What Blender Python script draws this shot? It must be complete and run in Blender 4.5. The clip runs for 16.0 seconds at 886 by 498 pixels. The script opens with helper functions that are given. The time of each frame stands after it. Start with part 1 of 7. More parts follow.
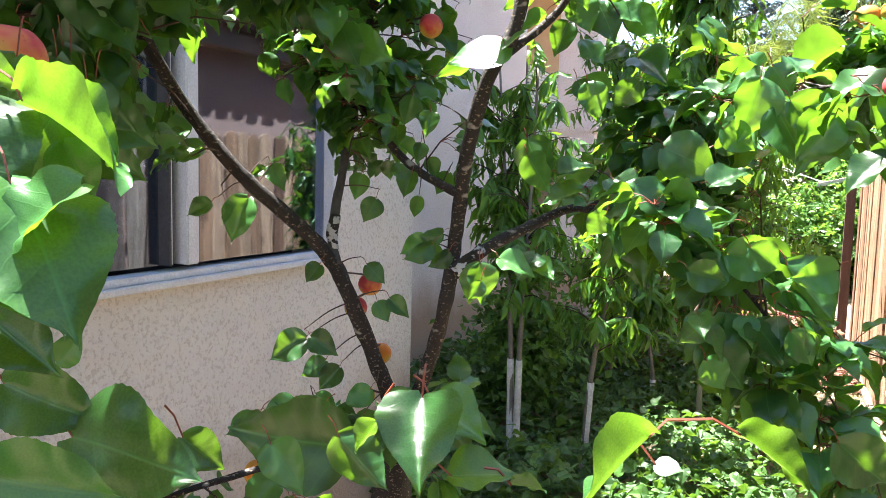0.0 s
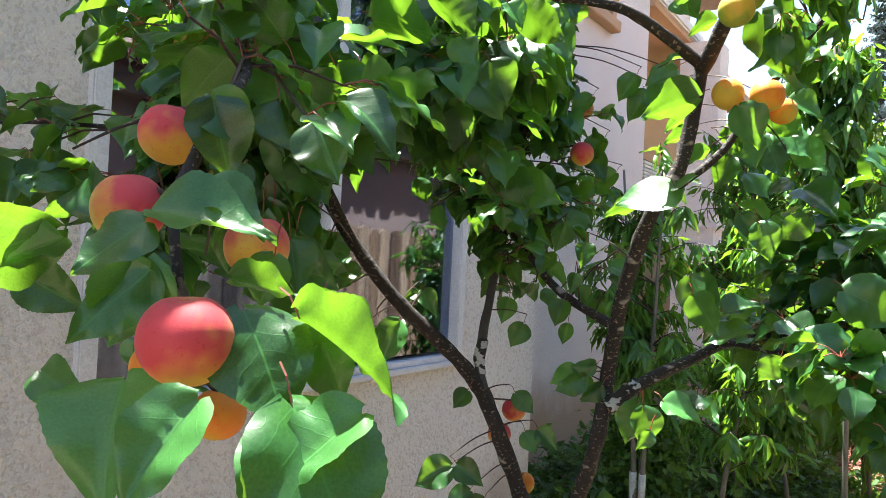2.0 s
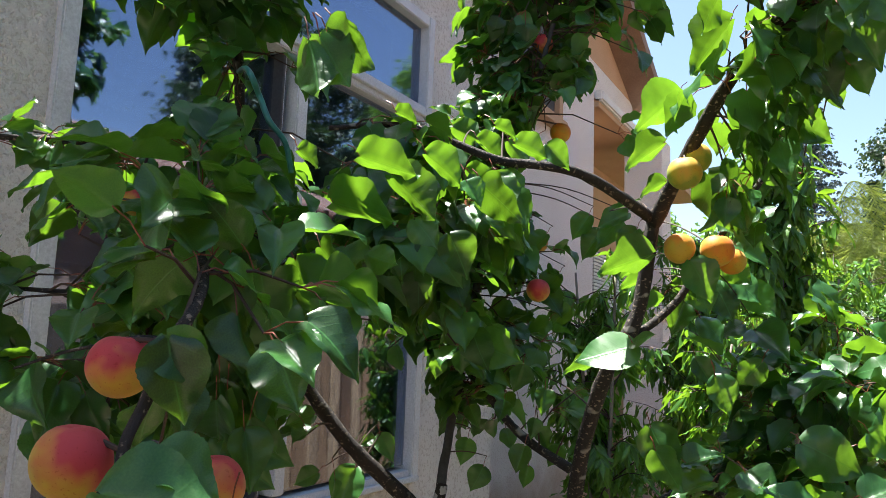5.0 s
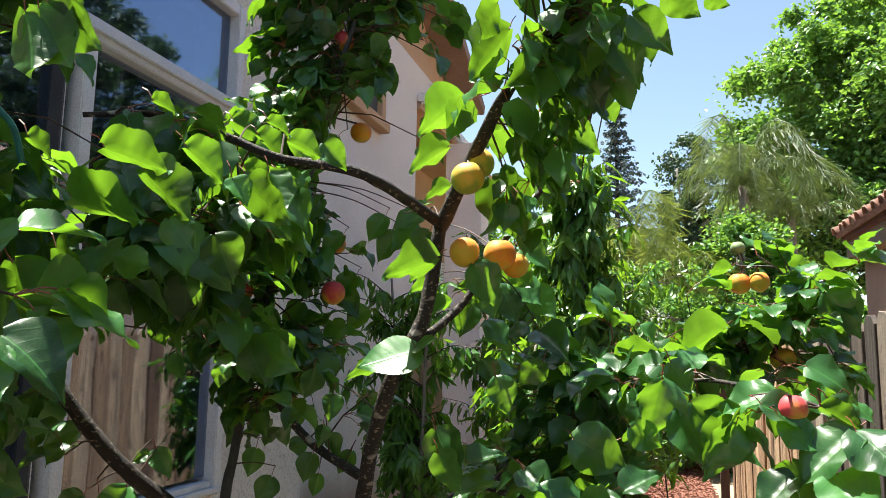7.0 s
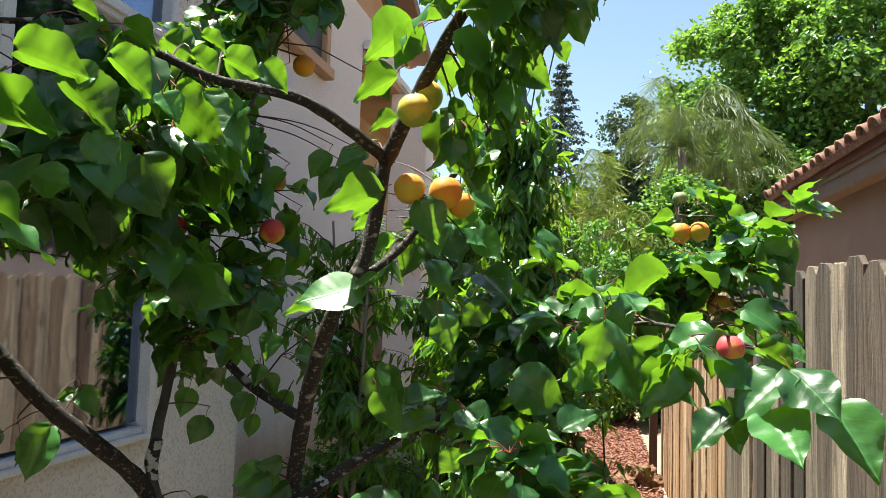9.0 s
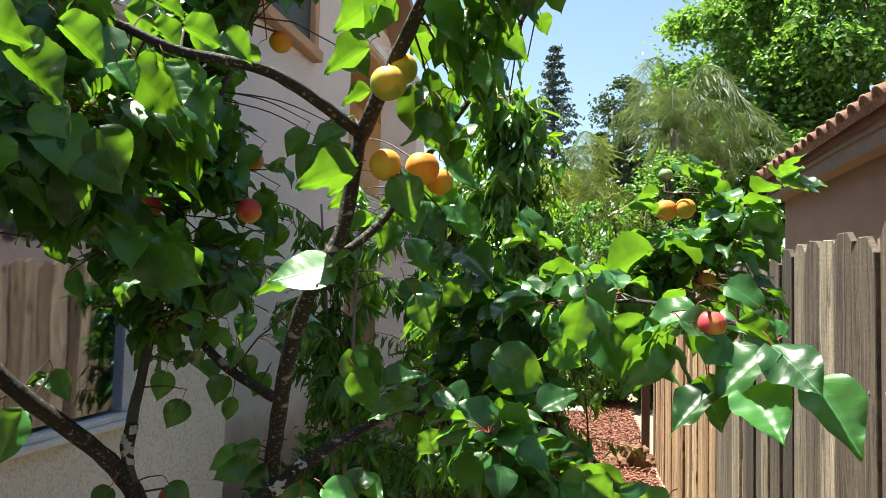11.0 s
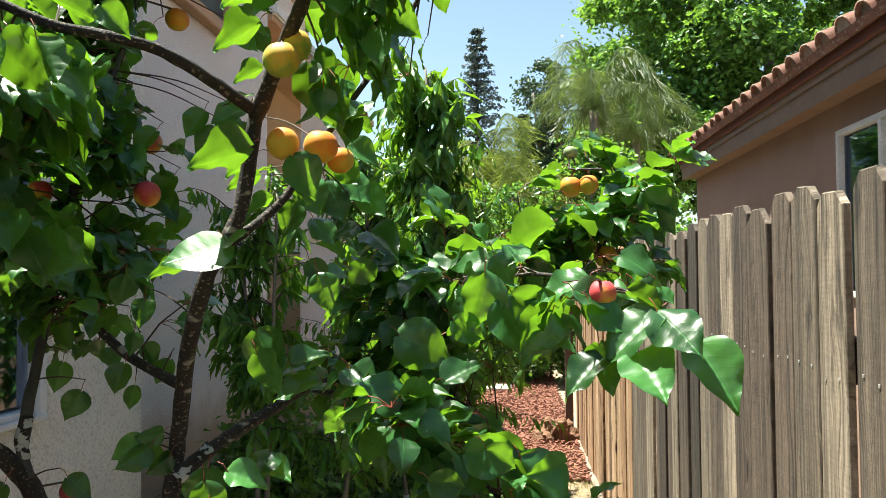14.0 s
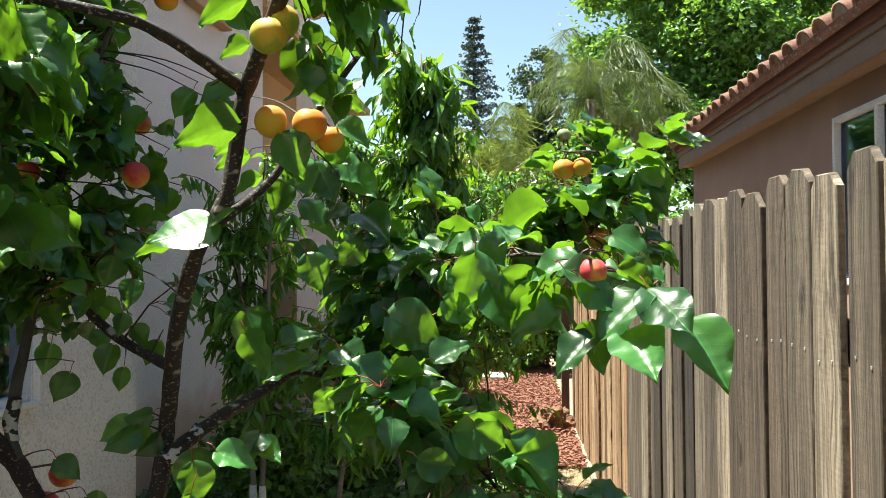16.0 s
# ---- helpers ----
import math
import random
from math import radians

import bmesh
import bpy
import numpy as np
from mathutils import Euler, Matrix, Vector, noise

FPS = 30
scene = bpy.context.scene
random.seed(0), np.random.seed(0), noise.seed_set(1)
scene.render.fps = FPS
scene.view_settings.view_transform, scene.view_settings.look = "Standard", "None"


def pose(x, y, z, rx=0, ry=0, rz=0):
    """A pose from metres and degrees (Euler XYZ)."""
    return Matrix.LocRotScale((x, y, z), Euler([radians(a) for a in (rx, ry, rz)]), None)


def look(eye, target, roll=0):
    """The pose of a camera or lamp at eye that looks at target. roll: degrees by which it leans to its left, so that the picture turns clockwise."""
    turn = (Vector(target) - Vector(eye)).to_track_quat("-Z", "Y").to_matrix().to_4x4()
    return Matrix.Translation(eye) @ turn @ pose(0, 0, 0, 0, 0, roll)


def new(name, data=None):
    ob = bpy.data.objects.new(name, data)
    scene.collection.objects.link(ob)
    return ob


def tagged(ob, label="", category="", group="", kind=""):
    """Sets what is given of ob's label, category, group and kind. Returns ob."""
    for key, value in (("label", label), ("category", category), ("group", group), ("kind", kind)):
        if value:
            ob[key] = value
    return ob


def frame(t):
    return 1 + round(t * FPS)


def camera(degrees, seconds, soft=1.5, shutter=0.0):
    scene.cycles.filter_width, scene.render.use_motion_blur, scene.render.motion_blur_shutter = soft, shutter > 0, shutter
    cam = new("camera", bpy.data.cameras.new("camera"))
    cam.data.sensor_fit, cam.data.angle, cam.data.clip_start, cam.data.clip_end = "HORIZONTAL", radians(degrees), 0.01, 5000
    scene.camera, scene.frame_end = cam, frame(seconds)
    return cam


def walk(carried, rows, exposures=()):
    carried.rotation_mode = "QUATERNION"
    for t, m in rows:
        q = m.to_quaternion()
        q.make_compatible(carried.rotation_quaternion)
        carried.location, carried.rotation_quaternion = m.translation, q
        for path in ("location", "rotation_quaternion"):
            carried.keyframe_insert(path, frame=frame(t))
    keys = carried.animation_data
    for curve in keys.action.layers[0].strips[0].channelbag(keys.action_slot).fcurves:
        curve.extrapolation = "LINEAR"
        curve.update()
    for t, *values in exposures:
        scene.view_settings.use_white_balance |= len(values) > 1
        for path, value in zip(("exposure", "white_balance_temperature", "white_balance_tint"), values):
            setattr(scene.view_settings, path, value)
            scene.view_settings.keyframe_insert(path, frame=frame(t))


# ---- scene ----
cam = camera(62.0, 16.0, soft=0.85)
METRES, EYE, TILT, LEAN, TURN = 0.56, 1.51, 0.0, 0.0, 24.7
ROWS = [
    (0.0, 0.0, 0.0, 0.0, 0.14, -5.49, -1.45),
    (0.5, -0.0291, 0.0112, 0.0591, 2.67, -2.72, -2.07),
    (1.0, -0.0538, 0.0076, 0.0803, 4.17, -1.32, -3.09),
    (1.5, -0.0889, -0.0039, 0.1026, 5.66, 0.3, -3.07),
    (2.0, -0.1532, -0.0002, 0.1234, 8.26, 0.94, -2.78),
    (2.5, -0.2176, 0.0031, 0.1525, 11.08, 2.26, -2.9),
    (3.0, -0.2637, 0.006, 0.1717, 13.27, 3.96, -2.83),
    (5.5, -0.1538, 0.018, 0.323, 1.11, 8.38, -1.57),
    (6.0, -0.1346, 0.038, 0.3242, -2.27, 8.52, -1.05),
    (6.5, -0.1026, 0.0473, 0.3247, -5.1, 8.16, -0.95),
    (7.0, -0.0664, 0.0556, 0.3274, -8.68, 7.89, -0.97),
    (7.5, -0.0294, 0.0769, 0.3204, -11.68, 7.51, -0.93),
    (8.0, -0.0484, 0.092, 0.3103, -12.88, 6.51, -1.28),
    (8.5, -0.0677, 0.0937, 0.2978, -13.13, 5.61, -1.77),
    (9.0, -0.0603, 0.1104, 0.2862, -13.27, 4.51, -1.88),
    (9.5, -0.027, 0.1359, 0.2858, -13.35, 3.91, -1.67),
    (12.0, 0.0115, 0.1524, 0.2679, -14.56, 2.9, -0.87),
    (12.5, 0.0459, 0.1524, 0.2773, -15.81, 2.62, -0.55),
    (13.0, 0.0646, 0.1267, 0.2744, -18.22, 2.61, -0.37),
    (13.5, 0.0547, 0.1182, 0.2657, -19.36, 2.46, 0.16),
    (14.0, 0.055, 0.115, 0.2563, -19.22, 2.09, 0.32),
    (14.5, 0.0594, 0.1203, 0.251, -18.67, 1.96, 0.63),
    (15.0, 0.0648, 0.129, 0.2374, -18.74, 1.41, 0.42),
    (15.5, 0.0669, 0.1307, 0.2374, -19.09, 1.27, 0.25),
    (16.0, 0.077, 0.1235, 0.2307, -19.43, 1.29, 0.35),
]
walk(cam, [(t, pose(0, 0, EYE, TILT, LEAN, TURN) @ pose(METRES * x, METRES * y, METRES * z, 90 + pitch, roll, yaw)) for t, x, y, z, yaw, pitch, roll in ROWS],
     exposures=[(0.0, 3.14, 6450, 12), (1.0, 2.92, 6450, 10), (2.0, 2.86, 6350, 9), (3.0, 2.68, 6250, 8), (5.5, 2.12, 6500, 9), (9.5, 2.03, 6750, 2), (16.0, 2.02, 6760, 1)])

# ---- world, sun ----
SUN = Vector((-0.29, 0.08, 1.0)).normalized()
world = bpy.data.worlds.new("world")
scene.world = world
world.use_nodes = True
wn, wl = world.node_tree.nodes, world.node_tree.links
sky = wn.new("ShaderNodeTexSky")
sky.sky_type, sky.sun_disc, sky.ozone_density = "NISHITA", False, 0.3
sky.sun_elevation = math.asin(SUN.z)
sky.sun_rotation = math.atan2(SUN.x, SUN.y)
wl.new(sky.outputs[0], wn["Background"].inputs[0])
wn["Background"].inputs[1].default_value = 0.062
sun = new("sun", bpy.data.lights.new("sun", "SUN"))
sun.data.energy, sun.data.angle, sun.data.color = 5.0, radians(0.6), (1.0, 0.965, 0.90)
sun.matrix_world = look(SUN * 30, (0, 0, 0))


# ---- materials ----
def mat(name):
    m = bpy.data.materials.new(name)
    m.use_nodes = True
    n, l = m.node_tree.nodes, m.node_tree.links
    return m, n, l, n["Principled BSDF"]


def node(n, kind, **values):
    x = n.new("ShaderNode" + kind)
    for key, value in values.items():
        x.inputs[key.replace("_", " ")].default_value = value
    return x


def ramp(n, l, fac, stops):
    r = n.new("ShaderNodeValToRGB")
    e = r.color_ramp.elements
    while len(e) < len(stops):
        e.new(0.5)
    for x, (p, c) in zip(e, stops):
        x.position, x.color = p, (*c, 1)
    l.new(fac, r.inputs[0])
    return r.outputs[0]


def coords(n, l, stretch=(1, 1, 1), own=False):
    """Object coordinates, stretched; own: shifted from object to object."""
    tc = n.new("ShaderNodeTexCoord")
    mp = n.new("ShaderNodeMapping")
    mp.inputs["Scale"].default_value = stretch
    l.new(tc.outputs["Object"], mp.inputs[0])
    if own:
        info = n.new("ShaderNodeObjectInfo")
        times = n.new("ShaderNodeMath")
        times.operation = "MULTIPLY"
        times.inputs[1].default_value = 37.0
        l.new(info.outputs["Random"], times.inputs[0])
        l.new(times.outputs[0], mp.inputs["Location"])
    return mp.outputs[0]


def noise_tex(n, l, vec, scale, detail=4.0, rough=0.55):
    t = node(n, "TexNoise", Scale=scale, Detail=detail, Roughness=rough)
    l.new(vec, t.inputs["Vector"])
    return t.outputs["Fac"]


def mixed(n, l, fac, a, b, how="MIX"):
    m = n.new("ShaderNodeMix")
    m.data_type, m.blend_type = "RGBA", how
    for value, slot in ((fac, 0), (a, 6), (b, 7)):
        if isinstance(value, (int, float)):
            m.inputs[slot].default_value = value
        elif isinstance(value, tuple):
            m.inputs[slot].default_value = (*value, 1)
        else:
            l.new(value, m.inputs[slot])
    return m.outputs[2]


def bumped(n, l, height, bsdf, strength=0.4, distance=0.01):
    b = node(n, "Bump", Strength=strength, Distance=distance)
    l.new(height, b.inputs["Height"])
    l.new(b.outputs[0], bsdf.inputs["Normal"])


def rough_mat(name, dark, light, scale=6.0, fine=60.0, rough=0.8, bump=0.4, distance=0.01, stretch=(1, 1, 1), own=False, metal=0.0):
    """Two tones at a coarse and a fine scale, with relief."""
    m, n, l, p = mat(name)
    v = coords(n, l, stretch, own)
    a, b = noise_tex(n, l, v, scale), noise_tex(n, l, v, fine, 6.0, 0.65)
    c = ramp(n, l, a, [(0.3, dark), (0.7, light)])
    l.new(mixed(n, l, 0.5, c, ramp(n, l, b, [(0.3, tuple(x * 0.55 for x in dark)), (0.7, light)])), p.inputs["Base Color"])
    p.inputs["Roughness"].default_value, p.inputs["Metallic"].default_value = rough, metal
    bumped(n, l, b, p, bump, distance)
    return m


def leaf_mat(name, dark, light, glow, share=0.45, gloss=0.42, veins=True):
    m, n, l, p = mat(name)
    info, geo = n.new("ShaderNodeObjectInfo"), n.new("ShaderNodeNewGeometry")
    add = n.new("ShaderNodeMath")
    add.operation = "ADD"
    l.new(info.outputs["Random"], add.inputs[0])
    l.new(geo.outputs["Random Per Island"], add.inputs[1])
    frac = n.new("ShaderNodeMath")
    frac.operation = "FRACT"
    l.new(add.outputs[0], frac.inputs[0])
    col = ramp(n, l, frac.outputs[0], [(0.0, dark), (0.7, light), (1.0, tuple(min(1, x * 1.7) for x in light))])
    tone = noise_tex(n, l, coords(n, l), 45.0)
    col = mixed(n, l, 0.35, col, ramp(n, l, tone, [(0.3, tuple(0.6 * x for x in dark)), (0.7, light)]))
    back = mixed(n, l, 0.5, glow, ramp(n, l, frac.outputs[0], [(0.0, tuple(0.5 * x for x in glow)), (1.0, glow)]))
    back = mixed(n, l, 0.6, back, ramp(n, l, tone, [(0.32, (0.62, 0.70, 0.6)), (0.66, (1.1, 1.05, 1.1))]), "MULTIPLY")
    if veins:
        uv = n.new("ShaderNodeUVMap")
        uv.uv_map = "leaf"
        sep = n.new("ShaderNodeSeparateXYZ")
        l.new(uv.outputs[0], sep.inputs[0])
        side = n.new("ShaderNodeMath")
        side.operation = "ABSOLUTE"
        l.new(sep.outputs[0], side.inputs[0])
        mid = ramp(n, l, side.outputs[0], [(0.003, (0.6, 0.6, 0.6)), (0.017, (0, 0, 0))])
        skew = node(n, "Math")
        skew.operation = "MULTIPLY_ADD"
        skew.inputs[1].default_value = -0.62
        l.new(side.outputs[0], skew.inputs[0])
        l.new(sep.outputs[1], skew.inputs[2])
        sway = node(n, "Math")
        sway.operation = "MULTIPLY_ADD"
        sway.inputs[1].default_value = 0.05
        wobble = node(n, "TexNoise", Scale=7.0, Detail=2.0)
        l.new(uv.outputs[0], wobble.inputs["Vector"])
        l.new(wobble.outputs["Fac"], sway.inputs[0])
        l.new(skew.outputs[0], sway.inputs[2])
        big = n.new("ShaderNodeMath")
        big.operation = "MULTIPLY"
        big.inputs[1].default_value = 40.0
        l.new(sway.outputs[0], big.inputs[0])
        wave = n.new("ShaderNodeMath")
        wave.operation = "SINE"
        l.new(big.outputs[0], wave.inputs[0])
        rib = ramp(n, l, wave.outputs[0], [(0.92, (0, 0, 0)), (0.998, (0.17, 0.17, 0.17))])
        net = node(n, "TexVoronoi", Scale=26.0)
        net.feature = "DISTANCE_TO_EDGE"
        l.new(uv.outputs[0], net.inputs["Vector"])
        mesh_veins = ramp(n, l, net.outputs["Distance"], [(0.0, (0.07, 0.07, 0.07)), (0.09, (0, 0, 0))])
        both = mixed(n, l, 1.0, mixed(n, l, 1.0, mid, rib, "LIGHTEN"), mesh_veins, "LIGHTEN")
        col = mixed(n, l, both, col, tuple(min(1, x * 2.1) for x in light))
        back = mixed(n, l, both, back, tuple(0.55 * x for x in glow))
        bumped(n, l, both, p, 0.22, 0.002)
    l.new(col, p.inputs["Base Color"])
    p.inputs["Roughness"].default_value = gloss
    p.inputs["Specular IOR Level"].default_value = 0.5
    t = n.new("ShaderNodeBsdfTranslucent")
    l.new(back, t.inputs["Color"])
    mx = n.new("ShaderNodeMixShader")
    mx.inputs[0].default_value = share
    l.new(p.outputs[0], mx.inputs[1])
    l.new(t.outputs[0], mx.inputs[2])
    l.new(mx.outputs[0], n["Material Output"].inputs[0])
    return m


def fruit_mat(name, low, mid, high, turn):
    """Ripening skin: low colour on the shaded cheek, high on the sun's, with freckles."""
    m, n, l, p = mat(name)
    v = coords(n, l, (1, 1, 1))
    big = noise_tex(n, l, coords(n, l, (1, 1, 1), True), 1.8, 2.0)
    sep = n.new("ShaderNodeVectorMath")
    sep.operation = "DOT_PRODUCT"
    sep.inputs[1].default_value = turn
    l.new(v, sep.inputs[0])
    f = node(n, "Math")
    f.operation = "MULTIPLY_ADD"
    f.inputs[1].default_value = 0.62
    l.new(sep.outputs["Value"], f.inputs[0])
    l.new(big, f.inputs[2])
    col = ramp(n, l, f.outputs[0], [(0.30, low), (0.47, mid), (0.64, high)])
    spots = ramp(n, l, noise_tex(n, l, coords(n, l, (1, 1, 1), True), 22.0, 2.0), [(0.62, (1, 1, 1)), (0.72, (0.72, 0.42, 0.38))])
    l.new(mixed(n, l, 0.7, col, spots, "MULTIPLY"), p.inputs["Base Color"])
    p.inputs["Roughness"].default_value = 0.58
    p.inputs["Specular IOR Level"].default_value = 0.35
    p.inputs["Subsurface Weight"].default_value = 0.105
    p.inputs["Subsurface Radius"].default_value = (0.01, 0.004, 0.002)
    p.inputs["Sheen Weight"].default_value = 0.08
    bumped(n, l, noise_tex(n, l, v, 60.0), p, 0.06, 0.02)
    return m


def stucco_mat(name, dark, light, soil, rise=0.0):
    m, n, l, p = mat(name)
    v = coords(n, l)
    lumps = node(n, "TexNoise", Scale=84.0, Detail=5.0, Roughness=0.6, Distortion=0.2)
    l.new(v, lumps.inputs["Vector"])
    flat = ramp(n, l, lumps.outputs["Fac"], [(0.38, (0, 0, 0)), (0.66, (1, 1, 1))])
    tone = ramp(n, l, noise_tex(n, l, v, 2.2), [(0.3, dark), (0.7, light)])
    tone = mixed(n, l, 0.25, tone, ramp(n, l, noise_tex(n, l, v, 240.0), [(0.3, dark), (0.7, light)]))
    sep = n.new("ShaderNodeSeparateXYZ")
    l.new(v, sep.inputs[0])
    edge = node(n, "Math")
    edge.operation = "MULTIPLY_ADD"
    edge.inputs[1].default_value = 0.55
    l.new(noise_tex(n, l, v, 3.0), edge.inputs[0])
    l.new(sep.outputs[2], edge.inputs[2])
    splash = ramp(n, l, edge.outputs[0], [(0.62 + 0.6 * rise, (0.75, 0.75, 0.75)), (1.0 + rise, (0, 0, 0))])
    # shade between the lumps painted in: recesses multiplied darker
    pit_shade = ramp(n, l, lumps.outputs["Fac"], [(0.40, (0.52, 0.46, 0.40)), (0.47, (1, 1, 1))])
    tone = mixed(n, l, 0.42, tone, pit_shade, "MULTIPLY")
    l.new(mixed(n, l, splash, tone, soil), p.inputs["Base Color"])
    p.inputs["Roughness"].default_value = 0.9
    bumped(n, l, flat, p, 0.9, 0.011)
    return m


def picket_mat(name, dark, mid, pale):
    """Weathered sawn board: a tone of its own, grain that bends round knots, cracks, saw marks and stains."""
    m, n, l, p = mat(name)
    info = n.new("ShaderNodeObjectInfo")
    tone = ramp(n, l, info.outputs["Random"], [(0.0, tuple(0.75 * x for x in dark)), (0.25, mid), (0.5, tuple(1.25 * x for x in mid)), (0.75, pale), (1.0, tuple(1.5 * x for x in pale))])
    knot = node(n, "TexVoronoi", Scale=1.0)
    l.new(coords(n, l, (1, 6.5, 2.3), True), knot.inputs["Vector"])
    pull = ramp(n, l, knot.outputs["Distance"], [(0.03, (1, 1, 1)), (0.16, (0.45, 0.45, 0.45)), (0.42, (0, 0, 0))])
    bend = noise_tex(n, l, coords(n, l, (1, 5, 1.7), True), 2.0, 2.0)
    shift = n.new("ShaderNodeVectorMath")
    shift.operation = "MULTIPLY_ADD"
    shift.inputs[1].default_value = (0, 2.6, 0)
    l.new(pull, shift.inputs[0])
    l.new(coords(n, l, (12, 62, 0.9), True), shift.inputs[2])
    vec = n.new("ShaderNodeVectorMath")
    vec.operation = "MULTIPLY_ADD"
    vec.inputs[1].default_value = (0, 3.2, 0)
    l.new(bend, vec.inputs[0])
    l.new(shift.outputs[0], vec.inputs[2])
    fine = noise_tex(n, l, vec.outputs[0], 1.7, 6.0, 0.7)
    hair = noise_tex(n, l, vec.outputs[0], 6.0, 4.0, 0.7)
    broad = noise_tex(n, l, coords(n, l, (8, 22, 0.8), True), 1.6, 3.0, 0.6)
    saw = noise_tex(n, l, coords(n, l, (4, 14, 120), True), 1.2, 2.0)
    stain = noise_tex(n, l, coords(n, l, (5, 11, 2.6), True), 1.5, 4.0, 0.65)
    tone = mixed(n, l, 1.0, tone, ramp(n, l, broad, [(0.34, (0.58, 0.55, 0.53)), (0.5, (1, 1, 1)), (0.64, (1.3, 1.28, 1.25))]), "MULTIPLY")
    tone = mixed(n, l, 1.0, tone, ramp(n, l, fine, [(0.34, (0.22, 0.19, 0.17)), (0.45, (0.80, 0.78, 0.75)), (0.62, (1.25, 1.25, 1.25))]), "MULTIPLY")
    tone = mixed(n, l, 0.6, tone, ramp(n, l, hair, [(0.36, (0.45, 0.42, 0.40)), (0.6, (1.15, 1.15, 1.15))]), "MULTIPLY")
    tone = mixed(n, l, 0.25, tone, ramp(n, l, saw, [(0.4, (0.6, 0.6, 0.6)), (0.6, (1.2, 1.2, 1.2))]), "MULTIPLY")
    tone = mixed(n, l, 0.9, tone, ramp(n, l, stain, [(0.57, (1, 1, 1)), (0.68, (0.25, 0.23, 0.22))]), "MULTIPLY")
    eye = ramp(n, l, knot.outputs["Distance"], [(0.035, (0.10, 0.07, 0.055)), (0.07, (0.45, 0.36, 0.30)), (0.10, (1, 1, 1))])
    l.new(mixed(n, l, 1.0, tone, eye, "MULTIPLY"), p.inputs["Base Color"])
    p.inputs["Roughness"].default_value = 0.85
    bumped(n, l, fine, p, 0.9, 0.004)
    return m


def glass_mat(name="window_glass", ior=1.9, floor=0.24, gain=0.6):
    m, n, l, p = mat(name)
    g = n.new("ShaderNodeBsdfGlossy")
    g.inputs["Roughness"].default_value = 0.03
    g.inputs["Color"].default_value = (0.64, 0.75, 0.98, 1)
    wav = noise_tex(n, l, coords(n, l), 2.5, 1.0)
    b = node(n, "Bump", Strength=0.06, Distance=0.02)
    l.new(wav, b.inputs["Height"])
    l.new(b.outputs[0], g.inputs["Normal"])
    t = n.new("ShaderNodeBsdfTransparent")
    t.inputs["Color"].default_value = (0.45, 0.5, 0.5, 1)
    fr = node(n, "Fresnel", IOR=ior)
    lift = node(n, "Math")
    lift.operation = "MULTIPLY_ADD"
    lift.inputs[1].default_value, lift.inputs[2].default_value = gain, floor
    l.new(fr.outputs[0], lift.inputs[0])
    mx = n.new("ShaderNodeMixShader")
    l.new(lift.outputs[0], mx.inputs[0])
    l.new(t.outputs[0], mx.inputs[1])
    l.new(g.outputs[0], mx.inputs[2])
    l.new(mx.outputs[0], n["Material Output"].inputs[0])
    return m


def spotted(m, colour, scale, low, high):
    """Pale lenticels and crusts on a bark."""
    n, l = m.node_tree.nodes, m.node_tree.links
    p = n["Principled BSDF"]
    old = p.inputs["Base Color"].links[0].from_socket
    t = noise_tex(n, l, coords(n, l, (1, 1, 1.6)), scale, 2.0)
    l.new(mixed(n, l, ramp(n, l, t, [(low, (0, 0, 0)), (high, (0.8, 0.8, 0.8))]), old, colour), p.inputs["Base Color"])


M_LEAF = leaf_mat("apricot_leaf", (0.003, 0.020, 0.006), (0.034, 0.115, 0.028), (0.36, 0.74, 0.035), 0.22, 0.33)
M_PEACH = leaf_mat("peach_leaf", (0.014, 0.058, 0.011), (0.068, 0.175, 0.026), (0.32, 0.60, 0.03), 0.34, 0.36)
M_FAR = leaf_mat("far_leaf", (0.014, 0.055, 0.012), (0.085, 0.205, 0.042), (0.30, 0.54, 0.06), 0.34, 0.42, False)
M_DUSK = leaf_mat("dark_far_leaf", (0.012, 0.032, 0.018), (0.035, 0.075, 0.035), (0.08, 0.15, 0.04), 0.2, 0.5, False)
M_FEATHER = leaf_mat("palm_leaf", (0.035, 0.07, 0.024), (0.09, 0.14, 0.045), (0.28, 0.36, 0.07), 0.35, 0.5, False)
M_REED = leaf_mat("yellow_palm_leaf", (0.07, 0.11, 0.02), (0.17, 0.22, 0.045), (0.42, 0.50, 0.08), 0.4, 0.45, False)
# conifer tone made paler and bluer: distance haze put into the colour
M_CONIFER = leaf_mat("hazy_conifer_needle", (0.03, 0.055, 0.06), (0.07, 0.11, 0.115), (0.08, 0.13, 0.11), 0.2, 0.6, False)
M_WEED = leaf_mat("weed_leaf", (0.015, 0.05, 0.012), (0.06, 0.14, 0.03), (0.2, 0.38, 0.03), 0.3, 0.5, False)
M_BARK = rough_mat("apricot_bark", (0.006, 0.0042, 0.004), (0.026, 0.018, 0.0145), 18, 140, 0.8, 0.9, 0.004, (1, 1, 0.5))
spotted(M_BARK, (0.26, 0.20, 0.15), 150.0, 0.60, 0.68)
spotted(M_BARK, (0.36, 0.33, 0.29), 26.0, 0.66, 0.74)
M_GREYBARK = rough_mat("grey_bark", (0.10, 0.085, 0.07), (0.26, 0.23, 0.19), 14, 120, 0.85, 0.6, 0.003)
M_UPRIGHT = rough_mat("slate_bark", (0.028, 0.026, 0.027), (0.075, 0.072, 0.072), 14, 120, 0.8, 0.7, 0.003)
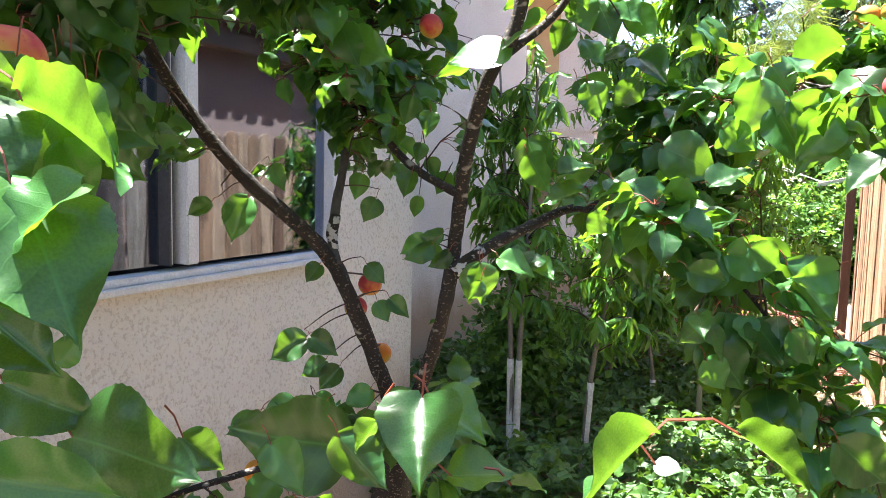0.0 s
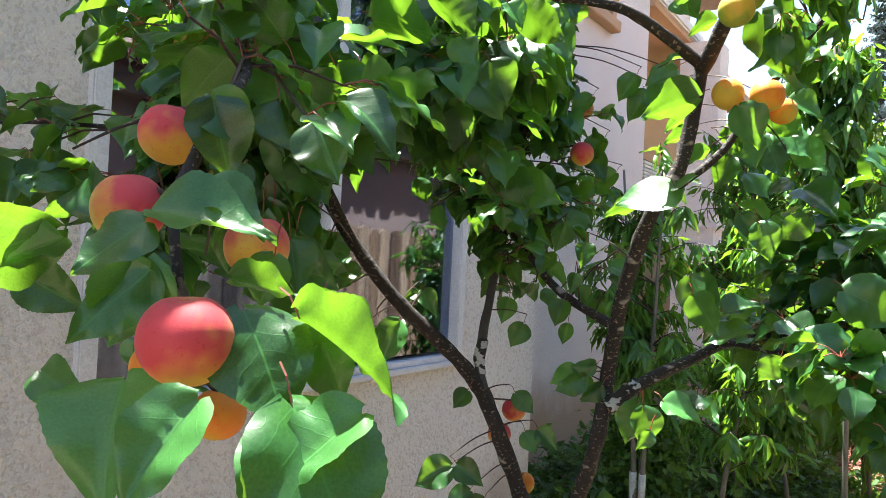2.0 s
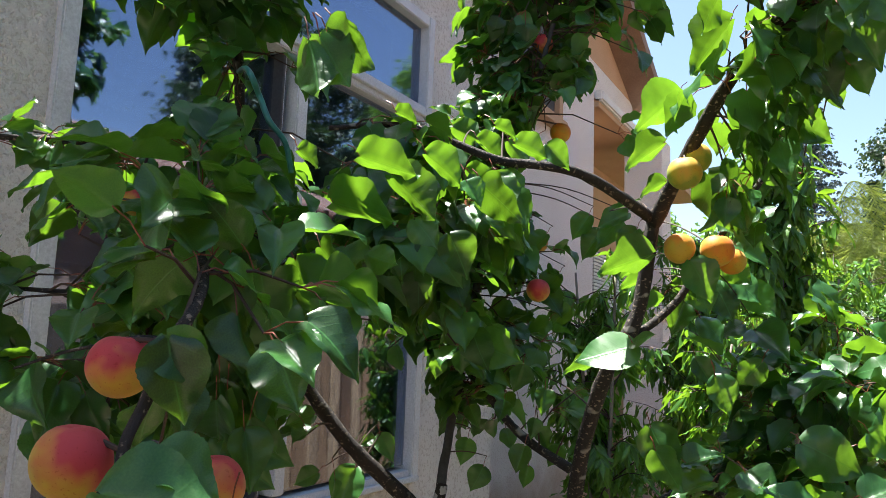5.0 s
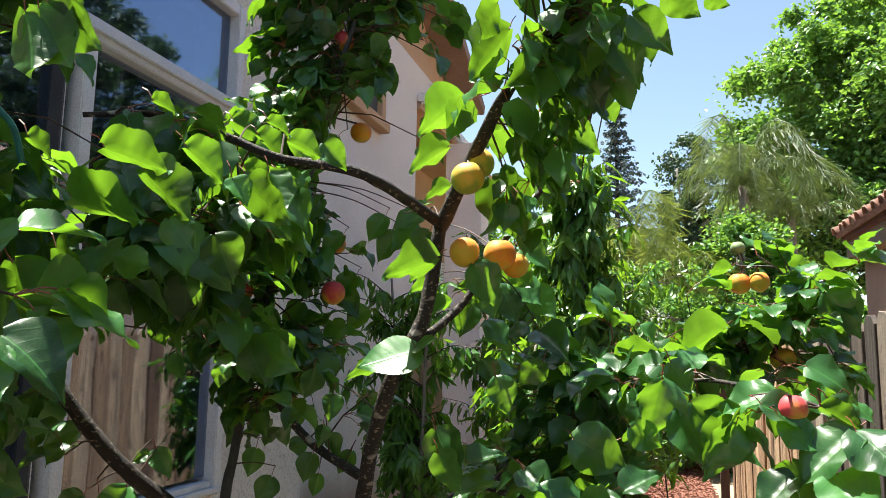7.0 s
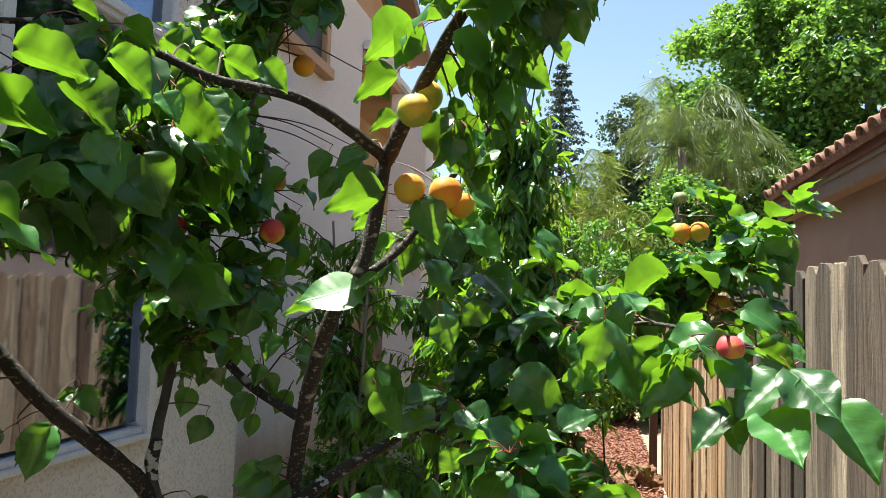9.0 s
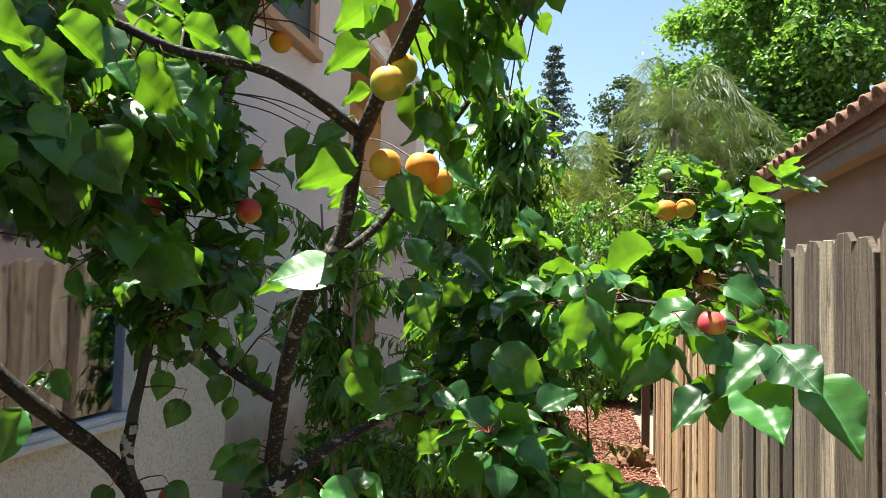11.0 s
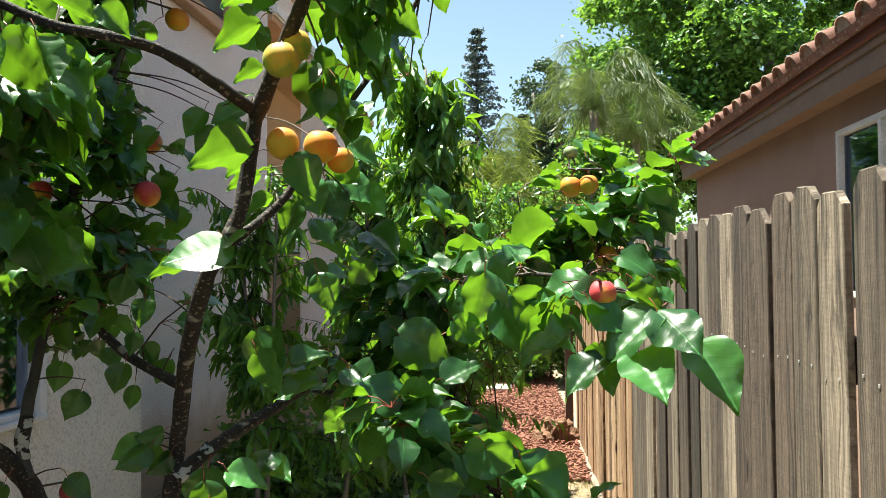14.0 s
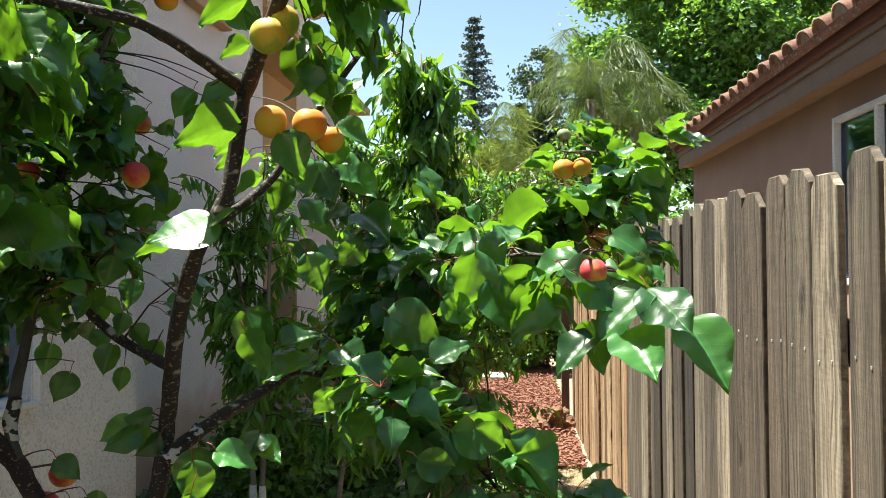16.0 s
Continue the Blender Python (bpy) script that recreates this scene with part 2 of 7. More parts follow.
M_LIME = rough_mat("limewash", (0.42, 0.41, 0.39), (0.74, 0.73, 0.70), 20, 90, 0.9, 0.5, 0.003)
M_LIMED = rough_mat("flaking_limewash", (0.008, 0.006, 0.005), (0.03, 0.022, 0.018), 18, 140, 0.85, 0.9, 0.004)
spotted(M_LIMED, (0.50, 0.50, 0.50), 60.0, 0.50, 0.56)
M_PETIOLE = rough_mat("petiole_red", (0.13, 0.025, 0.015), (0.27, 0.07, 0.03), 40, 200, 0.5, 0.1, 0.001)
M_TWIG = rough_mat("twig_bark", (0.025, 0.012, 0.008), (0.075, 0.04, 0.025), 40, 200, 0.7, 0.3, 0.001)
M_RED = fruit_mat("apricot_red", (0.58, 0.34, 0.04), (0.58, 0.18, 0.05), (0.50, 0.045, 0.052), (-0.3, -0.35, 0.9))
M_ORANGE = fruit_mat("apricot_orange", (0.50, 0.33, 0.03), (0.64, 0.26, 0.015), (0.64, 0.19, 0.015), (0.5, -0.3, 0.6))
M_GREEN = fruit_mat("apricot_green", (0.24, 0.28, 0.03), (0.44, 0.34, 0.035), (0.58, 0.32, 0.03), (0.2, -0.1, 0.9))
M_UNRIPE = fruit_mat("apricot_unripe", (0.09, 0.15, 0.06), (0.14, 0.22, 0.09), (0.20, 0.27, 0.11), (0.2, -0.1, 0.9))
M_STUCCO = stucco_mat("stucco_pale", (0.88, 0.845, 0.795), (0.95, 0.92, 0.875), (0.42, 0.28, 0.17))
M_STUCCO2 = stucco_mat("stucco_pink", (0.86, 0.80, 0.77), (0.93, 0.88, 0.85), (0.46, 0.27, 0.14), 0.1)
M_TAN = rough_mat("stucco_tan", (0.42, 0.26, 0.15), (0.52, 0.34, 0.21), 3, 120, 0.9, 0.5, 0.005)
M_BROWN = rough_mat("stucco_brown", (0.265, 0.175, 0.135), (0.36, 0.25, 0.195), 3, 120, 0.9, 0.5, 0.005)
M_TRIM = rough_mat("brown_trim", (0.17, 0.105, 0.066), (0.25, 0.16, 0.105), 5, 60, 0.7, 0.2, 0.002)
M_TILE = rough_mat("clay_tile", (0.10, 0.042, 0.03), (0.34, 0.165, 0.115), 9, 90, 0.85, 0.5, 0.005, own=True)
spotted(M_TILE, (0.36, 0.31, 0.25), 30.0, 0.56, 0.66)
M_MORTAR = rough_mat("roof_mortar", (0.20, 0.155, 0.12), (0.42, 0.36, 0.30), 12, 80, 0.95, 0.8, 0.006)
M_EAVE = rough_mat("red_underlay", (0.10, 0.032, 0.024), (0.17, 0.06, 0.045), 8, 70, 0.85, 0.4, 0.004)
M_FRAME = rough_mat("aluminium_frame", (0.52, 0.54, 0.58), (0.68, 0.70, 0.74), 10, 160, 0.45, 0.1, 0.001)
M_DARKFRAME = rough_mat("dark_frame", (0.03, 0.03, 0.035), (0.07, 0.07, 0.075), 10, 120, 0.5, 0.1, 0.001)
M_WHITE = rough_mat("white_paint", (0.62, 0.62, 0.60), (0.80, 0.80, 0.78), 6, 90, 0.6, 0.2, 0.002)
M_GLASS = glass_mat()
M_DIMGLASS = glass_mat("dim_glass", 1.45, 0.04, 0.7)
# near black: the dimness of unlit rooms is put into this colour
M_ROOM = rough_mat("room_shade", (0.02, 0.02, 0.022), (0.04, 0.04, 0.038), 3, 40, 0.9, 0.1, 0.002)
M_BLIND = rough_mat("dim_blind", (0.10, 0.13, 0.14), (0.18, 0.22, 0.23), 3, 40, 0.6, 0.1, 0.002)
M_PICKET = picket_mat("weathered_cedar", (0.046, 0.033, 0.023), (0.078, 0.058, 0.044), (0.131, 0.105, 0.080))
M_PICKET_DARK = picket_mat("stained_cedar", (0.031, 0.019, 0.012), (0.051, 0.034, 0.024), (0.082, 0.060, 0.045))
M_PICKET_PALE = picket_mat("bleached_cedar", (0.127, 0.102, 0.077), (0.190, 0.157, 0.121), (0.268, 0.222, 0.172))
M_PICKET2 = picket_mat("fresh_cedar", (0.20, 0.10, 0.05), (0.29, 0.17, 0.092), (0.40, 0.27, 0.165))
M_POST = rough_mat("dark_wood", (0.045, 0.022, 0.014), (0.11, 0.055, 0.035), 8, 60, 0.8, 0.5, 0.004, (6, 6, 0.7))
M_SOIL = rough_mat("soil", (0.20, 0.145, 0.10), (0.37, 0.28, 0.19), 3, 45, 0.95, 0.9, 0.02)
M_MULCH = rough_mat("bark_mulch", (0.10, 0.036, 0.022), (0.26, 0.105, 0.066), 25, 120, 0.9, 0.6, 0.01)
M_STRAW = rough_mat("dry_grass", (0.17, 0.14, 0.05), (0.32, 0.26, 0.11), 15, 90, 0.9, 0.3, 0.004)
M_ROCK = rough_mat("dirt_clod", (0.10, 0.05, 0.028), (0.27, 0.14, 0.08), 10, 60, 0.95, 1.0, 0.02)
M_STONE = rough_mat("pale_stone", (0.42, 0.38, 0.33), (0.60, 0.56, 0.50), 8, 60, 0.9, 0.3, 0.004)
M_TEAL = rough_mat("teal_plastic", (0.01, 0.10, 0.09), (0.03, 0.22, 0.19), 20, 90, 0.4, 0.1, 0.001)
M_PINK = rough_mat("pink_plastic", (0.55, 0.26, 0.24), (0.80, 0.50, 0.46), 30, 120, 0.5, 0.1, 0.001)
M_BLUE = rough_mat("blue_plastic", (0.05, 0.09, 0.42), (0.30, 0.36, 0.75), 40, 120, 0.5, 0.1, 0.001)
M_YELLOW = rough_mat("yellow_plastic", (0.55, 0.34, 0.02), (0.75, 0.52, 0.05), 30, 120, 0.5, 0.1, 0.001)
M_NAIL = rough_mat("zinc_nail", (0.45, 0.44, 0.42), (0.65, 0.64, 0.62), 40, 200, 0.5, 0.1, 0.001, metal=0.4)


# ---- building helpers ----
def mesh_ob(name, verts, faces, material, parent=None, label="", kind="", uvs=None, smooth=False):
    me = bpy.data.meshes.new(name)
    me.from_pydata(verts, [], faces)
    for m in material if isinstance(material, (list, tuple)) else [material]:
        me.materials.append(m)
    if uvs is not None:
        layer = me.uv_layers.new(name="leaf")
        idx = np.empty(len(me.loops), dtype=np.int32)
        me.loops.foreach_get("vertex_index", idx)
        layer.data.foreach_set("uv", np.asarray(uvs, dtype=np.float32)[idx].ravel())
    if smooth:
        me.polygons.foreach_set("use_smooth", [True] * len(me.polygons))
    me.update()
    ob = new(name, me)
    ob.parent = parent
    return tagged(ob, label, kind=kind)


def part(name, bm, material, parent=None, label="", kind="", smooth=False):
    me = bpy.data.meshes.new(name)
    bmesh.ops.recalc_face_normals(bm, faces=bm.faces)
    bm.to_mesh(me)
    bm.free()
    me.materials.append(material)
    if smooth:
        me.polygons.foreach_set("use_smooth", [True] * len(me.polygons))
    ob = new(name, me)
    ob.parent = parent
    return tagged(ob, label, kind=kind)


def box(x0, x1, y0, y1, z0, z1, bevel=0.0, bm=None):
    bm = bm or bmesh.new()
    vs = bmesh.ops.create_cube(bm, size=1)["verts"]
    bmesh.ops.scale(bm, vec=(x1 - x0, y1 - y0, z1 - z0), verts=vs)
    bmesh.ops.translate(bm, vec=((x0 + x1) / 2, (y0 + y1) / 2, (z0 + z1) / 2), verts=vs)
    if bevel:
        es = list({e for v in vs for e in v.link_edges})
        bmesh.ops.bevel(bm, geom=es, offset=bevel, segments=2, affect="EDGES")
    return bm


def empty(name, place, label, category, group="", kind=""):
    ob = new(name)
    ob.location = place
    return tagged(ob, label, category, group, kind)


def keep(ob, parent):
    """Parent without moving, for meshes written in world places."""
    ob.parent = parent
    ob.matrix_parent_inverse = Matrix.Translation(parent.location).inverted()
    return ob


def keep_on(ob, piece, m=Matrix()):
    """A sub-part on a part that stands at m."""
    ob.parent = piece
    ob.matrix_parent_inverse = m.inverted()
    return ob


def spline(points, steps):
    """A smooth line through points (Catmull-Rom)."""
    p = [Vector(q) for q in points]
    p = [2 * p[0] - p[1]] + p + [2 * p[-1] - p[-2]]
    out = []
    for i in range(1, len(p) - 2):
        for k in range(steps):
            t = k / steps
            a, b, c, d = p[i - 1:i + 3]
            out.append(0.5 * (2 * b + (c - a) * t + (2 * a - 5 * b + 4 * c - d) * t * t + (3 * b - a - 3 * c + d) * t ** 3))
    return out + [p[-2]]


def tube_data(line, r0, r1, sides=8, wobble=0.0):
    verts, faces = [], []
    side = Vector((1, 0, 0))
    for i, q in enumerate(line):
        d = (line[min(i + 1, len(line) - 1)] - line[max(i - 1, 0)]).normalized()
        side = (side - d * side.dot(d))
        side = side.normalized() if side.length > 1e-4 else d.orthogonal().normalized()
        up = d.cross(side)
        r = r0 + (r1 - r0) * i / (len(line) - 1)
        for k in range(sides):
            a = 2 * math.pi * k / sides
            w = r * (1 + wobble * noise.noise(q * 38 + Vector((k * 3.1, 0, 0))))
            verts.append(q + (side * math.cos(a) + up * math.sin(a)) * w)
    for i in range(len(line) - 1):
        for k in range(sides):
            a, b = i * sides + k, i * sides + (k + 1) % sides
            faces.append((a, b, b + sides, a + sides))
    faces.append(tuple(reversed(range(sides))))
    faces.append(tuple(range(len(verts) - sides, len(verts))))
    return verts, faces


def tube(name, points, r0, r1, material, parent, steps=6, sides=9, wobble=0.16, label=""):
    v, f = tube_data(spline(points, steps), r0, r1, sides, wobble)
    return keep(mesh_ob(name, v, f, material, None, label, smooth=True), parent)


class Heap:
    """Many small pieces joined into one mesh."""
    def __init__(self):
        self.v, self.f, self.uv, self.n = [], [], [], 0

    def add(self, verts, faces, uv=None):
        self.v.append(np.asarray(verts, dtype=np.float64))
        self.f.extend(tuple(i + self.n for i in q) for q in faces)
        self.uv.append(np.asarray(uv) if uv is not None else np.zeros((len(verts), 2)))
        self.n += len(verts)

    def make(self, name, material, parent=None, label="", kind="stuff", smooth=False):
        ob = mesh_ob(name, np.concatenate(self.v).tolist(), self.f, material, None, label, kind, np.concatenate(self.uv), smooth)
        return keep(ob, parent) if parent else ob


OUTLINE = ((0.0, 0.12), (0.03, 0.47), (0.08, 0.74), (0.15, 0.91), (0.25, 1.0), (0.36, 0.99), (0.47, 0.91), (0.57, 0.79), (0.66, 0.65), (0.74, 0.49), (0.81, 0.34), (0.87, 0.205), (0.92, 0.115), (0.96, 0.055), (1.0, 0.0))
OUTLINE_SLIM = ((0.0, 0.05), (0.2, 0.8), (0.4, 1.0), (0.65, 0.75), (0.85, 0.3), (1.0, 0.02))


def leaf_shape(outline, width, fold, droop, cols=5, seed=0, ripple=0.045, rows=0, teeth=0.014):
    """A leaf of length 1 along y, after an outline of (length, half width); rows: finely toothed margin, blade quilted between the veins."""
    rnd = random.Random(seed)
    verts, faces, uv = [], [], []
    wave, swing = rnd.uniform(0, 6), rnd.uniform(-0.09, 0.09)
    curl, twist = rnd.uniform(-0.14, 0.05), rnd.uniform(-0.16, 0.16)
    heart = outline is not OUTLINE_SLIM
    if rows:
        at = [1 - (1 - k / rows) ** 1.12 for k in range(rows + 1)]
        outline = [(y, float(np.interp(y, [p[0] for p in outline], [p[1] for p in outline]))) for y in at]
    for i, (y, part_w) in enumerate(outline):
        for k in range(cols):
            u = k / (cols - 1) * 2 - 1
            tooth = (teeth if i % 2 else -teeth) * (abs(u) > 0.99) if rows else 0
            w = width * part_w * (1 + tooth)
            back = -0.085 * abs(u) * max(0.0, 1 - y / 0.17) if heart else 0
            z = fold * abs(u) * w - droop * y * y + curl * abs(u) ** 2 * part_w + twist * u * w * y
            z += ripple * (math.sin(wave + 8 * y + 2 * u) + 0.5 * math.sin(2.3 * wave + 17 * y - 3 * u)) * abs(u) ** 1.5
            if rows and heart:
                z += 0.006 * math.cos(40 * (y - 0.5 * abs(u) * w)) * math.sin(math.pi * min(1, abs(u)))
            verts.append((u * w + swing * y * y, y + back, z))
            uv.append((u * w, y))
    for i in range(len(outline) - 1):
        for k in range(cols - 1):
            q = i * cols + k
            faces.append((q, q + 1, q + cols + 1, q + cols))
    return np.array(verts), faces, np.array(uv)


LEAVES = [leaf_shape(OUTLINE, random.uniform(0.42, 0.48), random.uniform(0.12, 0.7), random.uniform(0.04, 0.22) if i < 5 else random.uniform(0.1, 0.45), 9, i, 0.055, 28) for i in range(10)]
LEAVES[0] = leaf_shape(OUTLINE, 0.44, 0.05, 0.02, 9, 20, 0.012, 28)
LEAVES_LOW = [leaf_shape(OUTLINE, random.uniform(0.40, 0.47), random.uniform(0.15, 0.8), random.uniform(0.1, 0.45), 5, i, 0.06, 13, 0.025) for i in range(10)]
SLIM = [leaf_shape(OUTLINE_SLIM, random.uniform(0.105, 0.135), random.uniform(0.2, 0.8), random.uniform(-0.3, 0.5), 3, i) for i in range(8)]


def leaf_frame(place, axis, facing, size):
    """Matrix that lays a leaf's length along axis, its upper side towards facing."""
    y = Vector(axis).normalized()
    z = Vector(facing) - y * Vector(facing).dot(y)
    z = z.normalized() if z.length > 1e-4 else y.orthogonal().normalized()
    x = y.cross(z)
    return Matrix(((x.x * size, y.x * size, z.x * size, place[0]), (x.y * size, y.y * size, z.y * size, place[1]),
                   (x.z * size, y.z * size, z.z * size, place[2]), (0, 0, 0, 1)))


def laid(m, verts):
    a = np.array(m)
    return verts @ a[:3, :3].T + a[:3, 3]


# ---- ground ----
def ground_height(x, y):
    return 0.02 * noise.noise(Vector((x * 1.3, y * 1.3, 0))) + 0.008 * noise.noise(Vector((x * 7, y * 7, 3)))


gv, gf = [], []
xs = [-300, -80, -25, -10, -5] + [-3 + 0.15 * i for i in range(28)] + [1.4, 2.2, 4, 9, 25, 80, 300]
ys = [-300, -80, -20, -6] + [-3 + 0.18 * i for i in range(86)] + [14, 18, 30, 80, 300]
for y in ys:
    for x in xs:
        gv.append((x, y, ground_height(x, y) if -3.1 < x < 1.3 and -3 < y < 13 else 0.0))
for j in range(len(ys) - 1):
    for i in range(len(xs) - 1):
        a = j * len(xs) + i
        gf.append((a, a + 1, a + len(xs) + 1, a + len(xs)))
ground = tagged(mesh_ob("ground", gv, gf, M_SOIL, smooth=True), "bare brown garden soil of a narrow side yard", "ground", kind="structure")

# ---- house with the bay and the tall window ----
WX, BX, BAY = -1.6, -2.5, 3.13
house = empty("house", (-3.5, 2.0, 0), "two-storey stucco house with a tall sliding window", "house")
Y0, Y1, Z0, Z1 = 0.87, 2.45, 1.19, 3.02          # window opening
bm = box(WX - 0.2, WX, -4.0, Y0, 0, 3.38)
box(WX - 0.2, WX, Y1, BAY, 0, 3.38, bm=bm)
box(WX - 0.2, WX, Y0, Y1, 0, Z0, bm=bm)
box(WX - 0.2, WX, Y0, Y1, Z1, 3.38, bm=bm)
box(BX - 0.2, WX - 0.2, BAY - 0.2, BAY, 0, 3.38, bm=bm)
bmesh.ops.remove_doubles(bm, verts=bm.verts, dist=0.0005)
keep(part("wall", bm, M_STUCCO, None, "pale rough stucco wall of the bay"), house)
bm = box(BX - 0.2, BX, BAY, 7.37, 0, 4.4)
box(BX - 0.2, BX, BAY, 8.9, 4.4, 4.8, bm=bm)
keep(part("wall", bm, M_STUCCO2, None, "pinkish stucco wall set back"), house)
bm = bmesh.new()
prof = [(3.0, 4.8), (8.9, 4.8), (8.3, 5.1), (5.0, 6.55), (3.0, 6.55)]
for x in (BX - 0.2, BX):
    bm.faces.new([bm.verts.new((x, y, z)) for y, z in prof])
bm.verts.ensure_lookup_table()
for i in range(5):
    j = (i + 1) % 5
    bm.faces.new([bm.verts[i], bm.verts[j], bm.verts[5 + j], bm.verts[5 + i]])
keep(part("wall", bm, M_TAN, None, "tan stucco gable"), house)
keep(part("wall", box(-4.2, -3.3, 7.0, 13.0, 0, 4.8), M_TAN, None, "shaded tan wall of the porch"), house)
keep(part("wall", box(-2.7, BX, -4.0, BAY, 3.5, 5.4), M_STUCCO2, None, "upper stucco wall"), house)
# porch ceiling, gutter, column
keep(part("porch_ceiling", box(-3.3, BX + 0.05, 7.37, 12.9, 4.3, 4.4), M_TAN), house)
keep(part("gutter", box(BX, BX + 0.1, 7.35, 9.4, 4.36, 4.48, 0.02), M_WHITE, None, "white metal gutter"), house)
bm = box(-2.56, -2.10, 8.75, 9.2, 0, 4.3, 0.01)
box(-2.60, -2.06, 8.71, 9.24, 2.1, 2.18, 0.01, bm)
keep(part("column", bm, M_STUCCO2, None, "square stucco porch column with a ledge"), house)
# roof rake with tiles
rake = Vector((0, 3.9, -1.72)).normalized()
up = Vector((0, -rake.z, rake.y))
bm = box(-2.75, -2.12, 0, 4.4, 0, 0.13)
rot = Matrix.Translation((0, 4.95, 6.5)) @ Matrix.Rotation(math.atan2(-1.72, 3.9), 4, "X")
bmesh.ops.transform(bm, matrix=rot, verts=bm.verts)
keep(part("roof", bm, M_TRIM, None, "brown rake board under the tiled roof"), house)
heap = Heap()
for i in range(15):
    for j in range(2):
        line = [rot @ Vector((-2.35 + 0.27 * j - 0.35, 0.3 * i - 0.02, 0.15)), rot @ Vector((-2.35 + 0.27 * j - 0.35, 0.3 * i + 0.32, 0.17))]
        heap.add(*tube_data(line, 0.085, 0.105, 8))
heap.make("roof_tiles", M_TILE, house, "dark clay tiles along the rake", smooth=True)
# bracket window in the upper wall
bm = box(BX, BX + 0.07, 5.15, 5.25, 3.78, 4.6, 0.006)
box(BX, BX + 0.07, 6.15, 6.25, 3.78, 4.6, 0.006, bm)
box(BX, BX + 0.1, 5.1, 6.3, 3.7, 3.8, 0.008, bm)
box(BX, BX + 0.07, 5.15, 6.25, 4.6, 4.7, 0.006, bm)
keep(part("trim", bm, M_TAN, None, "tan window trim"), house)
keep(part("pane", box(BX, BX + 0.02, 5.25, 6.15, 3.8, 4.6), M_DARKFRAME, None, "dark upper window"), house)
# far window with blinds
keep(part("pane", box(-3.30, -3.28, 9.7, 11.2, 2.0, 3.1), M_DARKFRAME), house)
for i in range(22):
    keep(part("blind_slat", box(-3.28, -3.255, 9.75, 11.15, 2.03 + 0.048 * i, 2.064 + 0.048 * i), M_WHITE), house)

# added out of view; overhang set by the shade it casts on tree and ground
keep(part("roof", box(-2.6, -1.48, -4.5, 3.25, 3.38, 3.5, 0.01), M_TRIM, None, "unseen brown eave slab added over the bay for its shade"), house)

# tall window: frame, mullion, rail, panes
window = empty("window", (WX - 0.05, 1.66, Z0), "tall aluminium sliding window with a fixed pane above", "window", kind="structure")
FX0, FX1 = WX - 0.07, WX + 0.022
RAIL = 2.60
for (a, b, c, d) in ((Y0, Y0 + 0.045, Z0, Z1), (Y1 - 0.045, Y1, Z0, Z1)):
    keep(part("window_frame", box(FX0, FX1, a, b, c, d, 0.004), M_FRAME), window)
keep(part("window_frame", box(FX0, FX1 - 0.002, Y0 + 0.045, Y1 - 0.045, Z1 - 0.045, Z1, 0.004), M_FRAME), window)
bm = box(FX0, FX1 - 0.002, Y0 + 0.045, Y1 - 0.045, RAIL - 0.035, RAIL + 0.035, 0.004)
box(FX0, FX1 + 0.012, Y0 + 0.045, Y1 - 0.045, RAIL - 0.012, RAIL + 0.010, 0.003, bm)
keep(part("rail", bm, M_FRAME), window)
bm = box(FX0, FX1 + 0.006, Y0, Y1, Z0 - 0.012, Z0 + 0.008, 0.003)
box(FX0, FX1 - 0.012, Y0 + 0.046, Y1 - 0.046, Z0 + 0.008, Z0 + 0.03, 0.003, bm)
keep(part("window_sill", bm, M_FRAME, None, "aluminium sill with a dirty track"), window)
bm = box(FX0, FX1 - 0.004, 1.645, 1.695, Z0 + 0.046, RAIL - 0.036, 0.004)
keep(part("mullion", bm, M_FRAME), window)
for i in range(3):
    keep(part("track_strip", box(FX0 + 0.01, FX1 - 0.025 - 0.012 * i, 1.595 + 0.016 * i, 1.605 + 0.016 * i, Z0 + 0.046, RAIL - 0.036, 0.002), M_FRAME if i % 2 else M_DARKFRAME), window)
for (a, b, c, d, x) in ((Y0 + 0.045, 1.60, Z0 + 0.045, RAIL - 0.035, -0.045), (1.695, Y1 - 0.045, Z0 + 0.045, RAIL - 0.035, -0.02), (Y0 + 0.045, Y1 - 0.045, RAIL + 0.035, Z1 - 0.045, -0.02)):
    pane = keep(part("pane", box(WX + x - 0.006, WX + x, a, b, c, d), M_GLASS, None, "reflecting glass pane"), window)
    pane.visible_shadow = False
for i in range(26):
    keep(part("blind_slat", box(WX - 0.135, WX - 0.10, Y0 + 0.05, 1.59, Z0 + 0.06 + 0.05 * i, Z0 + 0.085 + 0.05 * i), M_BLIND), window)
# dark box added behind the panes, its tone standing for the room's shade
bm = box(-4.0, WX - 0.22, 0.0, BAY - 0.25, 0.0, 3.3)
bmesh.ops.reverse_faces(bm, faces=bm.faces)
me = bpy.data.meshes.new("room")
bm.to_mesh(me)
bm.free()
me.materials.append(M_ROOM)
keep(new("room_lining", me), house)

# ---- fence ----
FENCE, PITCH = 0.63, 0.1435
fence = empty("fence", (FENCE, 2.0, 0), "weathered grey-brown dog-eared cedar picket fence", "fence", kind="structure")


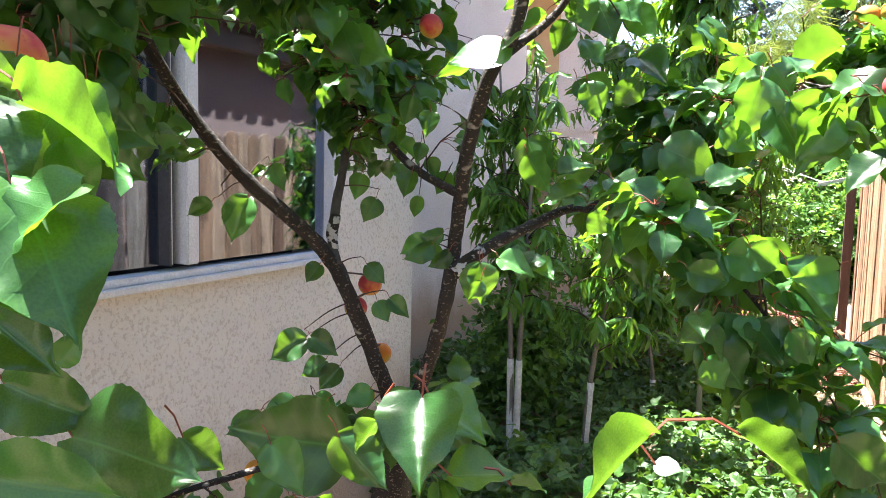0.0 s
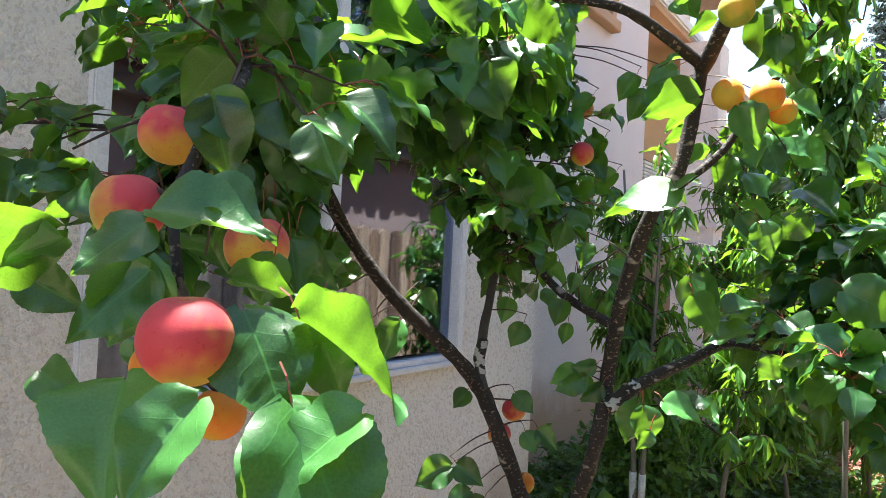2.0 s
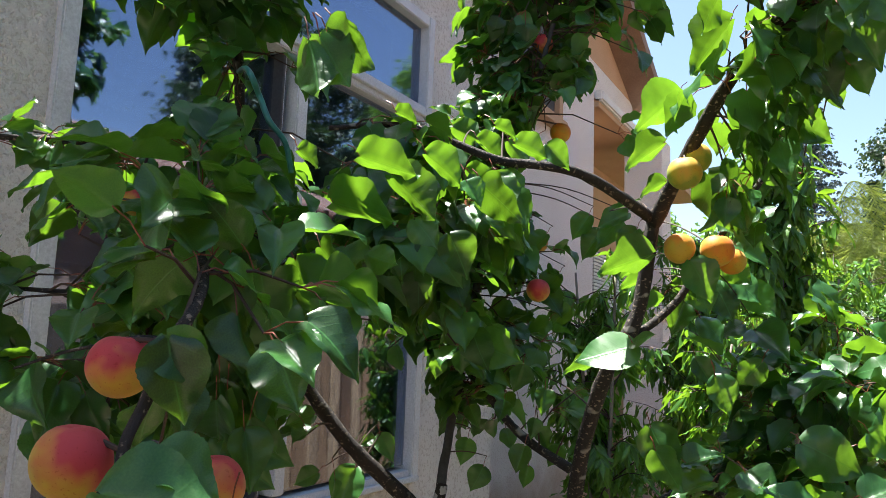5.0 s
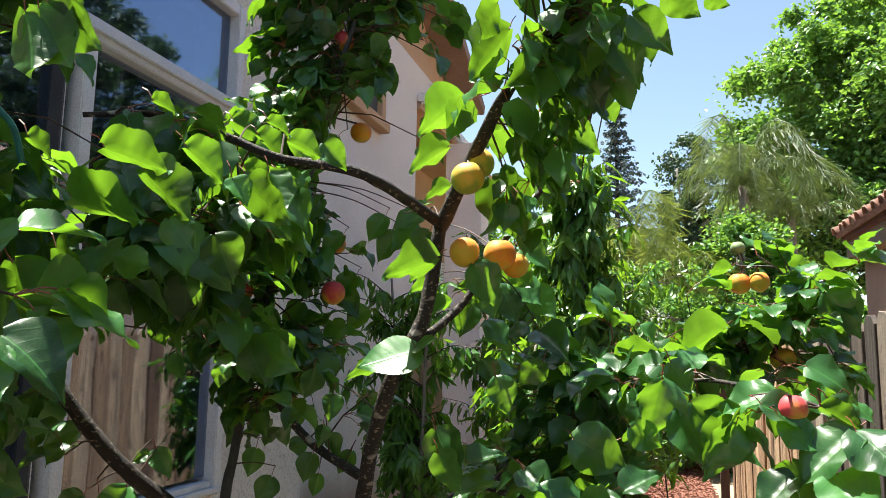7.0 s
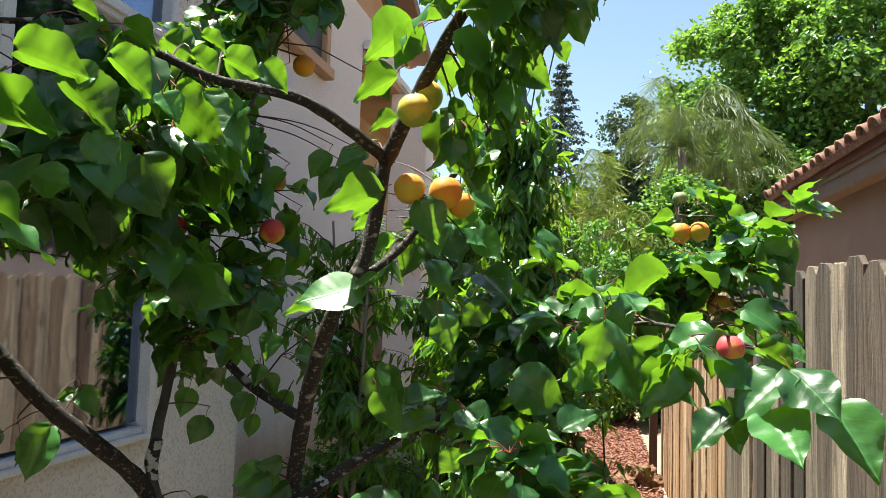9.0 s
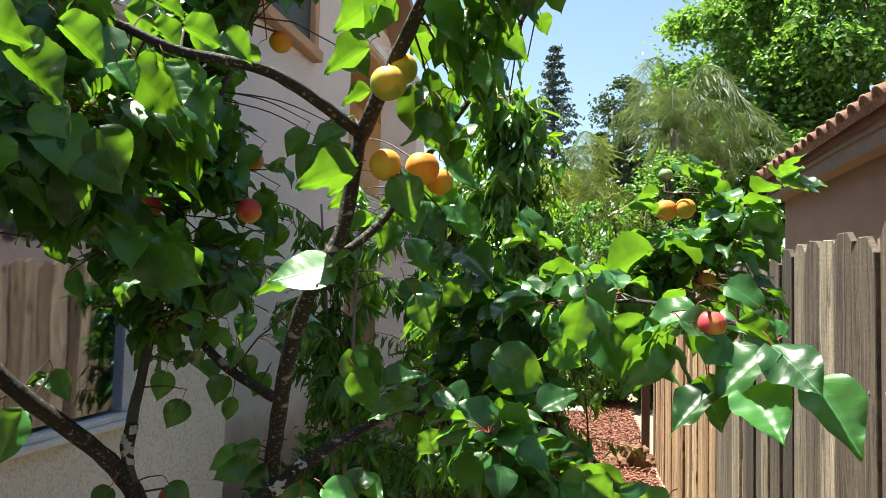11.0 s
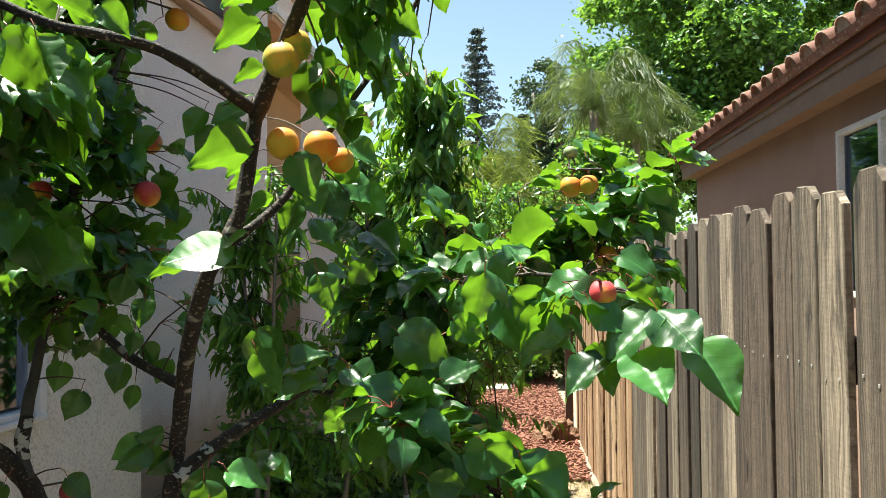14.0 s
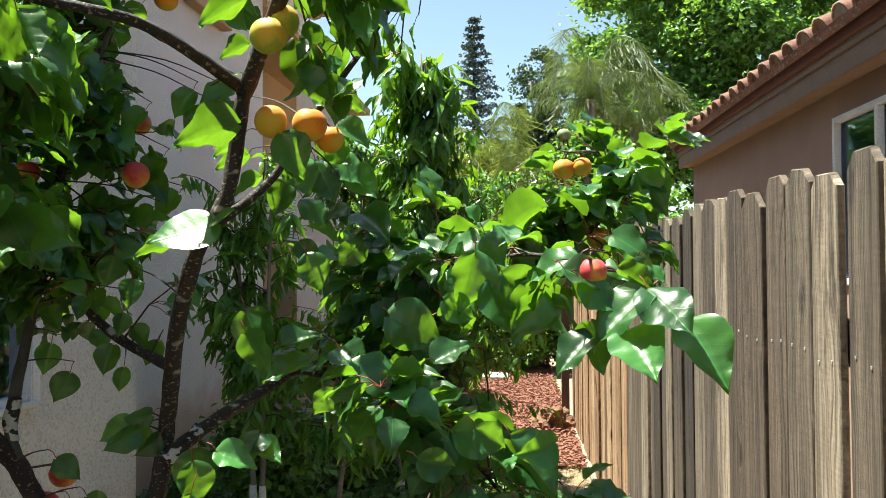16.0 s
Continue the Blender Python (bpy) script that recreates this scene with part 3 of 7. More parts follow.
def picket_mesh(width, height, seed, material):
    rnd = random.Random(seed)
    w, c, th = width / 2, rnd.uniform(0.028, 0.04), 0.017
    a, b = rnd.uniform(-0.004, 0.004), rnd.uniform(-0.004, 0.004)
    prof = [(-w, 0), (w, 0), (w + a, height * 0.5), (w, height - c), (w - c + b, height), (-w + c + a, height - rnd.uniform(0, 0.006)), (-w, height - c + b), (-w + b, height * 0.5)]
    bm = bmesh.new()
    for x in (0, th):
        bm.faces.new([bm.verts.new((x, y, z)) for y, z in prof])
    bm.verts.ensure_lookup_table()
    k = len(prof)
    for i in range(k):
        j = (i + 1) % k
        bm.faces.new([bm.verts[i], bm.verts[j], bm.verts[k + j], bm.verts[k + i]])
    bmesh.ops.recalc_face_normals(bm, faces=bm.faces)
    bmesh.ops.bevel(bm, geom=[e for e in bm.edges if abs(e.verts[0].co.x - e.verts[1].co.x) < 1e-6], offset=0.0025, segments=1, affect="EDGES")
    me = bpy.data.meshes.new("picket")
    bm.to_mesh(me)
    bm.free()
    me.materials.append(material)
    return me


PICKETS = [picket_mesh(random.uniform(0.126, 0.1375), random.uniform(1.80, 1.855), i, (M_PICKET, M_PICKET_DARK, M_PICKET, M_PICKET_PALE, M_PICKET)[i % 5]) for i in range(10)]
PICKETS_FAR = [picket_mesh(random.uniform(0.130, 0.1385), random.uniform(1.815, 1.85), i, M_PICKET2) for i in range(5)]
rnd = random.Random(4)
y = -3.0
while y < 7.75:
    ob = new("picket", rnd.choice(PICKETS if y < 4.3 + rnd.uniform(-0.5, 0.5) else PICKETS_FAR))
    dx = rnd.uniform(-0.010, 0.010)
    stand = pose(FENCE + dx, y, rnd.uniform(-0.022, 0.01), rnd.uniform(-0.5, 0.5), 0, rnd.uniform(-3.5, 3.5))
    ob.matrix_world = stand
    keep(ob, fence)
    if 0.5 < y < 4.2:
        for dy, z in ((-0.035, 1.455), (0.033, 1.46), (-0.03, 0.42), (0.034, 0.425)):
            z += rnd.uniform(-0.008, 0.008)
            nail = part("nail", box(-0.002, 0.004, dy - 0.003, dy + 0.003, z - 0.003, z + 0.003, 0), M_NAIL)
            nail.parent = ob
    y += PITCH + rnd.uniform(-0.003, 0.004)
for z in (0.3, 0.95, 1.44):
    keep(part("rail", box(FENCE + 0.021, FENCE + 0.06, -3.1, 7.8, z, z + 0.088, 0.004), M_POST), fence)
for y in (-2.5, -0.1, 2.3, 4.7, 7.1):
    keep(part("post", box(FENCE + 0.062, FENCE + 0.15, y, y + 0.089, 0, 1.78, 0.006), M_POST), fence)
keep(part("post", box(FENCE - 0.09, FENCE - 0.01, 8.05, 8.14, 0, 1.75, 0.006), M_POST, None, "dark brown gate post"), fence)
keep(part("kerb", box(FENCE - 0.035, FENCE + 0.015, 2.0, 8.0, 0.0, 0.055, 0.008), M_PICKET_PALE, None, "pale board along the foot of the fence"), fence)

# ---- neighbour's house ----
NX = 2.16
neighbour = empty("neighbour_house", (5.0, 3.0, 0), "single-storey brown stucco house with a clay tile roof", "house")
bm = box(NX, NX + 0.2, -5.0, 3.98, 0, 2.9)
box(NX, NX + 0.2, 5.18, 8.98, 0, 2.9, bm=bm)
box(NX, NX + 0.2, 3.98, 5.18, 0, 1.5, bm=bm)
box(NX, NX + 0.2, 3.98, 5.18, 2.60, 2.9, bm=bm)
box(NX + 0.2, 9.0, 8.78, 8.98, 0, 2.9, bm=bm)
bmesh.ops.remove_doubles(bm, verts=bm.verts, dist=0.0005)
keep(part("wall", bm, M_BROWN, None, "brown stucco wall"), neighbour)
bm = box(2.0, 2.035, -5.3, 9.02, 2.77, 3.02, 0.004)
box(2.035, NX, -5.3, 9.0, 2.78, 2.80, bm=bm)
box(1.985, 2.0, -5.3, 9.03, 2.90, 3.02, 0.003, bm)
keep(part("fascia", bm, M_TRIM, None, "brown eave board and soffit"), neighbour)
keep(part("eave_strip", box(1.955, 1.998, -5.3, 9.03, 2.955, 3.035, 0.003), M_EAVE, None, "red strip under the tiles"), neighbour)
slope = math.atan(0.36)
bm = box(0, 5.0, -5.3, 9.05, 0.0, 0.05)
place = Matrix.Translation((1.915, 0, 3.005)) @ Matrix.Rotation(-slope, 4, "Y")
bmesh.ops.transform(bm, matrix=place, verts=bm.verts)
keep(part("roof", bm, M_TILE, None, "red clay roof deck"), neighbour)
seg = 10
verts, faces = [], []
for r_out, r_in, x in ((0.098, 0.080, -0.05), (0.086, 0.068, 0.41)):
    for rad in (r_out, r_in):
        for k in range(seg + 1):
            a = math.pi * k / seg
            verts.append((x, -math.cos(a) * rad, math.sin(a) * rad * 0.86))
q = seg + 1
for k in range(seg):
    faces += [(k, k + 1, 2 * q + k + 1, 2 * q + k), (q + k + 1, q + k, 3 * q + k, 3 * q + k + 1), (k + 1, k, q + k, q + k + 1)]
tile_me = bpy.data.meshes.new("tile")
tile_me.from_pydata(verts, [], faces)
tile_me.materials.append(M_TILE)
tile_me.polygons.foreach_set("use_smooth", [True] * len(tile_me.polygons))
bm = bmesh.new()
for x in (0.0, 0.06):
    bm.faces.new([bm.verts.new((x, -math.cos(math.pi * k / 8) * 0.082, math.sin(math.pi * k / 8) * 0.070)) for k in range(9)])
bm.verts.ensure_lookup_table()
for k in range(9):
    bm.faces.new([bm.verts[k], bm.verts[(k + 1) % 9], bm.verts[9 + (k + 1) % 9], bm.verts[9 + k]])
bmesh.ops.recalc_face_normals(bm, faces=bm.faces)
plug_me = bpy.data.meshes.new("mortar_plug")
bm.to_mesh(plug_me)
bm.free()
plug_me.materials.append(M_MORTAR)
rnd = random.Random(8)
for row in range(7):
    for i in range(56):
        ty = 8.95 - 0.25 * i
        if ty < (1.5 if row else -5):
            continue
        ob = new("tile", tile_me)
        ob.matrix_world = place @ pose(0.035 + 0.41 * row + rnd.uniform(-0.012, 0.012), ty + rnd.uniform(-0.008, 0.008), 0.048 + 0.012 * (row % 2), 0, -1.5, rnd.uniform(-1.5, 1.5))
        keep(ob, neighbour)
        if row == 0 and ty > 1.5:
            ob = new("mortar_plug", plug_me)
            ob.matrix_world = place @ pose(0.012 + rnd.uniform(-0.012, 0.012), ty, 0.05, rnd.uniform(-3, 3), 0, rnd.uniform(-4, 4))
            keep(ob, neighbour)
nwin = empty("window", (NX, 4.58, 1.5), "white-framed sliding window in the brown wall", "window", kind="structure")
for a, b, c, d in ((3.98, 4.02, 1.5, 2.60), (5.14, 5.18, 1.5, 2.60), (4.57, 4.61, 1.54, 2.56), (4.02, 5.14, 1.5, 1.54), (4.02, 5.14, 2.56, 2.60)):
    keep(part("window_frame", box(NX - 0.02, NX + 0.06, a, b, c, d, 0.004), M_WHITE), nwin)
for a, b in ((4.02, 4.57), (4.61, 5.14)):
    keep(part("pane", box(NX + 0.02, NX + 0.026, a, b, 1.54, 2.56), M_DIMGLASS), nwin)
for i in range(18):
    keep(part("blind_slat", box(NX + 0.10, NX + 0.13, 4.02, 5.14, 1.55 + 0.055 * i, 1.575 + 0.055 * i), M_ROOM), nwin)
# dark panel added close behind the panes in place of a shaded room
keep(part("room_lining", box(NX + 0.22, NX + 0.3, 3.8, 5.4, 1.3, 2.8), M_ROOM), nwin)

# ---- apricot tree ----
tree = empty("apricot_tree", (-0.66, 1.22, 0), "young apricot tree with dark bark, heart-shaped leaves and ripening fruit", "tree")
rnd = random.Random(11)
BRANCHES = {}


def limb(key, points, r0, r1, material=M_BARK, label="", name="limb"):
    BRANCHES[key] = spline(points, 7)
    return tube(name, points, r0, r1, material, tree, 7, 10, 0.22, label)


limb("trunk", [(-0.66, 1.22, -0.02), (-0.665, 1.22, 0.5), (-0.66, 1.22, 0.95), (-0.645, 1.215, 1.06)], 0.045, 0.034, M_BARK, "dark trunk with traces of limewash", "trunk")
limb("a", [(-0.645, 1.215, 1.05), (-0.60, 1.20, 1.106), (-0.554, 1.18, 1.212), (-0.527, 1.165, 1.30), (-0.52, 1.185, 1.42), (-0.475, 1.12, 1.56), (-0.425, 1.08, 1.67), (-0.384, 1.08, 1.745), (-0.36, 1.078, 1.887)], 0.0145, 0.0105)
limb("a_up", [(-0.36, 1.078, 1.88), (-0.285, 1.0, 1.978), (-0.222, 0.93, 2.042), (-0.15, 0.86, 2.09), (-0.06, 0.79, 2.15)], 0.0118, 0.005)
limb("a_right", [(-0.40, 1.08, 1.70), (-0.34, 1.12, 1.76), (-0.30, 1.14, 1.83), (-0.24, 1.16, 1.92), (-0.17, 1.18, 2.03), (-0.10, 1.16, 2.14)], 0.007, 0.003)
limb("a1", [(-0.36, 1.077, 1.887), (-0.393, 0.975, 1.912), (-0.422, 0.91, 1.927), (-0.459, 0.865, 1.93), (-0.51, 0.83, 1.935), (-0.565, 0.80, 1.958), (-0.617, 0.75, 1.972), (-0.69, 0.70, 1.962)], 0.0088, 0.0035)
limb("a2", [(-0.53, 1.20, 1.485), (-0.638, 1.225, 1.535), (-0.73, 1.225, 1.63), (-0.82, 1.225, 1.73), (-0.90, 1.225, 1.82), (-0.97, 1.22, 1.92)], 0.0085, 0.0035)
spreading = limb("b", [(-0.515, 1.165, 1.345), (-0.459, 1.20, 1.395), (-0.404, 1.25, 1.43), (-0.355, 1.33, 1.46), (-0.248, 1.5, 1.482), (-0.16, 1.56, 1.50), (-0.08, 1.6, 1.49)], 0.0115, 0.0045)
keep_on(tube("limewash", [(-0.513, 1.1645, 1.348), (-0.490, 1.178, 1.372), (-0.470, 1.192, 1.388)], 0.0112, 0.0108, M_LIMED, tree, 5, 10, 0.6, "flaking limewash at the fork"), spreading)
limb("b_up", [(-0.25, 1.49, 1.482), (-0.235, 1.5, 1.56), (-0.17, 1.5, 1.63), (-0.115, 1.5, 1.688), (0.0, 1.5, 1.69), (0.117, 1.53, 1.70), (0.18, 1.52, 1.72), (0.22, 1.56, 1.79), (0.23, 1.6, 1.84)], 0.007, 0.0025)
limb("b_tip", [(0.23, 1.6, 1.84), (0.20, 1.65, 1.875), (0.13, 1.69, 1.884), (0.126, 1.725, 1.898), (0.131, 1.751, 1.921)], 0.0025, 0.0014)
limb("b_out", [(-0.225, 1.49, 1.565), (-0.10, 1.4, 1.63), (0.02, 1.25, 1.655), (0.10, 1.13, 1.645), (0.16, 1.06, 1.628), (0.20, 1.02, 1.60)], 0.0045, 0.0015)
limb("c", [(-0.645, 1.215, 1.05), (-0.69, 1.19, 1.18), (-0.735, 1.16, 1.31), (-0.775, 1.13, 1.385), (-0.856, 1.03, 1.50), (-0.905, 0.98, 1.58), (-0.95, 0.93, 1.68), (-0.96, 0.86, 1.80), (-0.94, 0.80, 1.95), (-0.93, 0.76, 2.15), (-0.92, 0.72, 2.35)], 0.0165, 0.007)
upright = limb("d", [(-0.745, 1.15, 1.345), (-0.762, 1.16, 1.40), (-0.772, 1.20, 1.49), (-0.778, 1.25, 1.615), (-0.768, 1.28, 1.75), (-0.755, 1.30, 1.89), (-0.71, 1.31, 2.008), (-0.685, 1.32, 2.107), (-0.66, 1.34, 2.25), (-0.63, 1.36, 2.40)], 0.0095, 0.005, M_UPRIGHT)
keep_on(tube("limewash", [(-0.754, 1.154, 1.372), (-0.762, 1.16, 1.40), (-0.766, 1.175, 1.435)], 0.0103, 0.0098, M_LIMED, tree, 5, 10, 0.4, "chalky white limewash on the upright limb"), upright)
limb("e", [(-0.945, 0.85, 1.83), (-0.80, 0.62, 1.82), (-0.64, 0.46, 1.775), (-0.53, 0.36, 1.715), (-0.50, 0.31, 1.677), (-0.495, 0.29, 1.641), (-0.487, 0.27, 1.607), (-0.47, 0.265, 1.55), (-0.475, 0.27, 1.50), (-0.50, 0.28, 1.45)], 0.0055, 0.0028)
limb("g", [(-0.942, 0.806, 1.960), (-0.961, 0.664, 1.952), (-0.975, 0.553, 1.935), (-1.055, 0.465, 1.928), (-1.115, 0.406, 1.920), (-1.157, 0.377, 1.884), (-1.215, 0.349, 1.819)], 0.006, 0.002)
limb("g_low", [(-0.96, 0.88, 1.77), (-0.93, 0.66, 1.735), (-0.97, 0.56, 1.735), (-1.08, 0.50, 1.74), (-1.30, 0.48, 1.75)], 0.005, 0.002)
limb("h", [(-0.66, 1.22, 0.96), (-0.70, 1.05, 1.03), (-0.74, 0.90, 1.04), (-0.80, 0.78, 1.03), (-0.84, 0.70, 1.0)], 0.008, 0.003)
limb("g_tip", [(-1.118, 0.404, 1.918), (-1.137, 0.374, 1.941), (-1.155, 0.346, 1.955)], 0.003, 0.0018)
limb("cross", [(-0.652, 0.296, 1.655), (-0.598, 0.299, 1.669), (-0.552, 0.303, 1.677), (-0.532, 0.312, 1.682), (-0.524, 0.331, 1.681)], 0.0010, 0.0019)
limb("low_right", [(-0.355, 1.33, 1.46), (-0.25, 1.22, 1.46), (-0.14, 1.14, 1.44), (-0.05, 1.12, 1.37), (0.0, 1.13, 1.31)], 0.006, 0.002)
limb("low_tip", [(0.0, 1.13, 1.31), (0.022, 1.14, 1.255), (0.058, 1.15, 1.18), (0.10, 1.17, 1.16), (0.15, 1.19, 1.146), (0.21, 1.21, 1.13)], 0.0035, 0.0015)
limb("front", [(-0.62, 1.21, 0.85), (-0.40, 0.85, 0.93), (-0.20, 0.55, 1.02), (-0.06, 0.38, 1.22), (0.0, 0.335, 1.345), (0.025, 0.325, 1.37)], 0.006, 0.0016)


# foliage opened to the camera: fruit, bare lengths of limb, views past the tree
CAMERA_SIDE = Vector((-0.02, 0.05, 1.64))
GAPS = []
SUNNY = []      # leaves that stand free to the sun


SIGHTS = []     # lines past the tree to wall, window, path and sky: from, to, clear radius at the end


def clear_view(p, r):
    SIGHTS.append((*SIGHT_FROM, *(Vector(p) - SIGHT_FROM), r))


def in_gap(c, size=0.06):
    for p, r in GAPS:
        d = CAMERA_SIDE - p
        s = (c - p).dot(d) / d.length_squared
        if -0.06 < s < 1 and (c - p - d * s).length < r * (1 - 0.7 * max(s, 0)) + 0.012:
            return True
    for p in SUNNY:
        s = (c - p).dot(SUN)
        if 0.008 < s < 1.1 and (c - p - SUN * s).length < 0.06:
            return True
    a = np.array(SIGHTS)
    w, d = np.array(c) - a[:, :3], a[:, 3:6]
    s = (w * d).sum(1) / (d * d).sum(1)
    off = np.linalg.norm(w - d * s[:, None], axis=1)
    return bool(((s > 0) & (s < 1.1) & (off < a[:, 6] * s + 0.28 * size)).any())


# sight lines from camera positions, kept free of leaves to fit its view
SIGHT_FROM = Vector((0.000, 0.000, 1.510))
clear_view((-1.325, 1.229, 1.124), 0.091)
clear_view((-1.205, 1.282, 1.101), 0.091)
clear_view((-1.092, 1.343, 1.182), 0.078)
clear_view((-1.221, 1.261, 0.971), 0.072)
clear_view((-1.105, 1.319, 1.013), 0.046)
clear_view((-1.036, 1.374, 1.236), 0.039)
clear_view((-1.376, 1.211, 1.174), 0.052)
clear_view((-0.808, 1.494, 1.372), 0.059)
clear_view((-0.806, 1.471, 1.151), 0.033)
clear_view((-0.765, 1.520, 1.438), 0.052)
clear_view((-0.838, 1.490, 1.462), 0.046)
clear_view((-0.622, 1.585, 1.429), 0.039)
clear_view((-0.743, 1.494, 1.088), 0.039)
clear_view((-0.678, 1.533, 1.181), 0.033)
clear_view((-0.607, 1.566, 1.183), 0.039)
clear_view((-0.877, 1.459, 1.344), 0.020)
clear_view((-1.153, 1.357, 1.583), 0.059)
clear_view((-1.076, 1.382, 1.481), 0.059)
clear_view((-1.010, 1.422, 1.574), 0.039)
clear_view((-0.999, 1.408, 1.393), 0.046)
clear_view((-1.318, 1.260, 1.384), 0.059)
clear_view((-1.384, 1.241, 1.486), 0.046)
clear_view((-1.184, 1.315, 1.322), 0.033)
clear_view((-1.166, 1.373, 1.790), 0.046)
clear_view((-1.258, 1.326, 1.749), 0.020)
clear_view((-0.498, 1.612, 1.147), 0.046)
clear_view((-0.437, 1.638, 1.122), 0.059)
clear_view((-0.340, 1.679, 1.086), 0.065)
clear_view((-0.454, 1.619, 1.018), 0.059)
clear_view((-0.265, 1.726, 1.205), 0.065)
clear_view((-0.233, 1.727, 1.076), 0.046)
clear_view((-0.355, 1.657, 0.943), 0.059)
clear_view((-0.129, 1.760, 0.936), 0.065)
clear_view((-0.471, 1.600, 0.914), 0.052)
clear_view((-0.571, 1.562, 0.989), 0.039)
clear_view((0.049, 1.900, 1.487), 0.052)
clear_view((0.018, 1.878, 1.421), 0.046)
clear_view((0.033, 1.899, 1.551), 0.033)
clear_view((0.031, 1.863, 1.213), 0.026)
clear_view((0.191, 1.966, 1.491), 0.046)
clear_view((0.197, 1.948, 1.296), 0.046)
clear_view((-0.673, 1.607, 1.856), 0.046)
clear_view((-0.494, 1.687, 1.835), 0.059)
clear_view((-0.509, 1.665, 1.692), 0.039)
clear_view((-0.352, 1.753, 1.839), 0.039)
clear_view((-0.070, 1.886, 1.873), 0.046)
clear_view((-0.709, 1.571, 1.673), 0.026)
SIGHT_FROM = Vector((0.010, 0.081, 1.639))
clear_view((0.653, 1.849, 1.570), 0.046)
clear_view((0.588, 1.842, 1.635), 0.039)
clear_view((0.704, 1.856, 1.491), 0.046)
clear_view((0.299, 1.825, 1.194), 0.065)
clear_view((0.209, 1.816, 1.247), 0.039)
clear_view((0.364, 1.833, 1.129), 0.052)
clear_view((0.443, 1.837, 1.258), 0.052)
clear_view((-0.770, 1.706, 2.086), 0.072)
clear_view((-0.782, 1.703, 2.191), 0.046)
clear_view((-0.719, 1.713, 1.995), 0.033)
clear_view((-0.967, 1.695, 1.814), 0.033)
clear_view((-0.826, 1.713, 1.566), 0.026)
clear_view((-0.879, 1.711, 1.462), 0.033)
clear_view((-0.828, 1.717, 1.396), 0.039)
clear_view((-0.711, 1.726, 1.448), 0.046)
clear_view((-0.997, 1.704, 1.267), 0.072)
clear_view((-0.880, 1.714, 1.319), 0.059)
clear_view((-0.882, 1.717, 1.162), 0.059)
clear_view((-1.088, 1.694, 1.333), 0.033)
clear_view((-0.698, 1.730, 1.343), 0.026)
clear_view((-0.069, 1.770, 2.147), 0.059)
clear_view((-0.186, 1.760, 2.083), 0.065)
clear_view((-0.252, 1.756, 2.018), 0.046)
clear_view((-0.174, 1.764, 1.952), 0.052)
clear_view((-0.057, 1.773, 2.030), 0.059)
clear_view((-0.019, 1.780, 1.886), 0.059)
clear_view((-0.317, 1.750, 2.032), 0.026)
clear_view((-0.097, 1.773, 1.874), 0.046)
clear_view((0.059, 1.785, 2.003), 0.065)
clear_view((-0.448, 1.743, 1.785), 0.033)
clear_view((-0.526, 1.736, 1.772), 0.033)
clear_view((-0.331, 1.752, 1.849), 0.033)
clear_view((-0.035, 1.788, 1.496), 0.046)
clear_view((0.042, 1.796, 1.417), 0.052)
clear_view((-0.049, 1.789, 1.392), 0.039)
clear_view((0.080, 1.802, 1.339), 0.052)
clear_view((0.002, 1.796, 1.281), 0.033)
clear_view((0.105, 1.806, 1.260), 0.046)
clear_view((0.143, 1.811, 1.169), 0.039)
clear_view((-0.038, 1.795, 1.131), 0.033)
clear_view((-0.465, 1.753, 1.290), 0.039)
clear_view((-0.388, 1.762, 1.198), 0.052)
clear_view((-0.492, 1.753, 1.160), 0.046)
clear_view((-0.311, 1.770, 1.146), 0.039)
SIGHT_FROM = Vector((-0.046, 0.035, 1.684))
clear_view((-0.682, 1.607, 2.052), 0.059)
clear_view((-0.631, 1.608, 2.131), 0.046)
clear_view((-0.579, 1.597, 2.327), 0.046)
clear_view((-0.605, 1.584, 2.391), 0.033)
clear_view((-0.784, 1.647, 1.519), 0.033)
clear_view((-0.835, 1.629, 1.583), 0.026)
clear_view((0.071, 1.734, 2.328), 0.078)
clear_view((-0.018, 1.731, 2.197), 0.052)
clear_view((-0.018, 1.718, 2.301), 0.033)
clear_view((-0.108, 1.713, 2.182), 0.039)
clear_view((-0.121, 1.721, 2.091), 0.046)
clear_view((-0.185, 1.718, 1.999), 0.033)
clear_view((-0.465, 1.685, 1.773), 0.026)
clear_view((-1.230, 1.537, 1.652), 0.065)
clear_view((-1.141, 1.562, 1.602), 0.046)
clear_view((-1.103, 1.587, 1.460), 0.046)
clear_view((-1.269, 1.544, 1.521), 0.033)
clear_view((-1.192, 1.559, 1.536), 0.046)
clear_view((-0.861, 1.651, 1.349), 0.052)
clear_view((-0.976, 1.625, 1.360), 0.026)
clear_view((-0.007, 1.817, 1.473), 0.046)
clear_view((0.019, 1.833, 1.383), 0.046)
clear_view((-0.083, 1.755, 1.872), 0.065)
clear_view((-0.248, 1.722, 1.855), 0.039)
clear_view((-0.172, 1.753, 1.728), 0.033)
clear_view((0.109, 1.772, 2.070), 0.078)
clear_view((-0.376, 1.698, 1.826), 0.033)
SIGHT_FROM = Vector((-0.111, -0.049, 1.595))
clear_view((-0.591, 0.341, 1.669), 0.024)
clear_view((-0.616, 0.327, 1.596), 0.024)
clear_view((-0.546, 0.378, 1.575), 0.021)
clear_view((-0.562, 0.370, 1.498), 0.034)
SIGHT_FROM = Vector((-0.047, 0.013, 1.693))
clear_view((-1.136, 1.381, 2.407), 0.065)
clear_view((-1.199, 1.370, 2.354), 0.046)
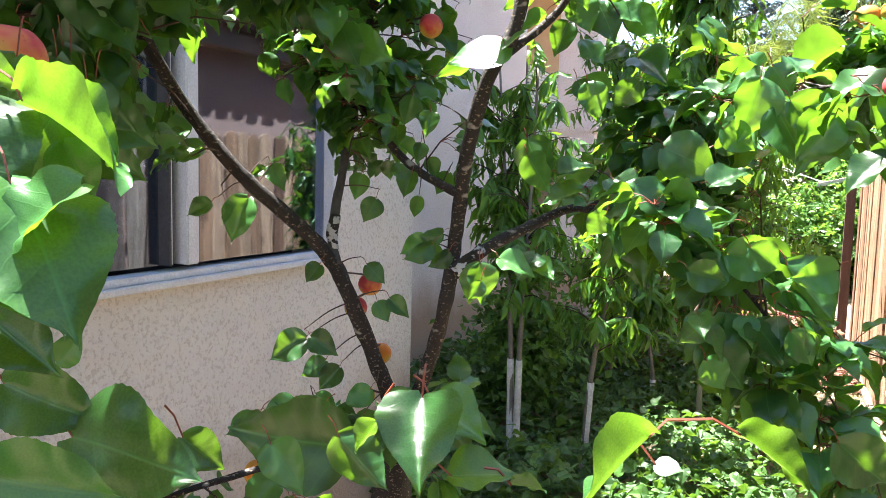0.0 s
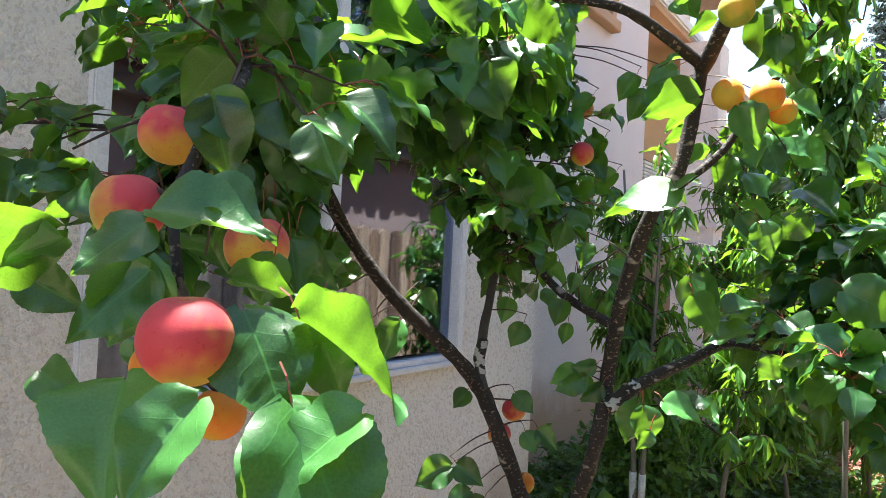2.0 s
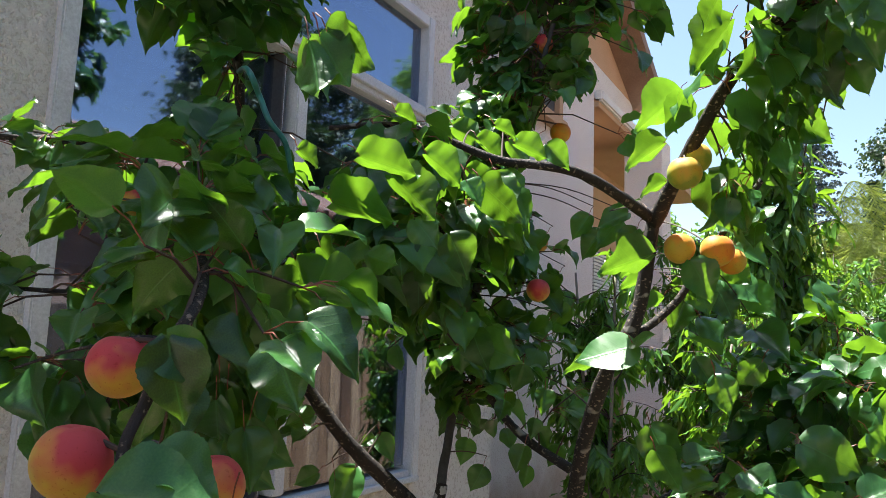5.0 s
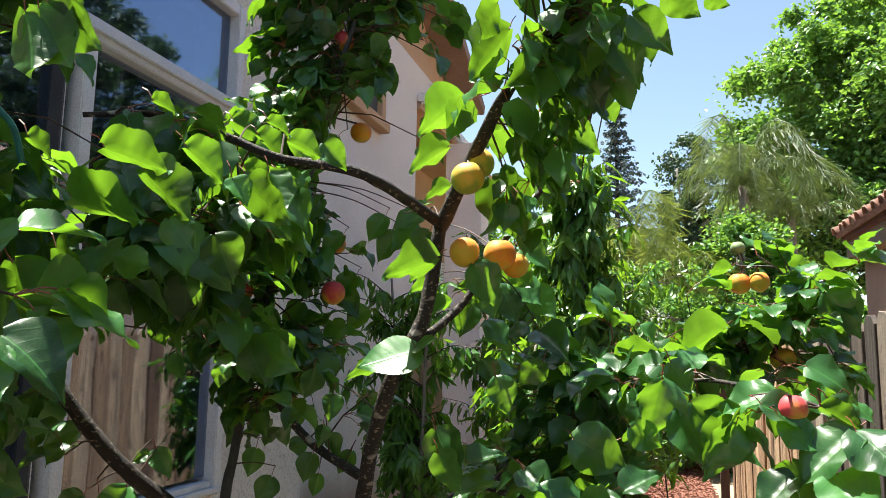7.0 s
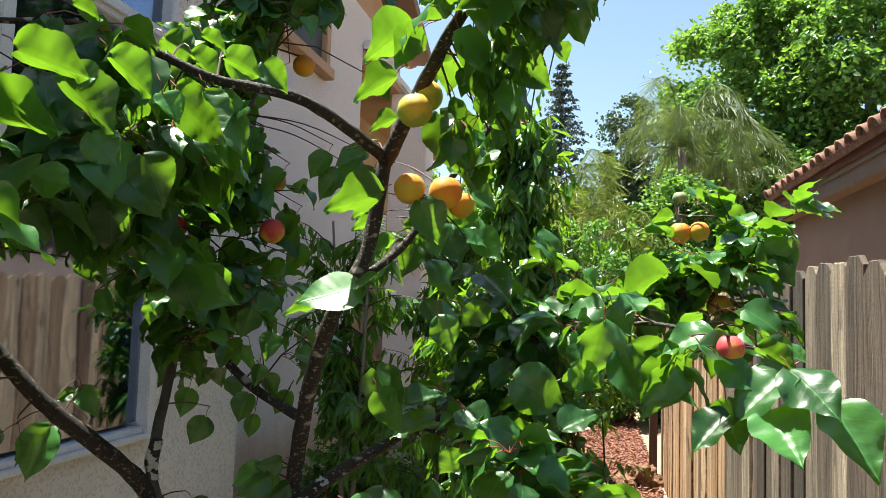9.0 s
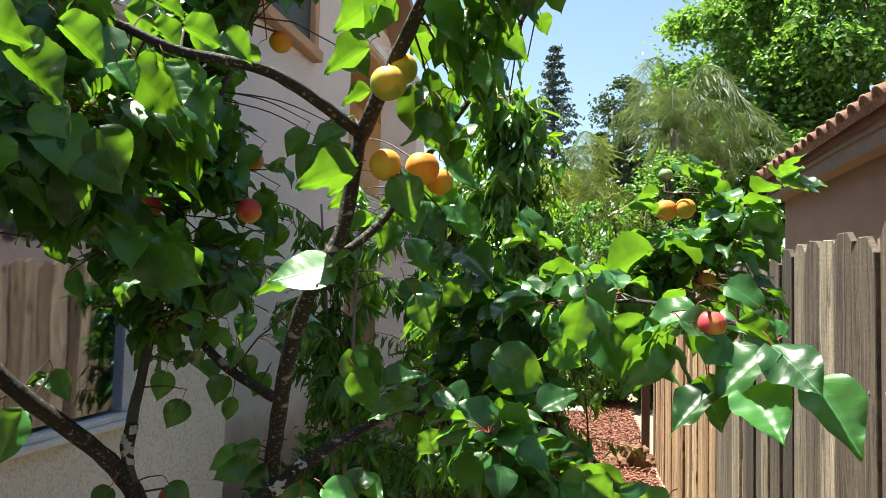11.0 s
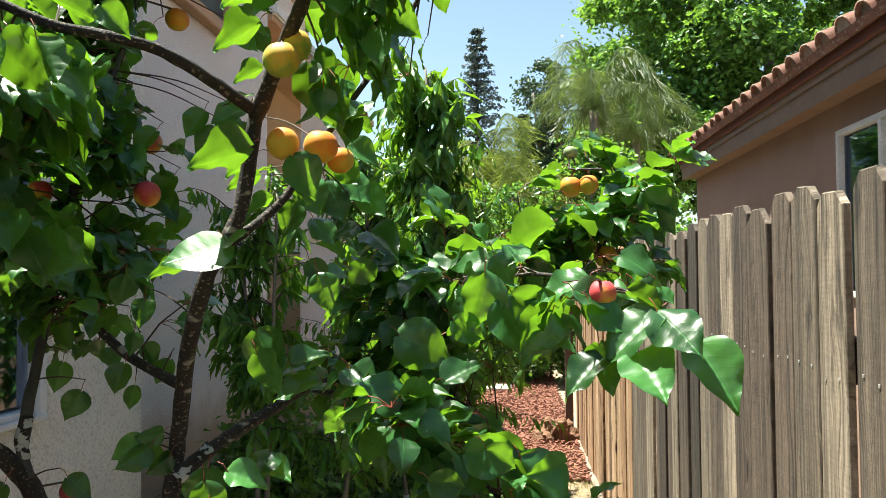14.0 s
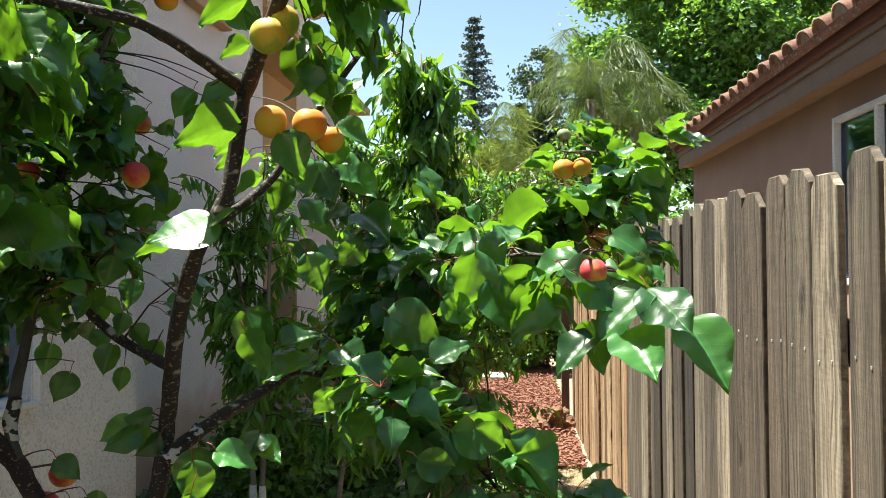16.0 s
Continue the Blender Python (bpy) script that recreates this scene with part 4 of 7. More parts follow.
clear_view((-1.073, 1.399, 2.408), 0.059)
clear_view((-1.024, 1.422, 2.345), 0.046)
clear_view((-1.414, 1.323, 2.247), 0.052)
clear_view((-1.353, 1.347, 2.210), 0.039)
clear_view((-1.264, 1.365, 2.263), 0.039)
clear_view((-0.690, 1.541, 2.196), 0.046)
clear_view((-0.743, 1.544, 2.066), 0.046)
clear_view((-1.438, 1.306, 2.324), 0.039)
SIGHT_FROM = Vector((-0.136, -0.059, 1.606))
clear_view((-1.924, 0.652, 2.178), 0.023)
clear_view((-1.956, 0.637, 2.079), 0.023)
clear_view((-1.833, 0.735, 2.060), 0.029)
clear_view((-1.770, 0.771, 2.207), 0.065)
clear_view((-1.863, 0.698, 2.214), 0.039)
clear_view((-1.710, 0.834, 2.029), 0.033)
clear_view((-1.947, 0.677, 1.703), 0.026)
clear_view((-1.709, 0.828, 2.107), 0.046)
clear_view((-1.669, 0.869, 2.006), 0.033)
clear_view((-1.866, 0.774, 1.319), 0.078)
clear_view((-1.784, 0.836, 1.350), 0.059)
clear_view((-1.887, 0.767, 1.213), 0.072)
clear_view((-1.743, 0.881, 1.196), 0.059)
clear_view((-1.753, 0.855, 1.403), 0.033)
clear_view((-0.983, 1.447, 1.556), 0.046)
clear_view((-0.963, 1.474, 1.427), 0.046)
clear_view((-1.003, 1.423, 1.645), 0.026)
clear_view((-1.015, 1.448, 1.255), 0.046)
clear_view((-0.881, 1.545, 1.354), 0.059)
clear_view((-0.799, 1.607, 1.385), 0.046)
clear_view((-0.769, 1.639, 1.283), 0.059)
clear_view((-0.861, 1.570, 1.252), 0.033)
clear_view((-1.137, 1.325, 1.572), 0.059)
clear_view((-1.167, 1.293, 1.661), 0.039)
clear_view((-1.127, 1.342, 1.469), 0.046)
clear_view((-1.065, 1.381, 1.576), 0.033)
clear_view((-1.209, 1.283, 1.399), 0.046)
clear_view((-1.589, 0.993, 1.297), 0.046)
clear_view((-0.632, 1.662, 2.253), 0.065)
clear_view((-0.704, 1.622, 2.053), 0.039)
clear_view((-0.693, 1.614, 2.249), 0.046)
clear_view((-0.602, 1.698, 2.112), 0.033)
clear_view((-1.206, 1.210, 2.255), 0.026)
SIGHT_FROM = Vector((-0.111, -0.049, 1.595))
clear_view((-1.511, 0.599, 1.725), 0.050)
clear_view((-1.287, 0.756, 1.843), 0.050)
clear_view((-1.397, 0.671, 1.929), 0.050)
clear_view((-1.465, 0.622, 1.935), 0.050)
clear_view((-1.354, 0.705, 1.869), 0.040)
clear_view((-1.310, 0.744, 1.738), 0.035)
clear_view((-1.533, 0.593, 1.528), 0.060)
clear_view((-1.455, 0.655, 1.408), 0.090)
clear_view((-1.503, 0.626, 1.281), 0.090)
clear_view((-0.702, 1.194, 1.538), 0.050)
clear_view((-0.634, 1.244, 1.501), 0.050)
clear_view((-0.667, 1.224, 1.437), 0.050)
SIGHT_FROM = Vector((-0.082, -0.027, 1.691))
clear_view((-1.312, 0.760, 2.146), 0.050)
clear_view((-1.259, 0.789, 2.128), 0.035)
clear_view((-1.319, 0.750, 2.186), 0.040)
clear_view((-0.991, 0.924, 2.107), 0.035)
clear_view((-0.957, 0.949, 2.049), 0.030)
clear_view((-0.887, 0.951, 2.248), 0.050)
clear_view((-0.834, 0.980, 2.230), 0.050)
clear_view((-0.800, 1.003, 2.192), 0.040)
# end of sight lines
GAPS.append((Vector((-1.034, 1.100, 1.136)), 0.100))
GAPS.append((Vector((-0.895, 1.100, 1.198)), 0.090))
GAPS.append((Vector((-1.186, 1.100, 1.164)), 0.090))
GAPS.append((Vector((-0.868, 1.100, 1.059)), 0.070))
GAPS.append((Vector((-0.895, 1.100, 1.517)), 0.045))
GAPS.append((Vector((-0.793, 1.100, 1.489)), 0.045))
GAPS.append((Vector((-0.607, 1.100, 1.427)), 0.060))
GAPS.append((Vector((-0.604, 1.100, 1.301)), 0.050))
GAPS.append((Vector((-0.527, 1.100, 1.241)), 0.030))
GAPS.append((Vector((-0.591, 1.050, 1.417)), 0.050))
GAPS.append((Vector((-0.518, 1.050, 1.503)), 0.050))
GAPS.append((Vector((-0.385, 1.000, 1.920)), 0.050))
GAPS.append((Vector((-0.423, 1.000, 1.884)), 0.050))
GAPS.append((Vector((-0.459, 1.000, 1.932)), 0.040))
GAPS.append((Vector((-0.417, 1.000, 1.989)), 0.040))
GAPS.append((Vector((-0.442, 1.000, 1.968)), 0.045))
GAPS.append((Vector((-2.502, 0.900, 2.148)), 0.070))
GAPS.append((Vector((-1.653, 0.600, 1.425)), 0.070))
GAPS.append((Vector((-1.433, 0.600, 1.329)), 0.070))
GAPS.append((Vector((-0.583, 1.000, 1.446)), 0.060))
GAPS.append((Vector((-0.260, 0.900, 2.132)), 0.050))
GAPS.append((Vector((-0.031, 0.900, 1.994)), 0.090))
GAPS.append((Vector((-0.010, 0.900, 1.993)), 0.080))
GAPS.append((Vector((-0.014, 0.900, 2.062)), 0.060))
GAPS.append((Vector((-0.018, 0.900, 1.941)), 0.060))
GAPS.append((Vector((-0.616, 0.700, 2.047)), 0.060))
GAPS.append((Vector((-0.626, 0.800, 2.053)), 0.050))
GAPS.append((Vector((-0.391, 1.000, 2.057)), 0.050))
GAPS.append((Vector((-0.019, 1.000, 1.915)), 0.050))
GAPS.append((Vector((0.129, 1.000, 1.438)), 0.080))
GAPS.append((Vector((0.178, 0.900, 1.583)), 0.040))
GAPS.append((Vector((-0.025, 1.000, 1.505)), 0.050))
GAPS.append((Vector((-0.338, 1.100, 1.217)), 0.070))
GAPS.append((Vector((-0.250, 1.100, 1.255)), 0.060))
GAPS.append((Vector((-0.288, 1.100, 1.116)), 0.080))
GAPS.append((Vector((-0.203, 1.100, 1.174)), 0.060))
GAPS.append((Vector((-0.380, 1.100, 1.071)), 0.060))
GAPS.append((Vector((-0.332, 1.100, 1.299)), 0.040))
GAPS.append((Vector((-0.850, 1.000, 1.583)), 0.050))
GAPS.append((Vector((-0.967, 0.900, 1.390)), 0.050))
GAPS.append((Vector((0.071, 1.000, 1.452)), 0.050))
GAPS.append((Vector((0.005, 1.100, 1.461)), 0.050))
GAPS.append((Vector((0.051, 1.100, 1.438)), 0.060))
GAPS.append((Vector((0.081, 1.000, 1.410)), 0.050))
GAPS.append((Vector((-0.312, 1.100, 1.737)), 0.035))
GAPS.append((Vector((-0.247, 1.100, 1.696)), 0.040))
GAPS.append((Vector((-0.563, 1.100, 1.569)), 0.050))
GAPS.append((Vector((-0.419, 1.100, 1.505)), 0.030))
GAPS.append((Vector((-0.583, 1.150, 1.625)), 0.045))
GAPS.append((Vector((-0.666, 1.100, 1.421)), 0.050))
GAPS.append((Vector((-0.696, 1.100, 1.488)), 0.050))
GAPS.append((Vector((-0.607, 1.100, 1.438)), 0.060))
GAPS.append((Vector((-0.714, 1.100, 1.606)), 0.040))
GAPS.append((Vector((-0.851, 1.000, 1.617)), 0.050))
GAPS.append((Vector((-0.893, 1.000, 1.495)), 0.040))
GAPS.append((Vector((-0.784, 1.000, 1.503)), 0.040))
GAPS.append((Vector((-0.874, 1.000, 1.687)), 0.050))
GAPS.append((Vector((-0.790, 1.000, 1.610)), 0.050))
GAPS.append((Vector((0.011, 1.200, 1.453)), 0.060))
GAPS.append((Vector((-0.048, 1.200, 1.535)), 0.050))
GAPS.append((Vector((-0.030, 1.100, 1.938)), 0.060))
GAPS.append((Vector((-0.019, 1.100, 1.962)), 0.060))
GAPS.append((Vector((-0.034, 1.000, 1.490)), 0.050))
GAPS.append((Vector((-0.020, 1.000, 1.450)), 0.050))
GAPS.append((Vector((-0.904, 1.100, 1.596)), 0.050))
GAPS.append((Vector((-0.808, 1.100, 1.669)), 0.050))
GAPS.append((Vector((-0.823, 1.000, 1.600)), 0.050))
for key, a, b, r in (("a", 0.2, 1.0, 0.022), ("a1", 0.0, 0.4, 0.02), ("c", 0.1, 0.62, 0.026), ("d", 0.0, 0.2, 0.016), ("b", 0.0, 0.45, 0.018), ("a_up", 0.0, 0.45, 0.016), ("a2", 0.0, 0.2, 0.014)):
    line = BRANCHES[key]
    for k in range(int(a * len(line)), int(b * len(line)), 2):
        GAPS.append((line[k], r))


# ---- apricots ----
def fruit_mesh(material, seed):
    r = random.Random(seed)
    verts, faces = [], []
    nu, nv = 28, 18
    for j in range(nv + 1):
        th = math.pi * j / nv
        for i in range(nu):
            ph = 2 * math.pi * i / nu
            groove = 1 - 0.05 * math.exp(-(math.sin((ph - math.pi * 1.5) / 2) / 0.12) ** 2) * math.sin(th)
            dent = 1 - 0.16 * math.exp(-(th / 0.32) ** 2)
            rad = 0.5 * groove * dent * (1 + 0.015 * math.sin(2 * ph + seed))
            verts.append((rad * math.sin(th) * math.cos(ph) * r.uniform(0.999, 1.001), rad * math.sin(th) * math.sin(ph) * 0.97, rad * math.cos(th) * 0.97))
    for j in range(nv):
        for i in range(nu):
            a, b = j * nu + i, j * nu + (i + 1) % nu
            faces.append((a, a + nu, b + nu, b))
    me = bpy.data.meshes.new("apricot")
    me.from_pydata(verts, [], faces)
    me.materials.append(material)
    me.polygons.foreach_set("use_smooth", [True] * len(me.polygons))
    return me


FRUIT = {"red": fruit_mesh(M_RED, 1), "orange": fruit_mesh(M_ORANGE, 2), "green": fruit_mesh(M_GREEN, 3), "unripe": fruit_mesh(M_UNRIPE, 4)}
WORDS = {"red": "ripe apricot with a red blush hanging on the tree", "orange": "orange-yellow apricot hanging on the tree", "green": "yellow-green apricot hanging on the tree", "unripe": "small unripe grey-green apricot on the tree"}


def apricot(place, kind, size, turn=0.0, tip=0.0, stem=None, open_view=True):
    """stem: where its short stalk meets the twig."""
    if open_view:
        GAPS.append((Vector(place), size * 0.62))
    top = empty("apricot", place, WORDS[kind], "apricot", "apricots on the tree")
    body = new("body", FRUIT[kind])
    body.parent = top
    body.matrix_basis = pose(0, 0, 0, tip, 0, turn) @ Matrix.Diagonal((size, size, size, 1))
    stalk = Vector(stem) - Vector(place) if stem else Vector((0, 0, size * 0.75))
    v, f = tube_data([Vector((0, 0, size * 0.38)), stalk * 0.5 + Vector((0, 0, size * 0.2)), stalk], 0.0022, 0.0018, 6)
    mesh_ob("stalk", v, f, M_TWIG, top)
    return top


# fruit: place, ripeness, width, turn
apricot((-0.401, 0.218, 1.531), "red", 0.051, 20, 8, (-0.472, 0.266, 1.56))
apricot((-0.54, 0.304, 1.662), "red", 0.046, 70, 0, (-0.503, 0.31, 1.68))
apricot((-0.52, 0.26, 1.604), "red", 0.050, 160, 0, (-0.489, 0.272, 1.612))
apricot((-0.478, 0.335, 1.583), "red", 0.047, 250, 0, (-0.484, 0.27, 1.60))
apricot((-0.515, 0.285, 1.497), "orange", 0.038, 10, 0, (-0.474, 0.268, 1.53))
apricot((-0.468, 0.300, 1.470), "orange", 0.036, 80, 0, (-0.474, 0.27, 1.51))
apricot((-0.271, 1.095, 1.839), "orange", 0.049, 40, 0, (-0.31, 1.13, 1.81))
apricot((-0.322, 1.08, 1.842), "orange", 0.048, 120, 0, (-0.312, 1.13, 1.81))
apricot((-0.262, 1.176, 1.832), "orange", 0.042, 200, 0, (-0.29, 1.145, 1.85))
apricot((-0.297, 0.995, 1.935), "green", 0.048, 10, 0, (-0.30, 1.01, 1.968))
apricot((-0.285, 1.02, 1.962), "green", 0.044, 100, 0, (-0.287, 1.005, 1.978))
apricot((-0.671, 1.378, 1.905), "red", 0.044, 30, 0, (-0.745, 1.30, 1.92))
apricot((-0.636, 1.301, 1.80), "red", 0.048, 90, 0, (-0.764, 1.285, 1.80))
apricot((-0.80, 1.25, 1.80), "red", 0.042, 150, 0, (-0.86, 1.225, 1.78))
apricot((-0.732, 1.251, 1.298), "red", 0.046, 20, 0, (-0.735, 1.165, 1.33))
apricot((-0.745, 1.22, 1.255), "red", 0.046, 140, 0, (-0.715, 1.17, 1.26))
apricot((-0.70, 1.24, 1.165), "orange", 0.044, 60, 0, (-0.69, 1.19, 1.19))
apricot((-0.735, 1.24, 1.075), "orange", 0.044, 200, 0, (-0.66, 1.215, 1.09))
apricot((-0.77, 1.05, 1.02), "red", 0.044, 40, 0, (-0.70, 1.05, 1.03))
apricot((-0.79, 0.98, 1.00), "orange", 0.046, 40, 0, (-0.73, 0.95, 1.04))
apricot((0.126, 1.694, 1.847), "orange", 0.047, 10, 0, (0.135, 1.69, 1.882))
apricot((0.165, 1.69, 1.85), "orange", 0.045, 90, 0, (0.16, 1.685, 1.882))
apricot((0.131, 1.753, 1.931), "unripe", 0.032, 40, 0, (0.141, 1.743, 1.901))
apricot((0.18, 1.531, 1.69), "green", 0.046, 0, 0, (0.17, 1.525, 1.715))
apricot((0.02, 1.50, 1.672), "red", 0.042, 0, 0, (0.0, 1.5, 1.69), False)
apricot((0.113, 1.03, 1.630), "red", 0.037, 0, 0, (0.105, 1.01, 1.648), False)
apricot((-1.127, 0.360, 1.899), "red", 0.046, 92, 0, (-1.112, 0.372, 1.892), False)
apricot((-1.136, 0.358, 1.847), "red", 0.045, 78, 0, (-1.123, 0.365, 1.879), False)
apricot((-1.180, 0.343, 1.761), "red", 0.048, 20, 0, (-1.185, 0.336, 1.807), False)
apricot((-1.163, 0.339, 1.964), "red", 0.042, 48, 0, (-1.155, 0.346, 1.955), False)
apricot((-0.909, 0.586, 1.857), "red", 0.040, 163, 0, (-0.898, 0.589, 1.920), False)
apricot((-0.734, 0.259, 1.629), "red", 0.036, 205, 0, (-0.719, 0.270, 1.641), False)
apricot((-1.144, 0.422, 1.628), "red", 0.044, 135, 0, (-1.143, 0.413, 1.728), False)
apricot((-0.64, 1.42, 2.15), "orange", 0.045, 60, 0, (-0.675, 1.33, 2.16))
apricot((-0.66, 1.36, 2.33), "red", 0.044, 60, 0, (-0.645, 1.35, 2.32))


# ---- leaves of the apricot tree ----
NEAR_SPOTS = []     # leaves: (matrix, shape number, set singly)
PETIOLES, TWIGS = Heap(), Heap()


def put_leaf(place, axis, facing, size, stem_from=None, sunny=False, single=True, flat=False):
    base = Vector(place)
    if sunny:
        SUNNY.append(base + Vector(axis) * size * 0.5)
    if stem_from is not None:
        v, f = tube_data([Vector(stem_from), (Vector(stem_from) + base) / 2 + Vector((0, 0, 0.004)), base], 0.0008, 0.0006, 4)
        PETIOLES.add([tuple(q) for q in v], f)
    NEAR_SPOTS.append((leaf_frame(base, axis, facing, size) @ Matrix.Diagonal(((rnd.uniform(0.80, 1.0) if single and not flat else rnd.uniform(0.85, 1.08)), 1, 1, 1)), 0 if flat else rnd.randrange(1, 5 if single else 10), single))


def tuft(p, n, out, size=0.07, spread=1.0, droop=0.5, up=0.55):
    """Leaves on petioles round one bud at p; out: the side to which they reach."""
    p, out, grown = Vector(p), Vector(out), 0
    for _ in range(n):
        side = Vector((rnd.gauss(0, 1), rnd.gauss(0, 1), rnd.gauss(0, 0.6))).normalized()
        d = (out * 0.7 + side * spread).normalized()
        base = p + d * rnd.uniform(0.018, 0.04)
        size_here = size * rnd.uniform(0.7, 1.2)
        axis = (d + Vector((0, 0, -droop * rnd.uniform(0.3, 1.6)))).normalized()
        facing = Vector((rnd.gauss(0, 0.45), rnd.gauss(-0.15, 0.45), up + rnd.random() * 0.6)) + d * 0.5
        if not in_gap(base + axis * size_here * 0.5, size_here):
            put_leaf(base, axis, facing, size_here, stem_from=p, single=False)
            grown += 1
    return grown


def twigs(key, a, b, n, length=0.10, size=0.058, leaves=6, lean=(0, 0, 0.2), spread=1.0, droop=0.5, wide=1.0, up=0.55):
    """Short leafy shoots along a limb between the shares a and b of its length."""
    line = BRANCHES[key]
    for i in range(n):
        s = a + (b - a) * (i + rnd.random()) / n
        f = s * (len(line) - 1)
        k = min(int(f), len(line) - 2)
        p = line[k].lerp(line[k + 1], f - k)
        d = (Vector((rnd.gauss(0, 1), rnd.gauss(0, 1), rnd.gauss(0, 0.8))) * wide + Vector(lean)).normalized()
        ln = length * rnd.uniform(0.4, 1.3)
        q = p + d * ln * 0.5 + Vector((0, 0, 0.1 * ln))
        e = p + d * ln
        before = len(NEAR_SPOTS), len(PETIOLES.v), len(PETIOLES.f), PETIOLES.n
        grown = tuft(e, leaves, d, size, spread, droop, up)
        line_out = [p, q, e] if grown else [p, q]
        if ln > 0.05:
            grown += tuft(q, max(1, leaves // 2), d, size, spread, droop, up)
        if 0 < grown < 3 and ln > 0.05:        # nearly bare shoots are left off
            del NEAR_SPOTS[before[0]:], PETIOLES.v[before[1]:], PETIOLES.uv[before[1]:], PETIOLES.f[before[2]:]
            PETIOLES.n = before[3]
            continue
        if grown and not any(0.01 < (e - s0).dot(SUN) < 1 and (e - s0 - SUN * (e - s0).dot(SUN)).length < 0.02 for s0 in SUNNY):
            v, fc = tube_data(line_out, 0.0019, 0.0011, 5)
            TWIGS.add([tuple(x) for x in v], fc)


def hang(place, axis, facing, size, stem_from, sunny=False):
    """A single leaf with a thin spur from the nearest limb."""
    put_leaf(place, axis, facing, size, stem_from, sunny)
    end = Vector(stem_from)
    foot = min((p for line in BRANCHES.values() for p in line), key=lambda p: (p - end).length_squared)
    mid = foot.lerp(end, 0.5) + Vector((0, 0, 0.06 * (end - foot).length))
    v, f = tube_data(spline([foot, mid, end], 4), 0.0016, 0.0008, 5)
    TWIGS.add([tuple(x) for x in v], f)


# leaves set singly
put_leaf((-0.359, 0.258, 1.544), (0.92, 0.11, -0.38), (0.18, 0.73, 0.66), 0.082, stem_from=(-0.374, 0.257, 1.560), sunny=True)
put_leaf((-0.355, 0.236, 1.489), (0.70, 0.10, -0.71), (0.70, -0.30, 0.65), 0.075)
put_leaf((-0.371, 0.203, 1.505), (-0.18, -0.66, -0.73), (0.38, -0.73, 0.57), 0.062)
put_leaf((-0.385, 0.242, 1.546), (0.59, 0.06, -0.80), (0.75, -0.39, 0.53), 0.070)
put_leaf((-0.380, 0.282, 1.542), (0.88, 0.23, -0.42), (0.05, 0.83, 0.55), 0.068, sunny=True)
put_leaf((-0.445, 0.226, 1.599), (0.84, 0.54, -0.06), (0.34, -0.43, 0.84), 0.071)
put_leaf((-0.484, 0.295, 1.680), (0.17, 0.13, -0.98), (0.81, -0.58, 0.06), 0.056)
put_leaf((-0.432, 0.211, 1.592), (-0.31, -0.72, -0.62), (0.37, -0.69, 0.62), 0.045)
put_leaf((-0.489, 0.198, 1.581), (-0.80, -0.51, -0.32), (-0.55, 0.39, 0.74), 0.039)
put_leaf((-0.464, 0.238, 1.565), (-0.49, -0.51, -0.71), (-0.54, 0.82, -0.21), 0.060)
put_leaf((-0.305, 0.248, 1.502), (-0.53, -0.55, -0.64), (-0.00, -0.76, 0.65), 0.054)
put_leaf((-0.545, 0.181, 1.608), (-0.39, -0.61, -0.69), (0.32, -0.79, 0.52), 0.070)
put_leaf((-0.494, 0.197, 1.586), (-0.54, -0.75, -0.37), (-0.74, 0.22, 0.64), 0.071)
put_leaf((-0.609, 0.157, 1.591), (-0.17, -0.66, -0.74), (0.52, -0.69, 0.50), 0.043)
put_leaf((-0.606, 0.206, 1.635), (-0.78, -0.60, -0.17), (-0.49, 0.43, 0.76), 0.037, sunny=True)
put_leaf((-0.472, 0.241, 1.572), (-0.31, -0.16, -0.94), (0.79, -0.59, -0.16), 0.062)
put_leaf((-0.416, 0.260, 1.563), (0.77, 0.62, -0.18), (-0.36, 0.64, 0.68), 0.039, sunny=True)
put_leaf((-0.487, 0.296, 1.684), (0.46, 0.43, -0.78), (0.70, -0.72, 0.01), 0.043)
put_leaf((-0.445, 0.258, 1.614), (0.80, 0.40, -0.45), (0.58, -0.34, 0.74), 0.048)
put_leaf((-0.502, 0.198, 1.504), (0.92, 0.12, -0.38), (0.31, -0.82, 0.48), 0.040)
put_leaf((-0.376, 0.295, 1.524), (0.27, 0.29, -0.92), (0.74, -0.67, 0.00), 0.038)
put_leaf((-0.587, 0.228, 1.556), (0.69, 0.58, -0.43), (0.69, -0.71, 0.14), 0.048)
put_leaf((-0.577, 0.575, 1.831), (0.96, 0.08, -0.25), (0.15, 0.63, 0.76), 0.088, stem_from=(-0.592, 0.574, 1.844), sunny=True)
put_leaf((-0.524, 0.607, 1.864), (0.74, 0.06, -0.67), (0.28, 0.88, 0.38), 0.083, stem_from=(-0.536, 0.606, 1.884), sunny=True)
put_leaf((-0.508, 0.649, 1.896), (0.81, 0.15, -0.57), (0.22, 0.82, 0.52), 0.063, stem_from=(-0.521, 0.646, 1.915), sunny=True)
put_leaf((-0.458, 0.689, 1.866), (0.75, 0.02, -0.66), (0.33, 0.86, 0.40), 0.073, stem_from=(-0.470, 0.688, 1.885), sunny=True)
put_leaf((-0.474, 0.683, 1.869), (0.60, -0.01, -0.80), (0.58, -0.68, 0.45), 0.035, stem_from=(-0.483, 0.684, 1.891), sunny=True)
put_leaf((-0.444, 0.747, 1.927), (0.91, 0.11, -0.40), (0.22, 0.70, 0.68), 0.049, stem_from=(-0.458, 0.745, 1.943), sunny=True)
